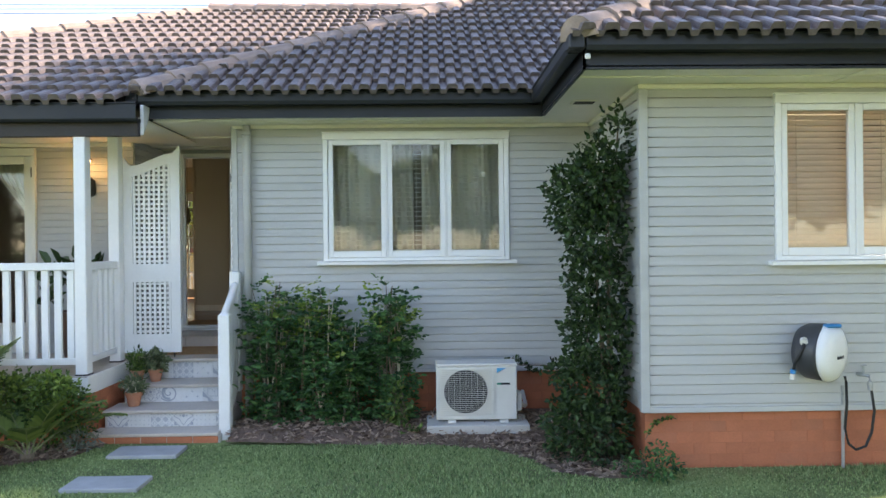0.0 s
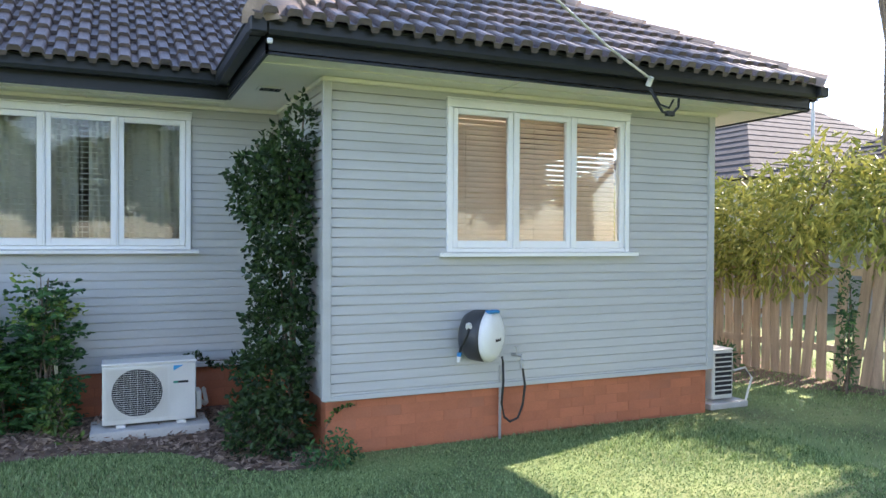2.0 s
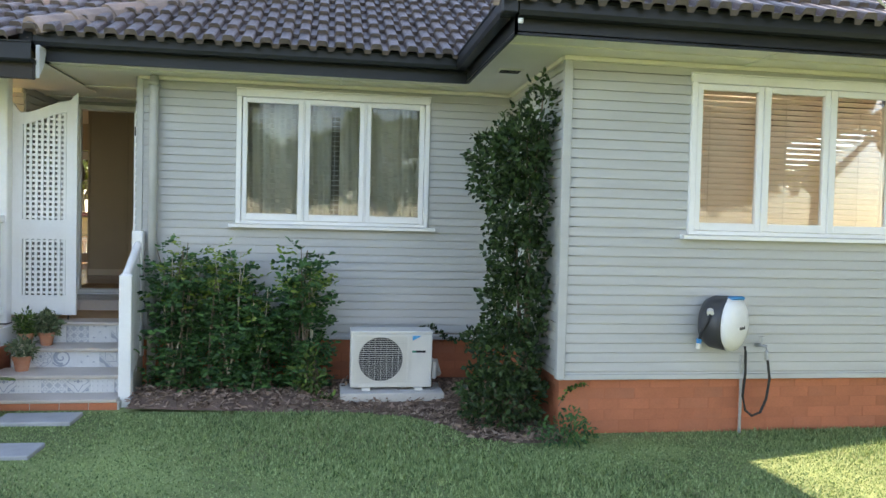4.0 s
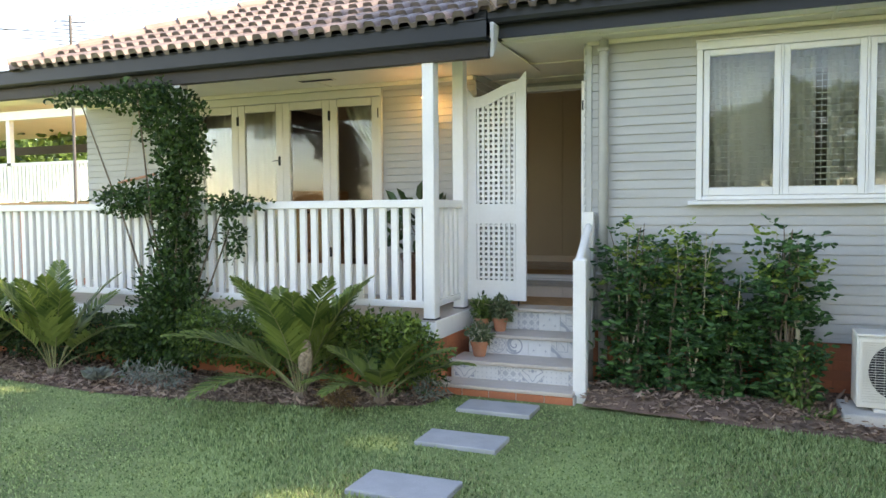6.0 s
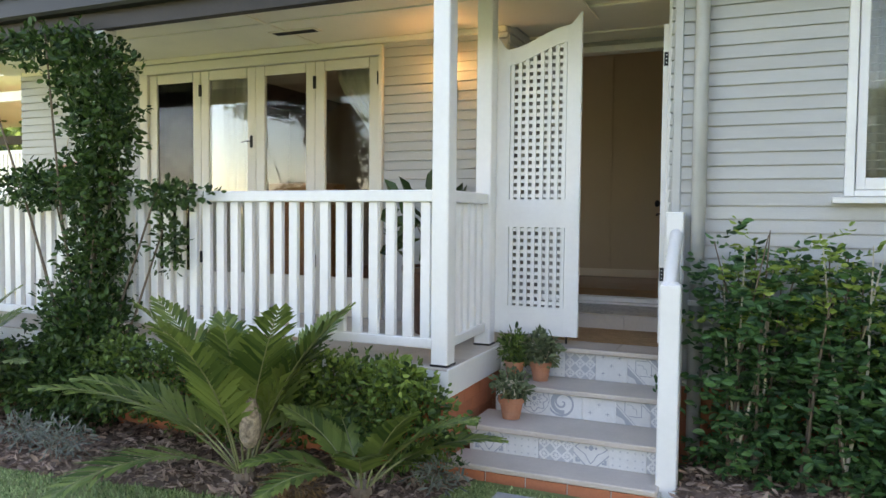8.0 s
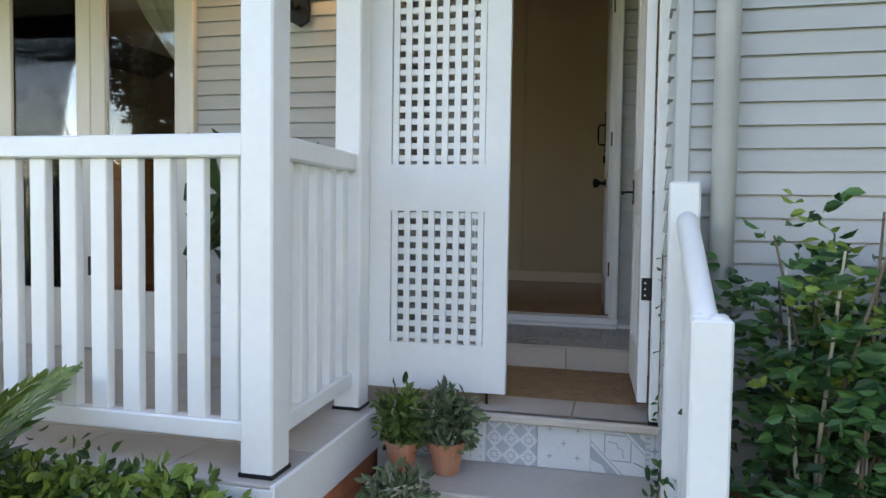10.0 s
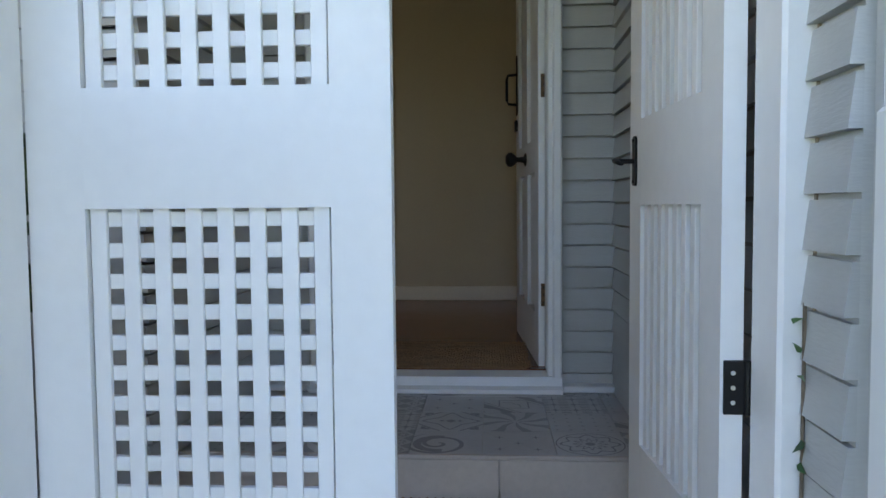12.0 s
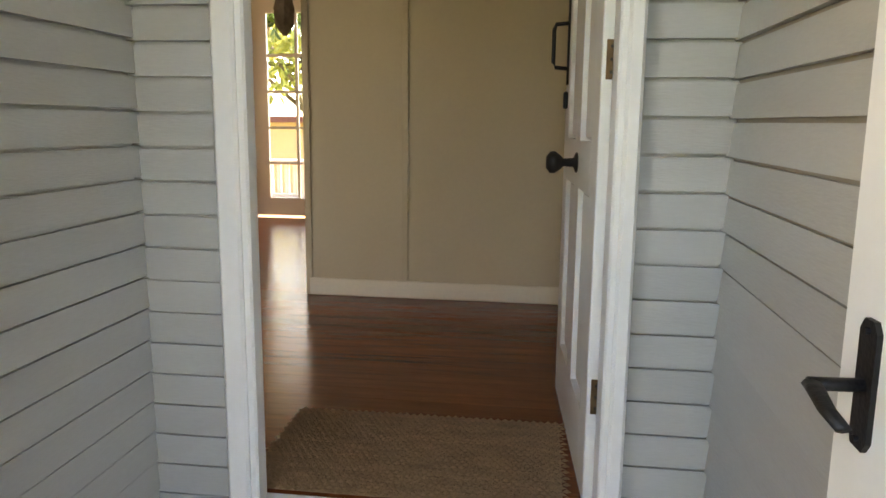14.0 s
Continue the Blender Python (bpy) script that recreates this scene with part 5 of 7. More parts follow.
def pinnate_shrub(base, height, spread, label, seed):
    """Upright shrub of leaning stems carrying feathered twigs of broad leaflets."""
    rng = np.random.default_rng(seed)
    s = empty("shrub", base, label, "shrub", "shrubs along the wall")
    pts, outs, yp, yo = [], [], [], []
    for k in range(16):
        a = rng.uniform(0, 2 * math.pi)
        lean = rng.uniform(0.1, 1.0)
        top = Vector((base[0] + math.cos(a) * spread[0] * lean, base[1] + math.sin(a) * spread[1] * lean, height * rng.uniform(0.72, 1.03)))
        b = Vector((base[0] + rng.uniform(-0.12, 0.12), base[1] + rng.uniform(-0.06, 0.06), 0.0))
        mid = b.lerp(top, 0.5) + Vector((rng.uniform(-0.05, 0.05), rng.uniform(-0.05, 0.05), 0.05))
        part("stem", tube(bmesh.new(), [b, b.lerp(mid, 0.6), mid, mid.lerp(top, 0.6), top], 0.0095, 6, 0.003), PALESTEM if k % 3 == 0 else BARK, s)
        for j in range(22):
            f = rng.uniform(0.06, 1.0)
            young = f > 0.72 and rng.random() < 0.32
            q = b.lerp(mid, f * 2) if f < 0.5 else mid.lerp(top, f * 2 - 1)
            da = rng.uniform(0, 2 * math.pi)
            d = Vector((math.cos(da), math.sin(da) * 0.8, rng.uniform(-0.2, 0.6))).normalized()
            sd = d.cross(Vector((0, 0, 1))).normalized()
            ln = rng.uniform(0.12, 0.24)
            for i in range(4):
                c = q + d * ln * (0.3 + 0.7 * i / 3)
                for sg in (-1, 1):
                    (yp if young else pts).append(c + Vector((0, 0, -0.006 * i)))
                    (yo if young else outs).append(d * 0.5 + sd * sg + Vector((0, 0, 0.12)))
            (yp if young else pts).append(q + d * ln * 1.05)
            (yo if young else outs).append(d)
    leaf_mesh("foliage", pts, outs, (0.04, 0.068), LEAF_MID, s, 0.52, 0.15, seed, 0.25)
    leaf_mesh("young_foliage", yp, yo, (0.035, 0.06), LEAF_YOUNG, s, 0.5, 0.1, seed + 1, 0.25)
    return s


pinnate_shrub((-1.30, 6.98, 0), 1.36, (0.22, 0.20), "leafy green shrub against the weatherboard wall", 11)
pinnate_shrub((-0.98, 6.96, 0), 1.30, (0.22, 0.22), "leafy green shrub against the weatherboard wall", 12)
pinnate_shrub((-0.66, 7.0, 0), 0.98, (0.15, 0.18), "leafy green shrub against the weatherboard wall", 13)
pinnate_shrub((-0.27, 6.96, 0), 1.28, (0.28, 0.22), "leafy green shrub beside the air conditioner", 14)
shrub("shrub", (-0.22, 6.78, 0), [(-0.22, 6.76, 0.25, 0.13, 0.1, 0.22)], 160, (0.04, 0.07), LEAF_HEDGE, "small light green seedling bush in mulch", "shrub", 15, n_stems=4, shell=0.2)

# clipped creeper up the wing's corner
cols = [(1.50, 5.86, 2.42, 0.13, 0.13, 0.28), (1.40, 6.02, 2.12, 0.24, 0.30, 0.34), (1.30, 6.18, 2.02, 0.30, 0.34, 0.30), (1.37, 6.0, 1.68, 0.27, 0.30, 0.36), (1.38, 6.0, 1.28, 0.25, 0.28, 0.36), (1.37, 6.0, 0.90, 0.26, 0.30, 0.36), (1.34, 6.05, 0.50, 0.28, 0.32, 0.34), (1.28, 5.98, 0.20, 0.34, 0.36, 0.28), (1.15, 6.3, 0.6, 0.14, 0.2, 0.10)]
shrub("creeper", (1.45, 6.0, 0), cols, 9500, (0.032, 0.06), LEAF_DARK, "dense dark green creeper climbing the house corner", "creeper", 21, 0.62, n_stems=8, stem_r=0.014, shell=0.5)
sprig = empty("creeper", (1.0, 6.9, 0.5), "thin creeper runner along the wall foot", "creeper")
part("stem", tube(bmesh.new(), [(1.3, 6.6, 0.52), (1.1, 6.85, 0.56), (0.9, 7.0, 0.54), (0.75, 7.1, 0.58)], 0.006, 6), BARK, sprig)
rp = [(0.75 + 0.55 * f, 7.08 - 0.4 * f, 0.55 + 0.05 * math.sin(f * 9)) for f in np.random.default_rng(5).random(130)]
leaf_mesh("foliage", rp, [(0, -0.6, 0.3)] * 130, (0.03, 0.055), LEAF_DARK, sprig, 0.6, seed=22)
shrub("ground_cover", (1.62, 5.42, 0), [(1.62, 5.42, 0.06, 0.24, 0.17, 0.13), (1.72, 5.55, 0.12, 0.1, 0.08, 0.12)], 420, (0.025, 0.05), LEAF_MID, "small green ground cover at the plinth corner", "plant", 23, n_stems=3, stem_r=0.004, shell=0.1)
tw = empty("creeper", (1.8, 5.62, 0.35), "creeper tendril on brick plinth", "creeper")
part("stem", tube(bmesh.new(), [(1.64, 5.66, 0.2), (1.70, 5.64, 0.33), (1.80, 5.63, 0.36)], 0.004, 6), BARK, tw)
leaf_mesh("foliage", [(1.64 + 0.19 * f, 5.63, 0.26 + 0.11 * math.sin(f * 2)) for f in np.random.default_rng(6).random(50)], [(0, -0.6, 0.1)] * 50, (0.02, 0.045), LEAF_HEDGE, tw, 0.6, seed=24)
shrub("ground_cover", (0.05, 6.62, 0), [(-0.05, 6.66, 0.03, 0.13, 0.08, 0.06)], 90, (0.03, 0.06), LEAF_HEDGE, "low bright green weed in mulch", "plant", 25, n_stems=2, stem_r=0.003, shell=0.1)

# creeper on the middle verandah post
vc = [(-5.40, 6.62, 2.30, 0.36, 0.22, 0.32), (-5.75, 6.55, 2.50, 0.45, 0.15, 0.14), (-6.35, 6.52, 2.52, 0.50, 0.10, 0.09), (-5.25, 6.58, 1.95, 0.26, 0.22, 0.36), (-5.35, 6.58, 1.55, 0.30, 0.22, 0.26), (-5.85, 6.58, 1.55, 0.45, 0.16, 0.16), (-4.75, 6.60, 1.50, 0.38, 0.12, 0.10), (-5.30, 6.58, 1.10, 0.26, 0.22, 0.36), (-4.72, 6.6, 1.2, 0.12, 0.1, 0.22), (-5.35, 6.50, 0.62, 0.38, 0.26, 0.40), (-5.40, 6.42, 0.28, 0.55, 0.30, 0.30)]
shrub("creeper", (-5.37, 6.55, 0), vc, 15000, (0.032, 0.06), LEAF_CREEPER, "green creeper climbing a white verandah post", "creeper", 31, 0.6, n_stems=11, stem_r=0.014, shell=0.15)
# low hedge in front of the verandah slab
hb = [(x, 6.42 + 0.05 * math.sin(x * 3), 0.35 + 0.05 * math.sin(x * 5), 0.34, 0.19, 0.27) for x in np.arange(-4.9, -2.9, 0.28)] + [(-2.95, 6.47, 0.40, 0.16, 0.13, 0.22)]
shrub("hedge", (-3.9, 6.42, 0), hb, 9500, (0.025, 0.05), LEAF_HEDGE, "low clipped green hedge against the verandah slab", "hedge", 32, 0.6, n_stems=12, stem_r=0.008, shell=0.4)
young = empty("hedge_shoots", (-3.0, 6.47, 0.45), "bright lime young shoots at the hedge end", "hedge")
yp, yu = blob_points(520, [(-3.02, 6.45, 0.50, 0.20, 0.15, 0.12), (-3.45, 6.42, 0.54, 0.26, 0.13, 0.07)], 34, 0.6)
leaf_mesh("foliage", yp, yu, (0.035, 0.06), LEAF_YOUNG, young, 0.55, seed=34)
for q in ((-3.05, 6.45), (-2.95, 6.48), (-3.4, 6.42)):
    part("stem", tube(bmesh.new(), [(q[0], q[1], 0.02), (q[0] + 0.02, q[1], 0.3), (q[0], q[1], 0.55)], 0.005, 6, 0.003), BARK, young)
jc = empty("creeper", (-1.765, 7.27, 0.6), "tiny creeper leaves squeezing out beside the gate jamb", "creeper")
part("stem", tube(bmesh.new(), [(-1.772, 7.428, 0.585), (-1.772, 7.428, 0.8), (-1.772, 7.428, 1.18)], 0.0025, 6), BARK, jc)
leaf_mesh("foliage", [(-1.774, 7.427, z) for z in (0.60, 0.63, 0.66, 0.69, 0.81, 0.84, 0.97, 1.0, 1.08, 1.12, 1.16)], [(-0.6, -0.7, -0.3)] * 11, (0.022, 0.036), LEAF_MID, jc, 0.6, seed=35, jitter=0.4)
hb2 = [(x, 6.40, 0.26 + 0.05 * math.sin(x * 4), 0.34, 0.18, 0.22) for x in np.arange(-7.9, -5.6, 0.3)]
shrub("hedge", (-6.8, 6.4, 0), hb2, 6000, (0.028, 0.055), LEAF_DARK, "low dark green hedge against the verandah slab", "hedge", 33, 0.6, n_stems=10, stem_r=0.008, shell=0.4)


CONE = material("scaly_seed_cone", (0.30, 0.235, 0.165), 0.9, vary=0.35, scale=30, bump=1.0, bump_scale=60)
FRONDSTALK = material("olive_frond_stalk", (0.20, 0.21, 0.09), 0.7, vary=0.2, scale=12)


def cycad(base, n, length, label, seed, cone=True, lift=1.0):
    """A cycad: arching fronds with paired stiff leaflets from a short scaly trunk."""
    rng = np.random.default_rng(seed)
    c = empty("cycad", base, label, "cycad", "cycads in the garden bed")
    b = Vector(base)
    bm = bmesh.new()
    lathe(bm, [(0.05, -0.02), (0.06, 0.02), (0.05, 0.05), (0.02, 0.08)], Matrix.Translation(b), 10)
    part("trunk", bm, BARK, c)
    for k in range(n):
        a = 2 * math.pi * (k + rng.uniform(-0.3, 0.3)) / n
        el = rng.choice((0.62, 0.95, 1.25, 1.42)) * rng.uniform(0.92, 1.05) * lift
        ln = length * rng.uniform(0.75, 1.1)
        out = Vector((math.cos(a), math.sin(a), 0))
        pts = []
        p, ang = b + Vector((0, 0, 0.05)) + out * 0.04, el
        for i in range(13):
            pts.append(p.copy())
            p = p + (out * math.cos(ang) + Vector((0, 0, 1)) * math.sin(ang)) * ln / 12
            ang -= (0.05 + 0.05 * (1.4 - el)) * rng.uniform(0.7, 1.3)
        frond = part("frond", tube(bmesh.new(), pts, 0.0065, 5, 0.002), FRONDSTALK, c)
        side = out.cross(Vector((0, 0, 1)))
        vv, ff = [], []
        m = 25
        for i in range(m):
            f = 0.27 + 0.73 * i / (m - 1)
            q = f * 12
            i0 = min(int(q), 11)
            c0 = pts[i0].lerp(pts[i0 + 1], q - i0)
            t = (pts[i0 + 1] - pts[i0]).normalized()
            ll = 0.215 * length * (math.sin(math.pi * min(1, 0.18 + f * 0.80)) ** 0.7) * rng.uniform(0.9, 1.1) + 0.03
            nrm = side.cross(t)
            for sg in (-1, 1):
                d = (side * sg + t * (0.75 + 0.5 * f) + nrm * 0.22 + Vector((0, 0, -0.08)) + Vector(rng.normal(0, 0.05, 3))).normalized()
                w = t * 0.020
                o = len(vv)
                vv += [c0 - w * 0.5, c0 + w * 0.5, c0 + d * ll * 0.6 + w, c0 + d * ll + Vector((0, 0, -0.014)), c0 + d * ll * 0.6 - w]
                ff += [(o, o + 1, o + 2, o + 4), (o + 4, o + 2, o + 3)]
        tagged(raw("foliage", vv, ff, LEAF_CYCAD, frond), kind="stuff")
    if cone:
        bm = bmesh.new()
        lathe(bm, [(0.03, 0), (0.05, 0.04), (0.055, 0.12), (0.045, 0.2), (0.02, 0.26)], Matrix.Translation(b + Vector((0.09, -0.08, 0.22))) @ pose(0, 0, 0, 8, 10, 0), 10)
        part("cone", bm, CONE, c, "pale brown seed cone")
    return c


cycad((-3.70, 6.05, 0), 18, 1.0, "green cycad with arching fronds and a seed cone", 41)
cycad((-3.05, 6.12, 0), 10, 0.66, "smaller green cycad beside the steps", 42, False, 0.8)
cycad((-6.25, 6.02, 0), 14, 0.95, "green cycad in front of the verandah hedge", 43, False)
cycad((-7.35, 6.1, 0), 12, 0.8, "green cycad at the end of the garden bed", 44, False)
for i, (x, y) in enumerate(((-4.9, 5.95), (-5.25, 5.98), (-3.3, 5.9), (-2.75, 6.35))):
    shrub("ground_cover", (x, y, 0), [(x, y, 0.09, 0.17, 0.12, 0.10)], 260, (0.03, 0.07), LEAF_SILVER if i != 2 else BROWNLEAF, "tufted grey-green ground cover in mulch" if i != 2 else "dry brown litter tuft in mulch", "plant", 50 + i, 0.2, n_stems=2, stem_r=0.003, shell=0.1)
agave = empty("succulent", (-5.55, 5.84, 0), "pale grey-green succulent rosette in mulch", "succulent")
leaf_mesh("foliage", [(-5.55, 5.84, 0.05)] * 26, [(math.cos(k * 2.4), math.sin(k * 2.4), 0.3 + 0.03 * k) for k in range(26)], (0.10, 0.17), LEAF_SILVER, agave, 0.5, seed=55, jitter=0.1)

# ---- garden beds ----
def bed_rise(x, y):
    """The mulch is heaped a little towards the house wall."""
    return 0.078 * max(0.0, min(1.0, (y - 6.44) / 0.24)) if -1.7 < x < 1.7 else 0.0


def bed(name, outline, label):
    """A mulch bed: a slightly crowned sheet and loose chips."""
    bm = bmesh.new()
    vs = [bm.verts.new((x, y, 0.012)) for x, y in outline]
    f = bm.faces.new(vs)
    bmesh.ops.triangulate(bm, faces=[f])
    bmesh.ops.subdivide_edges(bm, edges=bm.edges[:], cuts=5, use_grid_fill=True)
    for v in bm.verts:
        v.co.z = ground_height(v.co.x, v.co.y) + bed_rise(v.co.x, v.co.y) + 0.004 + 0.010 * noise.noise(v.co * 4)
    return tagged(part(name, bm, SOIL), label, "mulch bed", kind="structure")


BED1 = [(-1.62, 6.52), (-0.6, 6.46), (0.1, 6.42), (0.6, 6.25), (0.86, 5.95), (1.0, 5.60), (1.3, 5.46), (1.66, 5.44), (1.66, 7.4), (-1.62, 7.4)]
BED2 = [(-8.2, 5.78), (-6.9, 5.74), (-5.4, 5.68), (-4.2, 5.80), (-3.4, 5.88), (-2.75, 6.18), (-2.62, 6.62), (-8.2, 6.7)]
bed("mulch_bed_house", BED1, "brown bark mulch bed along the house wall")
bed("mulch_bed_verandah", BED2, "brown bark mulch bed in front of the verandah")
CHIP = leaf_material("bark_chip", (0.10, 0.062, 0.045), (0.48, 0.35, 0.27), 0.9)


def in_poly(x, y, poly):
    c = False
    for (x0, y0), (x1, y1) in zip(poly, poly[1:] + poly[:1]):
        if (y0 > y) != (y1 > y) and x < (x1 - x0) * (y - y0) / (y1 - y0) + x0:
            c = not c
    return c


rng = np.random.default_rng(77)
chips = [(x, y) for x, y in zip(rng.uniform(-8.2, 1.8, 26000), rng.uniform(5.3, 7.2, 26000)) if in_poly(x, y, BED1) or in_poly(x, y, BED2)]
leaf_mesh("bark_chips", [(x, y, ground_height(x, y) + bed_rise(x, y) + 0.016 + rng.uniform(-0.008, 0.01)) for x, y in chips], [(rng.normal(), rng.normal(), 0.1) for _ in chips], (0.025, 0.075), CHIP, None, 0.35, seed=78, jitter=0.25)

# grass blades over the near lawn
GRASS = leaf_material("grass_blade", (0.075, 0.150, 0.045), (0.42, 0.52, 0.22), 0.7)
def lawn_blades(name, n, x0, x1, y0, y1, h, seed):
    r = np.random.default_rng(seed)
    px, py = r.uniform(x0, x1, n), r.uniform(y0, y1, n)
    keep = [i for i in range(n) if not in_poly(px[i], py[i], BED1) and not in_poly(px[i], py[i], BED2) and not (py[i] > 6.55 and -8 < px[i] < 1.7) and not (px[i] > 1.62 and py[i] > 5.68 and px[i] < 5.4) and not (-2.46 < px[i] < -1.9 and any(a < py[i] < b for a, b in ((4.49, 4.83), (5.35, 5.66), (6.13, 6.44))))]
    px, py = px[keep], py[keep]
    k = len(px)
    z = np.array([ground_height(a, b) for a, b in zip(px, py)])
    a = r.uniform(0, 2 * math.pi, k)
    hh = r.uniform(h * 0.35, h, k) * (0.75 + 0.35 * np.sin(px * 1.7 + 2 * np.sin(py * 1.3)))
    lean = r.uniform(0.2, 1.1, k)
    w = r.uniform(0.0030, 0.0068, k)
    cx, sx = np.cos(a), np.sin(a)
    b0 = np.stack([px - sx * w, py + cx * w, z], 1)
    b1 = np.stack([px + sx * w, py - cx * w, z], 1)
    tip = np.stack([px + cx * hh * lean, py + sx * hh * lean, z + hh], 1)
    v = np.stack([b0, b1, tip], 1).reshape(-1, 3)
    q = np.arange(k) * 3
    return tagged(raw(name, v.tolist(), np.stack([q, q + 1, q + 2], 1).tolist(), GRASS), "short mown grass blades", "grass", kind="stuff")


lawn_blades("grass_blades", 230000, -5.0, 5.2, 2.6, 6.7, 0.035, 81)
lawn_blades("grass_blades", 30000, -9.0, -5.0, 3.0, 6.2, 0.04, 82)
lawn_blades("grass_blades", 22000, 5.2, 9.0, 3.0, 9.0, 0.04, 83)

# pavers in the lawn
for x0, y0, x1, y1 in ((-2.445, 4.50, -1.915, 4.82), (-2.44, 5.36, -1.91, 5.65), (-2.46, 6.14, -1.915, 6.43)):
    h = ground_height((x0 + x1) / 2, (y0 + y1) / 2)
    p = part("stepping_stone", bx(x0, y0, h - 0.03, x1, y1, h + 0.028, 0.006), PAVER)
    tagged(p, "grey rectangular stepping stone set in the lawn", "stepping stone", "stepping stones to the steps")

# ---- pots on the steps ----
CLAY = material("terracotta_pot_clay", (0.42, 0.17, 0.09), 0.85, vary=0.15, scale=9, bump=0.2, dirt=(0.45, 0.33, 0.26), dirt_amount=0.4)


def pot_plant(x, y, z, r, h, label, seed, leaf, n, tall, size):
    p = empty("potted_plant", (x, y, z), label, "potted plant", "pots on the steps")
    bm = bmesh.new()
    lathe(bm, [(r * 0.68, 0), (r * 0.92, h * 0.72), (r * 1.02, h * 0.74), (r * 1.06, h), (r * 0.94, h), (r * 0.86, h * 0.8), (r * 0.5, h * 0.78)], Matrix.Translation((x, y, z + 0.002)), 22)
    part("pot", bm, CLAY, p, smooth=False)
    q, u = blob_points(n, [(x, y, z + h + tall * 0.45, r * 1.5, r * 1.4, tall * 0.6), (x + r * 0.6, y + 0.02, z + h + tall * 0.3, r, r, tall * 0.4)], seed, 0.1)
    leaf_mesh("foliage", q, u, size, leaf, p, 0.45, 0.0, seed, 0.7)
    stems(p, (x, y, z + h * 0.75), [(x + random.uniform(-r, r), y + random.uniform(-r, r), z + h + tall * random.uniform(0.4, 0.8)) for _ in range(6)], 0.006, PALESTEM)
    return p


pot_plant(-2.575, 7.0, 0.222, 0.072, 0.125, "terracotta pot of pale succulents on a tiled step", 61, LEAF_SUCC, 420, 0.15, (0.025, 0.05))
pot_plant(-2.49, 7.30, 0.388, 0.065, 0.115, "terracotta pot with bushy green plant on a tiled step", 62, LEAF_SUCC, 520, 0.18, (0.025, 0.06))
pot_plant(-2.645, 7.27, 0.388, 0.06, 0.11, "terracotta pot with trailing rosemary on a tiled step", 63, LEAF_HEDGE, 520, 0.18, (0.02, 0.05))
sm = shrub("seedling", (-1.74, 7.22, 0.388), [(-1.76, 7.22, 0.45, 0.05, 0.06, 0.07)], 40, (0.03, 0.05), LEAF_MID, "small green seedling at the step edge", "plant", 64, n_stems=2, stem_r=0.003, shell=0.1)

# pot on the verandah
vp = empty("potted_plant", (-3.38, 7.72, DECK), "dark rubber plant in a brown glazed pot", "potted plant")
POTBROWN = material("brown_glazed_pot", (0.13, 0.065, 0.04), 0.3, vary=0.2)
bm = bmesh.new()
lathe(bm, [(0.14, 0), (0.20, 0.28), (0.22, 0.42), (0.235, 0.44), (0.235, 0.47), (0.2, 0.47), (0.18, 0.4)], Matrix.Translation((-3.38, 7.72, DECK)), 24)
part("pot", bm, POTBROWN, vp)
q, u = blob_points(70, [(-3.38, 7.72, DECK + 0.72, 0.32, 0.3, 0.26)], 65, 0.4)
leaf_mesh("foliage", q, u, (0.14, 0.22), LEAF_DARK, vp, 0.5, 0.1, 65, 0.5)
stems(vp, (-3.38, 7.72, DECK + 0.4), [(-3.38 + random.uniform(-0.2, 0.2), 7.72 + random.uniform(-0.2, 0.2), DECK + 0.9) for _ in range(5)], 0.008, BARK)
# ---- fixtures on the walls ----
PLASTIC_W = material("ivory_plastic_casing", (0.70, 0.68, 0.62), 0.45, vary=0.03, bump=0.02, dirt=(0.5, 0.47, 0.40), dirt_amount=0.2)
PLASTIC_D = material("dark_grey_plastic", (0.045, 0.047, 0.052), 0.45, vary=0.08)
PLASTIC_B = material("blue_plastic", (0.02, 0.22, 0.48), 0.4)
MARK_BLUE = material("blue_badge", (0.03, 0.32, 0.60), 0.4)
MARK_GREEN = material("green_badge", (0.02, 0.22, 0.15), 0.4)
RUBBER = material("black_rubber_hose", (0.02, 0.021, 0.022), 0.55, vary=0.1)
# Flat black painted for the shade inside openings and slots; also black label print.
FANDARK = material("opening_shade_and_mark_black", (0.012, 0.012, 0.014), 0.7)
GALV = material("galvanised_metal", (0.45, 0.46, 0.46), 0.45, 0.6, vary=0.15)


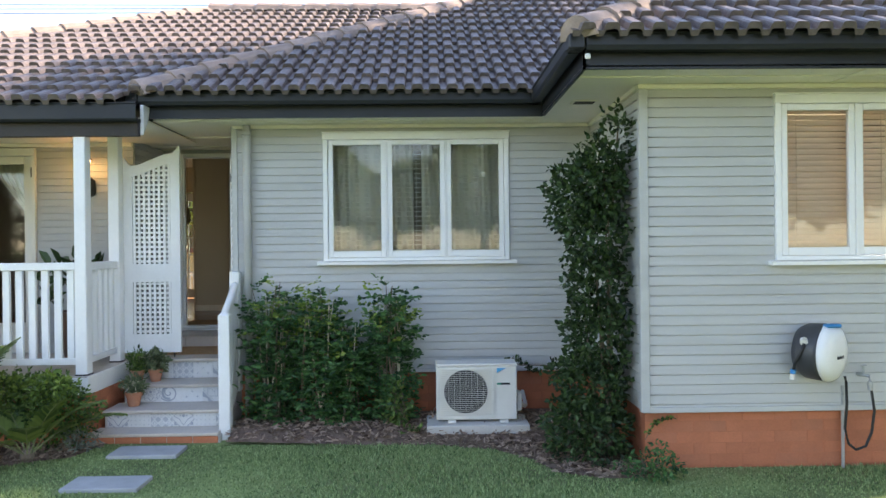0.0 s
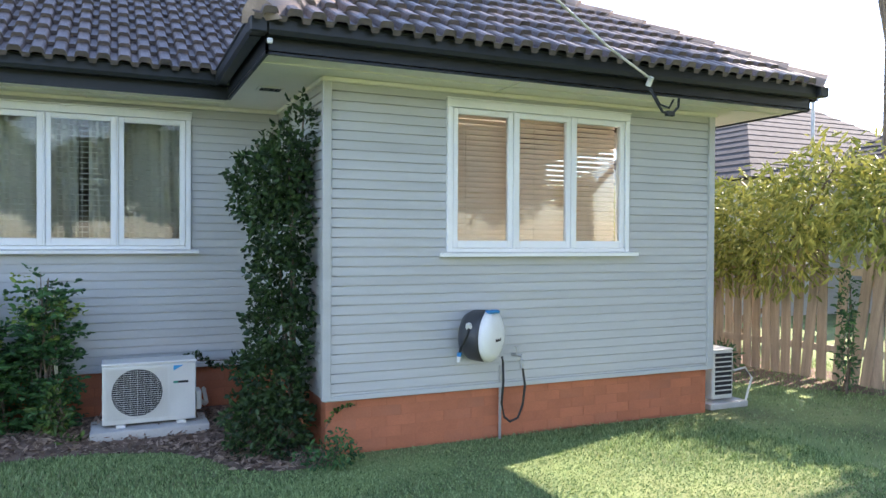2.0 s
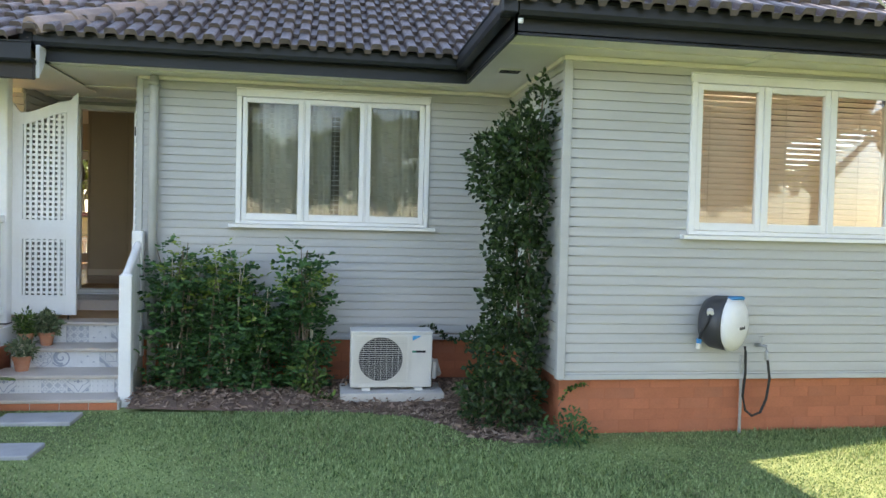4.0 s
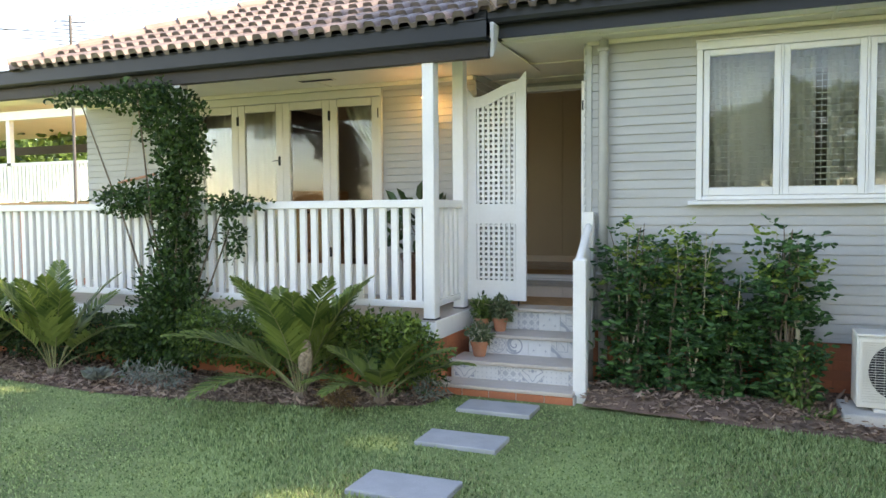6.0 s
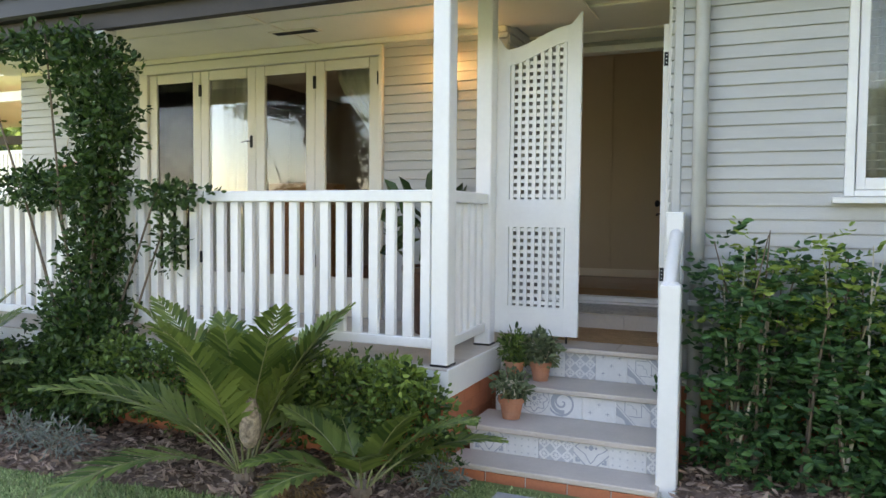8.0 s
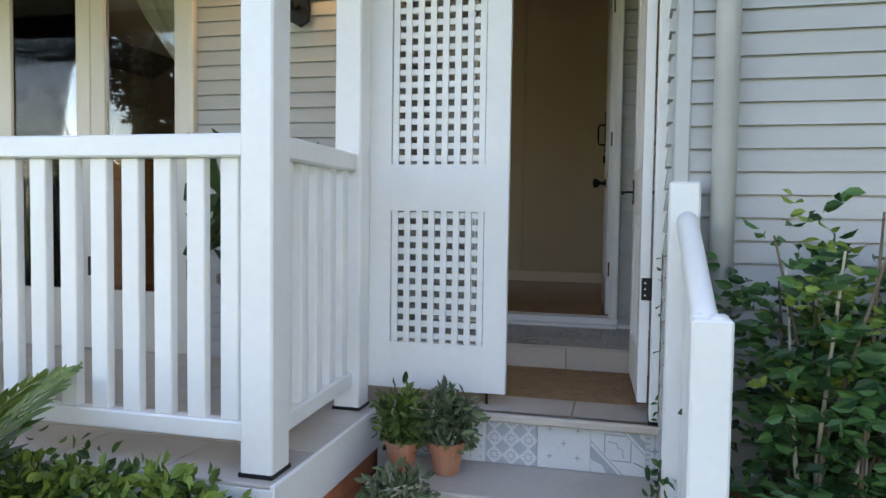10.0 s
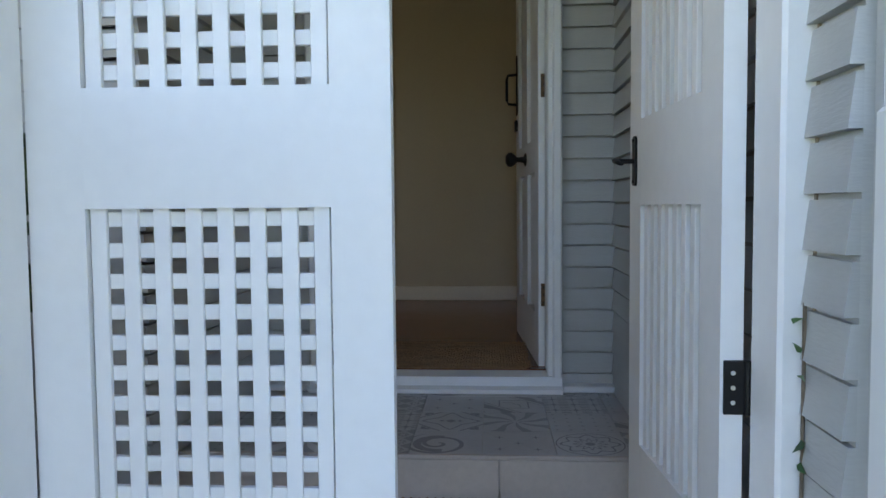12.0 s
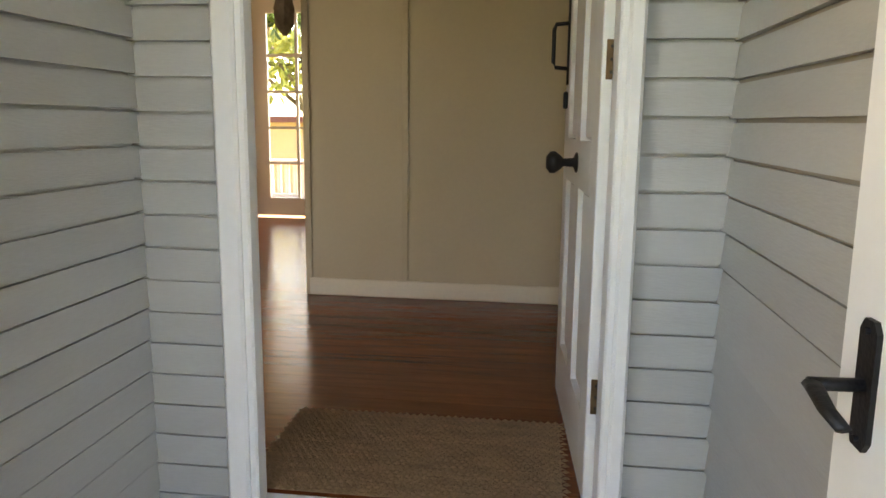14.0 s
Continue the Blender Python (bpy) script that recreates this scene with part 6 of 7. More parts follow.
def air_conditioner(label):
    """Outdoor unit at the origin: 0.70 wide along x, front at y = 0, feet on z = 0."""
    a = empty("air_conditioner", (0, 0, 0), label, "air conditioner", "outdoor units")
    w, d, h, z0 = 0.70, 0.27, 0.485, 0.022
    bm = bmesh.new()
    box(bm, 0, 0.012, z0, w, d, z0 + h - 0.02, 0.008)
    part("casing", bm, PLASTIC_W, a)
    part("lid", bx(-0.004, 0.004, z0 + h - 0.02, w + 0.004, d + 0.004, z0 + h, 0.007), PLASTIC_W, a)
    bm = bmesh.new()
    box(bm, 0.012, 0.0, z0 + 0.02, 0.03, 0.014, z0 + h - 0.03)
    box(bm, 0.482, 0.0, z0 + 0.02, 0.50, 0.014, z0 + h - 0.03)
    box(bm, 0.03, 0.0, z0 + h - 0.05, 0.482, 0.014, z0 + h - 0.03)
    box(bm, 0.03, 0.0, z0 + 0.02, 0.482, 0.014, z0 + 0.04)
    part("grille_frame", bm, PLASTIC_W, a)
    c, r = (0.255, z0 + 0.245), 0.188
    bm = bmesh.new()
    lathe(bm, [(r, 0), (r, 0.012), (r - 0.004, 0.0125)], Matrix.Translation((c[0], 0.011, c[1])) @ pose(0, 0, 0, 90, 0, 0) @ Matrix.Translation((0, 0, -0.004)), 40)
    part("fan_opening", bm, FANDARK, a)
    for k in range(3):
        bm = bmesh.new()
        m = Matrix.Translation((c[0], 0.008, c[1])) @ pose(0, 0, 0, 0, 120 * k + 20, 0)
        prism(bm, [(0.03, -0.03), (0.17, -0.06), (0.172, 0.05), (0.03, 0.03)], "y", -0.001, 0.001)
        bm.transform(m)
        part("fan_blade", bm, PLASTIC_D, a)
    n = 24
    for i in range(n):
        z = z0 + 0.044 + i * (h - 0.10) / (n - 1)
        part("grille_bar", bx(0.03, -0.006, z, 0.482, -0.001, z + 0.0024), PLASTIC_W, a)
    for i in range(9):
        x = 0.055 + i * 0.05
        part("grille_bar", bx(x, -0.002, z0 + 0.04, x + 0.002, 0.002, z0 + h - 0.05), PLASTIC_W, a)
    bm = bmesh.new()
    prism(bm, [(0.525, z0 + 0.405), (0.60, z0 + 0.445), (0.525, z0 + 0.445)], "y", -0.002, 0.012)
    part("badge", bm, MARK_BLUE, a, "blue triangular maker's mark")
    part("badge", bx(0.525, 0.009, z0 + 0.30, 0.56, 0.0115, z0 + 0.318), MARK_GREEN, a, "green label strip")
    part("badge", bx(0.56, 0.009, z0 + 0.30, 0.64, 0.0115, z0 + 0.318), FANDARK, a, "black label strip")
    for x in (0.10, 0.55):
        part("foot", bx(x, -0.015, 0, x + 0.07, d + 0.015, z0, 0.003), PLASTIC_W, a)
    part("valve_cover", bx(w, 0.06, z0 + 0.06, w + 0.05, 0.2, z0 + 0.22, 0.012), PLASTIC_W, a)
    return a


slab = tagged(part("concrete_pad", bx(0.05, 6.58, 0.0, 0.93, 7.0, 0.098, 0.008), CONCRETE), "pale concrete pad under the air conditioner", "concrete pad")
ac = air_conditioner("ivory outdoor air conditioner unit on a concrete pad")
ac.matrix_basis = pose(0.135, 6.69, 0.098)
pipe = empty("pipe", (0.75, 7.2, 0.2), "white insulated pipe from the air conditioner", "pipe")
part("tube", tube(bmesh.new(), [(0.86, 6.85, 0.25), (0.93, 6.95, 0.18), (0.96, 7.1, 0.16), (0.96, 7.33, 0.24)], 0.018, 8), PLASTIC_W, pipe)
tagged(part("concrete_pad", bx(5.40, 5.72, -0.02, 5.88, 6.6, 0.04, 0.008), CONCRETE), "pale concrete pad beside the house", "concrete pad")
ac2 = copy_thing(ac, pose(5.76, 5.80, 0.04, 0, 0, 90))
for i in range(9):
    part("side_slot", bx(5.525, 5.7955, 0.105 + i * 0.046, 5.735, 5.7995, 0.137 + i * 0.046), FANDARK, ac2, "dark ventilation slot")
tagged(ac2, "ivory outdoor air conditioner unit beside the side wall")
loop = empty("hose", (5.95, 6.3, 0), "pale hose hanging beside the air conditioner", "hose")
part("tube", tube(bmesh.new(), [(5.75, 5.79, 0.33), (5.86, 5.75, 0.36), (5.93, 5.73, 0.26), (5.90, 5.75, 0.12), (5.86, 5.75, 0.0)], 0.011, 8), PLASTIC_W, loop)

# hose reel
reel = empty("hose_reel", (2.86, WING_Y, 0.88), "white and dark grey wall-mounted hose reel", "hose reel")
rm = Matrix.Translation((2.83, 5.53, 0.885)) @ Vector((0.62, -0.78, -0.02)).to_track_quat("Z", "Y").to_matrix().to_4x4() @ Matrix.Diagonal((1.0, 1.0, 1, 1))
bm = bmesh.new()
lathe(bm, [(0.12, -0.16), (0.17, -0.15), (0.198, -0.10), (0.205, 0.0), (0.20, 0.03)], rm, 36)
part("drum", bm, PLASTIC_D, reel, "dark grey drum housing", smooth=True)
bm = bmesh.new()
lathe(bm, [(0.206, 0.02), (0.206, 0.045), (0.19, 0.075), (0.15, 0.10), (0.08, 0.115), (0.01, 0.118)], rm @ Matrix.Translation((0.012, 0, 0)), 36)
part("cover", bm, material("white_plastic", (0.80, 0.80, 0.78), 0.35, vary=0.02), reel, "white domed cover", smooth=True)
bm = bmesh.new()
box(bm, 2.80, 5.425, 1.066, 2.915, 5.495, 1.092, 0.012)
part("carry_handle", bm, PLASTIC_B, reel, "blue carry handle")
bm = bmesh.new()
for i in range(5):
    box(bm, -0.052 + i * 0.021, -0.035, 0.1125, -0.038 + i * 0.021, -0.012 if i in (0, 2, 4) else -0.018, 0.119)
bm.transform(rm)
part("maker_mark", bm, FANDARK, reel, "small dark maker's mark")
part("bracket", bx(2.80, 5.58, 0.74, 2.88, WING_Y, 1.03, 0.006), PLASTIC_D, reel)
bm = bmesh.new()
tube(bm, [(2.66, 5.47, 0.98), (2.645, 5.44, 0.965)], 0.026, 10)
part("hose_guide", bm, PLASTIC_W, reel, "white hose guide")
part("hose_tail", tube(bmesh.new(), [(2.645, 5.44, 0.96), (2.63, 5.45, 0.90), (2.60, 5.48, 0.82), (2.59, 5.49, 0.76)], 0.010, 8), RUBBER, reel, "short black hose end", smooth=True)
nozzle = part("nozzle", tube(bmesh.new(), [(2.59, 5.49, 0.765), (2.585, 5.495, 0.70)], 0.017, 10), PLASTIC_W, reel, "pale hose connector")
part("collar", tube(bmesh.new(), [(2.591, 5.489, 0.772), (2.5885, 5.4915, 0.742)], 0.0195, 10), PLASTIC_B, nozzle, "blue ring")
hose = empty("hose", (3.1, 5.6, 0.2), "black rubber hose looped from reel to tap", "hose")
part("tube", tube(bmesh.new(), [(3.0, 5.56, 0.70), (3.02, 5.58, 0.66), (3.03, 5.59, 0.5), (3.02, 5.6, 0.32), (3.045, 5.6, 0.21), (3.10, 5.6, 0.165), (3.17, 5.6, 0.19), (3.215, 5.6, 0.29), (3.225, 5.58, 0.45), (3.20, 5.57, 0.58), (3.19, 5.57, 0.64)], 0.010, 8), RUBBER, hose, smooth=True)
part("connector", tube(bmesh.new(), [(3.19, 5.57, 0.60), (3.188, 5.572, 0.66)], 0.017, 10), GALV, hose, "grey hose connector with a blue ring")
tap = empty("garden_tap", (3.17, 5.62, 0.7), "old brass garden tap on a grey pipe", "tap")
bm = bmesh.new()
tube(bm, [(3.15, WING_Y, 0.70), (3.155, 5.60, 0.705), (3.185, 5.575, 0.70), (3.188, 5.572, 0.66)], 0.013, 8)
tube(bm, [(3.16, 5.595, 0.705), (3.155, 5.595, 0.77)], 0.007, 8)
part("spout", bm, GALV, tap)
part("tap_handle", bx(3.135, 5.588, 0.768, 3.178, 5.602, 0.778, 0.003), GALV, tap)
part("pipe", tube(bmesh.new(), [(3.035, 5.655, -0.02), (3.035, 5.655, 0.62)], 0.012, 8), GALV, tap)

for ob in (reel, hose, tap):
    ob.matrix_basis = Matrix.Translation((0.055, 0, -0.045)) @ ob.matrix_basis

# downpipe
dp = empty("downpipe", (-1.545, 7.26, 0.2), "grey painted round downpipe on the house corner", "downpipe")
part("pipe", tube(bmesh.new(), [(-1.605, 7.245, 0.10), (-1.605, 7.245, 2.60), (-1.605, 7.245, 2.77)], 0.037, 16), BOARD, dp, smooth=True)
for z in (0.9, 2.68):
    part("clip", bx(-1.649, 7.20, z, -1.561, 7.295, z + 0.03, 0.004), BOARD, dp)

# wall lantern
LAMPGLASS = glow_material("warm_lamp_glass", (1.0, 0.62, 0.25), 2.5)
wl = empty("wall_lantern", (-3.43, VER_Y - 0.03, 2.2), "black iron wall lantern, lit warm", "wall lamp")
bm = bmesh.new()
prism(bm, [(-0.045, -0.02), (-0.05, 0.03), (-0.045, 0.13), (0.0, 0.17), (0.045, 0.13), (0.05, 0.03), (0.045, -0.02), (0.0, -0.045)], "y", -0.03, 0)
bm.transform(Matrix.Translation((-3.43, VER_Y - 0.022, 2.22)))
part("wall_plate", bm, METAL_BLACK, wl)
part("arm", tube(bmesh.new(), [(-3.43, VER_Y - 0.04, 2.27), (-3.43, VER_Y - 0.11, 2.24), (-3.43, VER_Y - 0.16, 2.30), (-3.43, VER_Y - 0.16, 2.37)], 0.010, 8), METAL_BLACK, wl)
bm = bmesh.new()
lathe(bm, [(0.035, 0), (0.065, 0.15), (0.066, 0.155)], Matrix.Translation((-3.43, VER_Y - 0.16, 2.39)), 6)
part("lamp_glass", bm, LAMPGLASS, wl, "glowing amber glass")
bm = bmesh.new()
lathe(bm, [(0.078, 0), (0.05, 0.045), (0.015, 0.07), (0.008, 0.10)], Matrix.Translation((-3.43, VER_Y - 0.16, 2.545)), 6)
lathe(bm, [(0.04, 0), (0.04, 0.015)], Matrix.Translation((-3.43, VER_Y - 0.16, 2.375)), 6)
part("cap", bm, METAL_BLACK, wl)
lamp = new("lantern_light", bpy.data.lights.new("lantern_light", "POINT"))
lamp.data.energy, lamp.data.color, lamp.data.shadow_soft_size = 0.4, (1.0, 0.58, 0.25), 0.04
lamp.location = (-3.43, VER_Y - 0.245, 2.47)

# soffit vents
for x0, y0, x1, y1, z in ((1.25, 6.20, 1.45, 6.36, 2.779), (-4.72, 7.62, -4.32, 7.74, 2.741)):
    v = empty("soffit_vent", ((x0 + x1) / 2, (y0 + y1) / 2, z), "small slotted vent in the soffit lining", "vent", "soffit vents")
    part("vent_frame", bx(x0, y0, z - 0.008, x1, y1, z), CREAM, v)
    for i in range(4):
        yy = y0 + 0.02 + i * (y1 - y0 - 0.04) / 4
        part("slot", bx(x0 + 0.02, yy, z - 0.0105, x1 - 0.02, yy + 0.017, z - 0.0085), FANDARK, v)

# overhead service cable to the wing fascia
sc = empty("service_cable", (4.03, 5.0, 2.83), "overhead electric cable on a fascia bracket", "cable")
part("cable", tube(bmesh.new(), [(4.03, 4.97, 2.85), (3.36, 4.60, 2.93), (2.70, 4.22, 3.05), (-2.6, 1.25, 3.95), (-9.3, -2.5, 5.2)], 0.009, 6), PLASTIC_W, sc)
bm = bmesh.new()
tube(bm, [(4.03, 5.0, 2.80), (4.06, 4.96, 2.70), (4.14, 4.96, 2.60), (4.24, 4.97, 2.59), (4.33, 5.0, 2.66), (4.38, 5.05, 2.74)], 0.010, 6)
tube(bm, [(4.05, 5.0, 2.80), (4.12, 4.97, 2.66), (4.22, 4.98, 2.64), (4.30, 5.02, 2.72)], 0.008, 6)
part("drip_loop", bm, RUBBER, sc, "dark drooping cable loop")
part("insulator", tube(bmesh.new(), [(4.02, 4.99, 2.80), (4.02, 4.95, 2.86)], 0.022, 10), PLASTIC_W, sc)
part("connector", bx(4.18, 4.95, 2.575, 4.26, 4.99, 2.615, 0.006), RUBBER, sc)
cl = empty("fascia_clip", (1.06, 5.0, 2.82), "small pale cable clip on the fascia", "clip")
part("body", bx(1.085, 4.985, 2.80, 1.12, 5.0, 2.835, 0.006), PLASTIC_W, cl)

# shells on the newel
for x, y, a in ((-1.70, 6.735, 10), (-1.665, 6.71, 50)):
    bm = bmesh.new()
    bmesh.ops.create_uvsphere(bm, u_segments=12, v_segments=6, radius=0.024)
    for v in bm.verts:
        v.co.z = max(v.co.z, 0) * 0.5 * (1 + 0.15 * math.sin(9 * math.atan2(v.co.y, v.co.x)))
        v.co.x *= 1.25
    sh = part("sea_shell", bm, WHITE)
    sh.matrix_basis = pose(x, y, 1.056, 0, 0, a)
    tagged(sh, "small white sea shell on the newel top", "shell", "shells on the newel")

# hanging rod on the verandah
hr = empty("hanging_rod", (-7.2, 8.05, 1.9), "thin copper rod hung on cords on the verandah", "rod")
COPPER = material("copper_rod", (0.50, 0.24, 0.14), 0.4, 0.3)
part("rod", tube(bmesh.new(), [(-7.55, 8.1, 1.80), (-6.9, 8.0, 1.88)], 0.016, 8), COPPER, hr)
for x, y, z in ((-7.45, 8.085, 1.81), (-7.0, 8.015, 1.87)):
    part("cord", tube(bmesh.new(), [(x, y, z), (-7.2, 8.05, 2.745)], 0.004, 5), PALESTEM, hr)

# furniture seen through the french doors
WOOD = material("honey_timber", (0.36, 0.20, 0.085), 0.45, vary=0.2, scale=4, stretch=(1, 1, 8))
cab = empty("cabinet", (-5.75, 9.6, 0.66), "honey timber cabinet inside the living room", "cabinet")
part("body", bx(-6.05, 9.4, 0.66, -5.35, 9.8, 1.70, 0.01), WOOD, cab)
for z in (0.72, 1.21):
    dd = part("door", bx(-6.02, 9.38, z, -5.38, 9.4, z + 0.44, 0.005), WOOD, cab)
    part("knob", bx(-5.72, 9.36, z + 0.2, -5.68, 9.38, z + 0.23, 0.004), METAL_BLACK, dd)
art = empty("wall_ornament", (-3.33, 10.86, 2.1), "dark carved ornament hanging at the hall corner", "ornament")
bm = bmesh.new()
lathe(bm, [(0.01, 0), (0.045, 0.05), (0.05, 0.12), (0.025, 0.22), (0.008, 0.25)], Matrix.Translation((-3.33, 10.86, 1.98)), 10)
part("body", bm, BARK, art)
part("cord", tube(bmesh.new(), [(-3.33, 10.86, 2.22), (-3.33, 10.86, 3.1)], 0.003, 6), BARK, art)

# ---- surroundings ----
PALING = material("weathered_timber_paling", (0.43, 0.33, 0.235), 0.9, vary=0.22, scale=3, bump=0.5, bump_scale=40, stretch=(6, 6, 0.6), spread=0.16)
fence = empty("paling_fence", (8.0, 6.5, 0), "old weathered timber paling fence with loose boards", "fence")
rngf = np.random.default_rng(91)
y = 2.5
while y < 14.0:
    x = 7.6 + (8.0 - y) * 0.12 if y < 8.5 else 7.54
    h = 1.62 + rngf.uniform(-0.07, 0.07)
    lean = rngf.normal(0, 1.2) + (rngf.uniform(3, 8) if 5.8 < y < 6.8 else 0)
    bm = bx(-0.011, 0, -0.03, 0.011, 0.125, h, 0.002)
    ob = part("paling", bm, PALING)
    ob.matrix_basis = pose(x + rngf.uniform(-0.012, 0.012), y, -0.05, lean, rngf.normal(0, 0.8), rngf.normal(0, 2))
    attach(ob, fence)
    y += 0.13 + (rngf.uniform(0.0, 0.012) if not 6.0 < y < 6.5 else 0.06)
for z in (0.35, 1.25):
    bm = bmesh.new()
    beam(bm, (8.30, 2.4, z), (7.58, 8.4, z), 0.05, 0.08)
    beam(bm, (7.58, 8.4, z), (7.58, 14, z), 0.05, 0.08)
    part("rail", bm, PALING, fence)
wb = [(7.55, yy, 1.95 + 0.2 * math.sin(yy * 2.3), 0.55, 0.75, 0.62) for yy in np.arange(5.4, 12.5, 0.8)] + [(7.6, 6.9, 1.45, 0.42, 0.8, 0.55), (7.5, 8.2, 1.35, 0.45, 0.8, 0.6), (8.2, 5.2, 2.1, 0.7, 0.8, 0.35)]
shrub("hedge", (8.0, 8.2, 0), wb, 17000, (0.07, 0.15), LEAF_YELLOW, "tall weeping yellow-green hedge over the fence", "hedge", 92, 0.28, n_stems=8, droop=0.9, stem_r=0.03, shell=0.45)
shrub("shrub", (7.3, 5.75, 0), [(7.3, 5.75, 0.35, 0.12, 0.12, 0.35), (7.3, 5.75, 0.95, 0.10, 0.10, 0.45)], 420, (0.04, 0.08), LEAF_MID, "thin young shrub in front of the fence", "shrub", 93, 0.4, n_stems=4, shell=0.2)
shrub("shrub", (7.0, 7.2, 0), [(7.0, 7.2, 0.18, 0.22, 0.2, 0.18)], 260, (0.05, 0.09), LEAF_MID, "low green bush at the fence foot", "shrub", 94, 0.4, n_stems=4, shell=0.2)
bed("mulch_bed_fence", [(6.4, 6.9), (7.0, 6.3), (7.6, 5.5), (8.3, 4.5), (8.4, 8.0), (7.7, 13.0), (6.6, 13.0), (6.3, 8.5)], "bare earth and leaf litter along the fence")


# Tile colour lowered to paint in the shade of slopes lit from behind.
TILE_SHADED = material("shaded_roof_tile", (0.06, 0.055, 0.053), 0.9, vary=0.2, scale=5, bump=0.3)


def neighbour(name, x0, y0, x1, y1, zw, zr, label, wallcol):
    """A house across the fence: walls, windows and a hipped tiled roof with visible courses."""
    hse = empty(name, ((x0 + x1) / 2, (y0 + y1) / 2, 0), label, "house")
    part("wall", bx(x0, y0, -0.1, x1, y1, zw), wallcol, hse)
    cx0, cx1, cy = x0 + (y1 - y0) / 2, x1 - (y1 - y0) / 2, (y0 + y1) / 2
    o = 0.5
    rows = 16
    for side in range(4):
        bm = bmesh.new()
        a = [((x0 - o, y0 - o), (x1 + o, y0 - o), (cx1, cy), (cx0, cy)), ((x1 + o, y0 - o), (x1 + o, y1 + o), (cx1, cy), (cx1, cy)), ((x1 + o, y1 + o), (x0 - o, y1 + o), (cx0, cy), (cx1, cy)), ((x0 - o, y1 + o), (x0 - o, y0 - o), (cx0, cy), (cx0, cy))][side]
        for r in range(rows):
            f0, f1 = r / rows, (r + 1) / rows
            def at(f, dz):
                l = Vector(a[0]).lerp(Vector(a[3]), f)
                q = Vector(a[1]).lerp(Vector(a[2]), f)
                z = zw + (zr - zw) * f + dz
                return (l.x, l.y, z), (q.x, q.y, z)
            p0, p1 = at(f0, 0.022)
            p2, p3 = at(f1, 0.0)
            b0, b1 = at(f0, 0.0)
            quad(bm, p0, p1, p3, p2)
            quad(bm, b0, b1, p1, p0)
        part("roof", bm, TILE_SHADED, hse)
    for x in (x0 + 1.2, x1 - 2.4):
        wd = part("window", bx(x, y0 - 0.03, 1.1, x + 1.2, y0 + 0.02, 2.2), WHITE, hse)
        part("pane", bx(x + 0.06, y0 - 0.04, 1.16, x + 1.14, y0 - 0.031, 2.14), FANDARK, wd)
    return hse


neighbour("neighbour_house", 12.5, 12.0, 21.0, 19.0, 2.9, 5.6, "neighbouring house with a tiled hip roof, coloured dark as in shade", BOARD)
neighbour("neighbour_house", 16.0, 8.0, 23.0, 13.0, 3.2, 5.2, "neighbouring house wing with a brown tiled roof", BOARD)
ant2 = empty("antenna", (15.5, 13.5, 4.0), "thin vent pipe on the neighbouring roof", "pipe")
part("pole", tube(bmesh.new(), [(14.6, 12.2, 3.0), (14.6, 12.2, 4.9)], 0.04, 8), GALV, ant2)


def palm(x, y, h, label, seed):
    rng = np.random.default_rng(seed)
    p = empty("palm_tree", (x, y, 0), label, "palm tree")
    part("trunk", tube(bmesh.new(), [(x, y, -0.1), (x + 0.1, y, h * 0.5), (x, y, h)], 0.16, 10, 0.10), BARK, p)
    pts, outs = [], []
    for k in range(15):
        a = rng.uniform(0, 2 * math.pi)
        el = rng.uniform(-0.2, 1.1)
        q, ang = Vector((x, y, h)), el
        line = []
        for i in range(12):
            line.append(q.copy())
            q = q + Vector((math.cos(a) * math.cos(ang), math.sin(a) * math.cos(ang), math.sin(ang))) * 0.2
            ang -= 0.16
        part("frond", tube(bmesh.new(), line, 0.02, 5, 0.006), LEAF_TREE, p)
        sd = Vector((-math.sin(a), math.cos(a), 0))
        for i in range(2, 12):
            for j in range(3):
                for s in (-1, 1):
                    pts.append(line[i].lerp(line[max(i - 1, 0)], j / 3))
                    outs.append(sd * s + (line[i] - line[i - 1]).normalized() * 0.6 + Vector((0, 0, -0.35)))
    leaf_mesh("foliage", pts, outs, (0.35, 0.55), LEAF_TREE, p, 0.10, 0, seed, 0.12)
    return p


palm(20.5, 22.0, 7.0, "tall palm behind the neighbouring roof", 95)
palm(18.0, 21.0, 6.2, "palm behind the neighbouring roof", 96)


def tree(x, y, h, crowns, n, size, mat, label, seed, trunk_r=0.22, limbs=9):
    """A broad tree: tapered trunk, limbs reaching into leaf masses."""
    t = empty("tree", (x, y, 0), label, "tree")
    top = Vector((x, y, h * 0.55))
    part("trunk", tube(bmesh.new(), [(x, y, -0.2), (x + 0.08, y + 0.05, h * 0.25), tuple(top)], trunk_r, 10, trunk_r * 0.6), BARK, t)
    for i in range(min(limbs, len(crowns))):
        c = Vector(crowns[i][:3])
        st = Vector((x, y, h * (0.3 + 0.2 * (i % 3) / 2)))
        part("limb", tube(bmesh.new(), [st, st.lerp(c, 0.5) + Vector((0, 0, 0.2)), c], trunk_r * 0.35, 6, 0.03), BARK, t)
    p, u = blob_points(n, crowns, seed, 0.25)
    leaf_mesh("crown", p, u, size, mat, t, 0.55, 0.2, seed, 1.0)
    return t


def crown(cx, cy, cz, r, h, k, seed):
    rng = np.random.default_rng(seed)
    return [(cx + rng.uniform(-r, r), cy + rng.uniform(-r, r) * 0.9, cz + rng.uniform(-h, h), rng.uniform(0.8, 1.5), rng.uniform(0.8, 1.5), rng.uniform(0.6, 1.1)) for _ in range(k)]


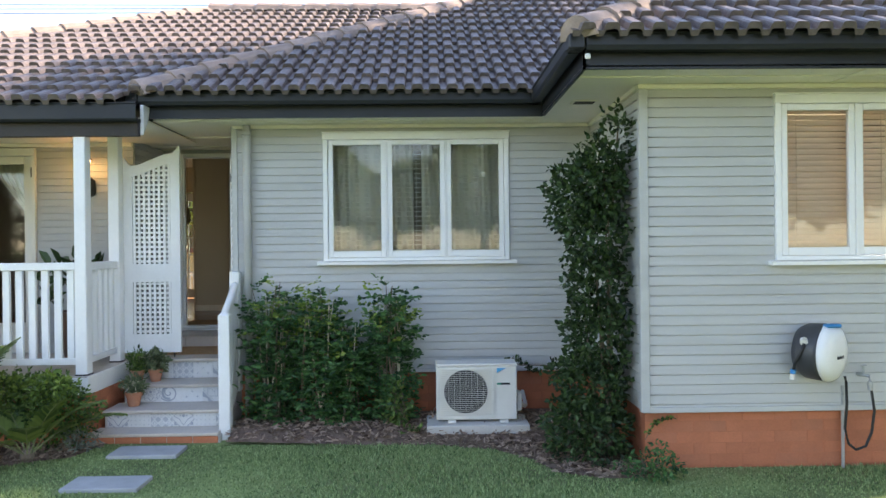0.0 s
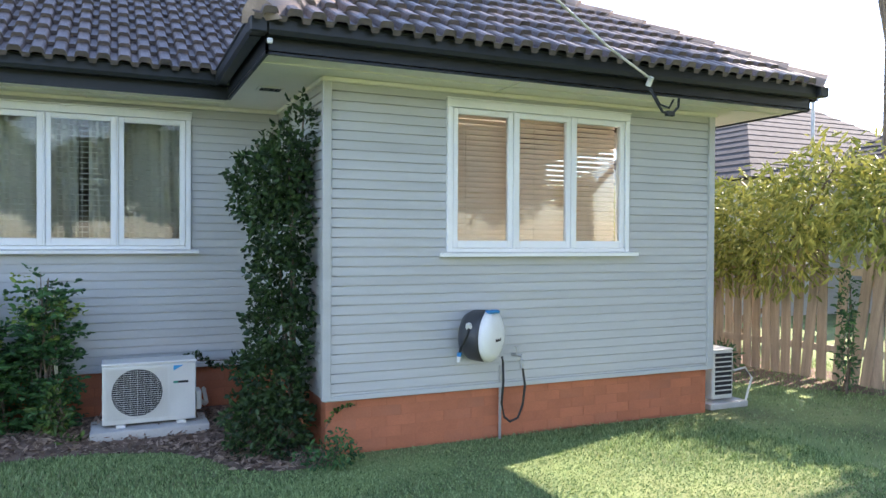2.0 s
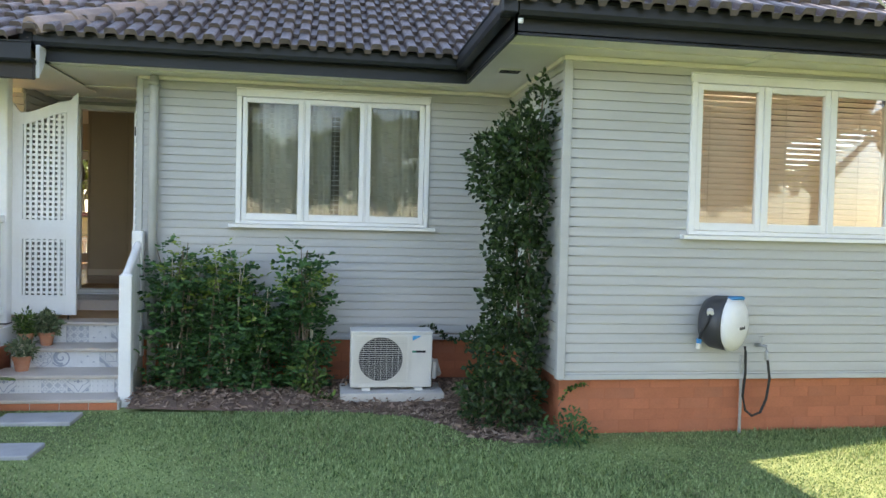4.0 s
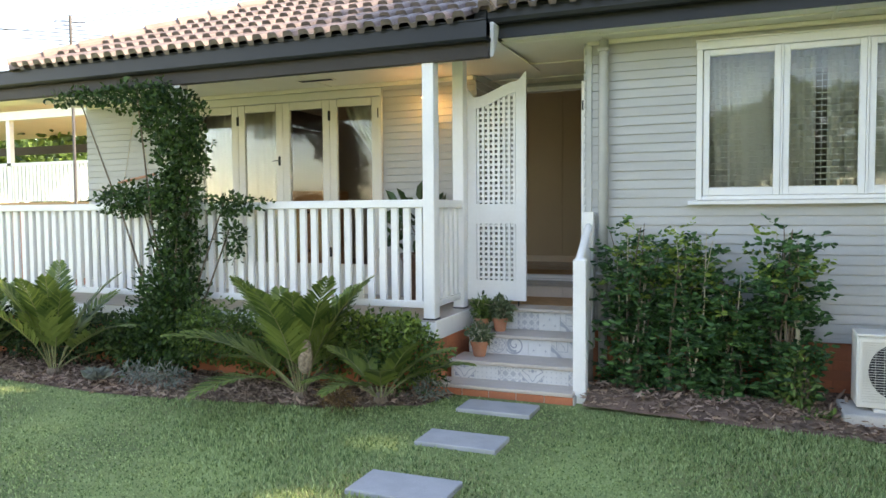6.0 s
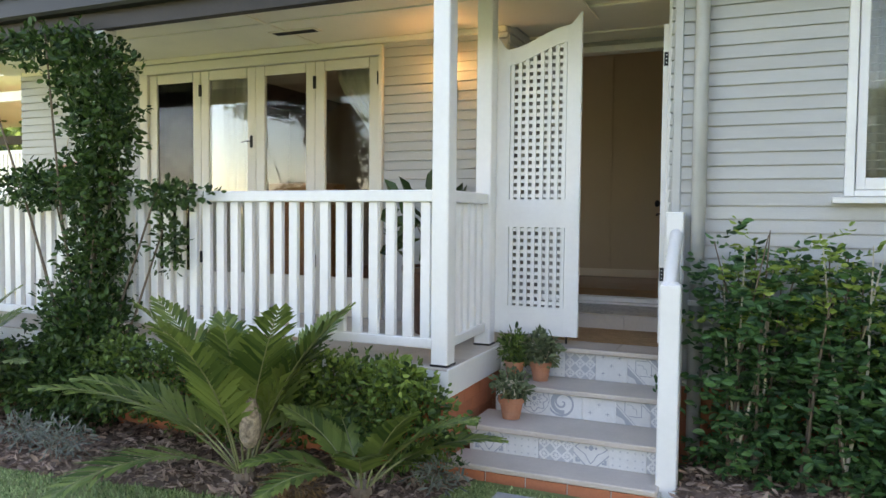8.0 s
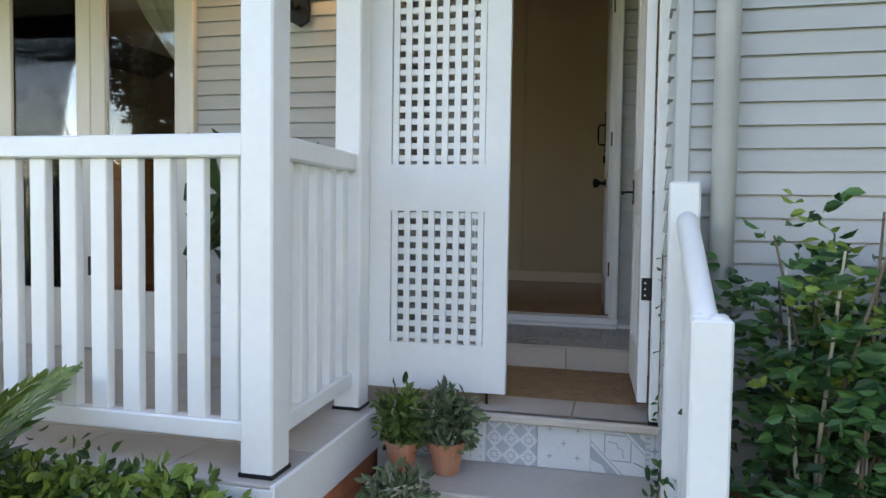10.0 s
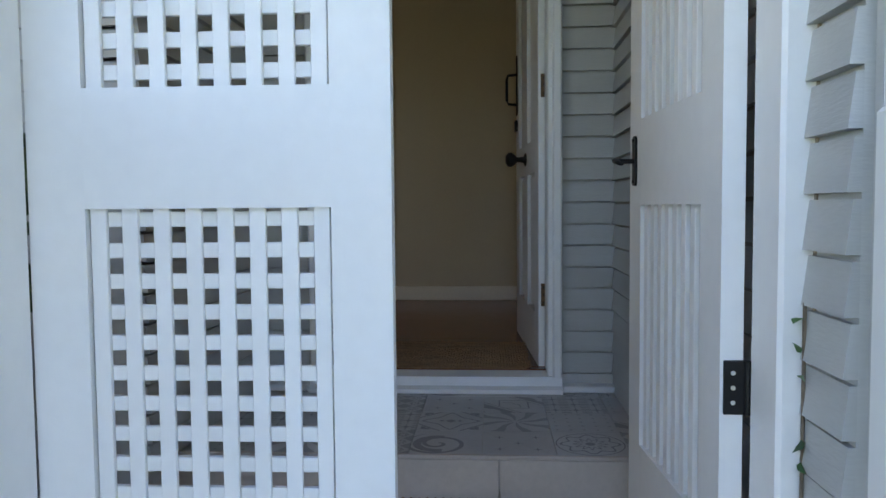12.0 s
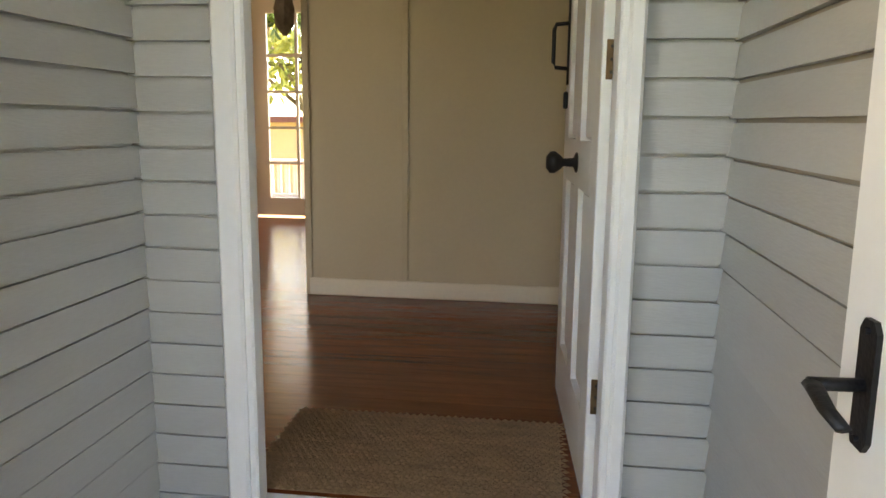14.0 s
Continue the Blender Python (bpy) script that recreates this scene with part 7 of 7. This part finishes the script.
# street trees on the sunny side whose shade lies over the lawn
tree(12.5, 1.0, 12.0, crown(11.8, 1.0, 8.6, 3.0, 3.6, 34, 101), 10000, (0.30, 0.55), LEAF_TREE, "large spreading street tree shading the lawn", 101, 0.3)
tree(12.8, 5.0, 12.0, crown(12.6, 4.6, 11.4, 1.7, 2.0, 22, 102) + [(12.5, 5.2, 5.0, 1.3, 1.0, 0.9), (12.2, 6.4, 4.6, 1.2, 1.0, 0.9)], 7500, (0.30, 0.55), LEAF_TREE, "large street tree shading the lawn", 102, 0.3)
tree(13.6, 5.6, 15.0, crown(13.4, 5.2, 13.2, 2.2, 2.8, 26, 104), 8500, (0.34, 0.6), LEAF_TREE, "tall street tree shading the lawn", 104, 0.3)
tree(13.9, 9.8, 16.0, crown(13.7, 9.7, 15.4, 2.6, 1.5, 28, 105), 1900, (0.36, 0.6), LEAF_TREE, "tall street tree shading the lawn", 105, 0.26)
tree(9.5, -2.5, 8.0, crown(9.0, -2.5, 5.5, 2.6, 2.4, 20, 103), 6000, (0.28, 0.5), LEAF_TREE, "street tree beside the lawn", 103, 0.25)
# trees across the street, seen in the glass
for i, (x, y, h) in enumerate(((-7, -22, 8), (3, -25, 8), (-16, -24, 8), (-11.5, -27, 6.5), (-2, -28, 6.5))):
    tree(x, y, h, crown(x, y, h * 0.62, 2.6, h * 0.28, 16, 110 + i), 3000, (0.35, 0.6), LEAF_TREE, "broad tree across the street", 110 + i, 0.25)

# left neighbour's raised verandah with white palings
nd = empty("neighbour_verandah", (-15.5, 13, 0), "neighbouring raised verandah with white paling rail and cream roof", "verandah")
part("base_wall", bx(-21, 12.6, -0.1, -12.3, 15.5, 1.62), TERRA, nd)
part("floor_edge", bx(-21, 12.5, 1.56, -12.3, 15.6, 1.68), WOOD, nd)
part("roof", prism(bmesh.new(), [(12.0, 3.95), (15.6, 3.55), (15.6, 3.45), (12.0, 3.78)], "x", -21.5, -11.8), CREAM, nd)
part("roof_beam", bx(-21, 12.45, 3.42, -12.3, 12.58, 3.60), WHITE, nd)
part("back_beam", bx(-21, 15.3, 3.0, -12.3, 15.4, 3.2), BROWN, nd)
part("top_rail", bx(-21, 12.5, 2.46, -12.3, 12.56, 2.52), WHITE, nd)
for x in (-20, -17.6, -15.15, -12.5):
    part("post", bx(x, 12.5, 1.68, x + 0.11, 12.6, 3.45), WHITE, nd)
lead = None
for i in range(78):
    m = Matrix.Translation((-20.9 + i * 0.11, 12.52, 1.70))
    if lead is None:
        lead = part("paling", bx(0, 0, 0, 0.075, 0.02, 0.76), WHITE)
        lead.matrix_basis = m
        attach(lead, nd)
    else:
        share("paling", lead, nd, m)
tree(-17.5, 19.5, 6.0, crown(-17.5, 19.5, 3.6, 4.2, 1.2, 26, 121), 5200, (0.2, 0.36), LEAF_HEDGE, "leafy tree behind the neighbouring verandah", 121, 0.2)
tree(-24.0, 20.5, 6.0, crown(-24.0, 20.5, 3.4, 4.2, 1.3, 22, 122), 4200, (0.2, 0.36), LEAF_HEDGE, "leafy tree behind the neighbouring verandah", 122, 0.2)
tree(-30.0, 26.0, 8.0, crown(-30.0, 26.0, 5.4, 3.4, 1.8, 18, 123), 3000, (0.25, 0.4), LEAF_HEDGE, "distant leafy tree beyond the roofs", 123, 0.2)

# television antenna and power lines
MASTGREY = material("weathered_antenna_metal", (0.10, 0.095, 0.09), 0.6, metal=0.3, vary=0.2)
an = empty("tv_antenna", (-10.0, 9.65, 0), "thin metal television antenna on a tall mast", "antenna")
part("mast", tube(bmesh.new(), [(-10.0, 9.65, -0.02), (-10.0, 9.65, 4.42)], 0.022, 8), MASTGREY, an)
for i in range(9):
    z = 3.86 + 0.058 * i
    w = (0.10, 0.12, 0.14, 0.55, 0.42, 0.75, 0.16, 0.12, 0.16)[i]
    part("element", tube(bmesh.new(), [(-10.0 - w, 9.65 - w * 0.9, z), (-10.0 + w, 9.65 + w * 0.9, z)], 0.008, 6), MASTGREY, an)
pl = empty("power_lines", (-20, 20, 8), "thin overhead power lines", "cable")
for k in range(3):
    part("wire", tube(bmesh.new(), [(-50, 19 + k, 10.2 + k * 0.7), (-25, 21 + k, 8.2 + k * 0.5), (5, 24 + k, 9.2 + k * 0.4)], 0.012, 4), RUBBER, pl)

# back yard beyond the glazed door
SHED = material("apricot_render", (0.62, 0.40, 0.22), 0.8, vary=0.08, scale=2)
yard = empty("garden_shed", (-7, 21, 0), "apricot rendered shed with a red gutter line", "shed")
part("wall", bx(-13, 21, -0.1, -3, 23, 1.55), SHED, yard)
part("roof", bx(-13.2, 20.8, 1.55, -2.8, 23.2, 1.66), material("red_roof_edge", (0.16, 0.04, 0.03), 0.6), yard)
tree(-8.5, 27, 6.0, crown(-8.5, 27, 3.6, 3.4, 1.2, 20, 131), 3200, (0.2, 0.36), LEAF_YELLOW, "sunlit tree behind the back yard shed", 131, 0.2)
tree(-6.3, 18.0, 5.0, [(-6.6, 17.6, 3.1, 0.9, 0.6, 0.45), (-5.9, 17.9, 3.3, 0.8, 0.6, 0.4)], 1100, (0.12, 0.2), LEAF_HEDGE, "small tree outside the back door", 132, 0.08)
rail_b = balustrade((-8.0, 16.6), (-3.5, 16.6), "white timber rail on the back deck", 0.605, 1.1)
tagged(part("back_deck", bx(-8.2, BACK_Y + 0.12, 0.0, -3.2, 16.8, 0.60), WOOD), "timber back deck outside the glazed door", "deck", kind="structure")
# stand-in sky lamps at french and back doors; two more added without a seen window
for nm, loc, tgt, sx, sz, e, tone in (("sky_through_french_doors", (-5.2, VER_Y + 0.36, 1.75), (-5.2, 12, 1.4), 2.3, 1.6, 0.9, (1.0, 0.86, 0.66)), ("sky_through_back_door", (-4.265, BACK_Y - 0.03, 1.7), (-4.265, 10, 1.2), 0.6, 1.7, 0.3, (1.0, 0.86, 0.66)), ("sky_through_rear_window", (-5.86, 12.95, 1.8), (-3.0, 11.2, 1.5), 1.2, 1.2, 1.5, (1.0, 0.82, 0.58)), ("sky_through_side_window", (5.15, WING_Y + 2.1, 2.0), (2.6, WING_Y + 1.0, 1.6), 1.5, 1.1, 22, (1.0, 0.91, 0.78))):
    ar = new(nm, bpy.data.lights.new(nm, "AREA"))
    ar.data.shape, ar.data.size, ar.data.size_y, ar.data.energy, ar.data.color = "RECTANGLE", sx, sz, e, tone
    ar.matrix_basis = look(loc, tgt)
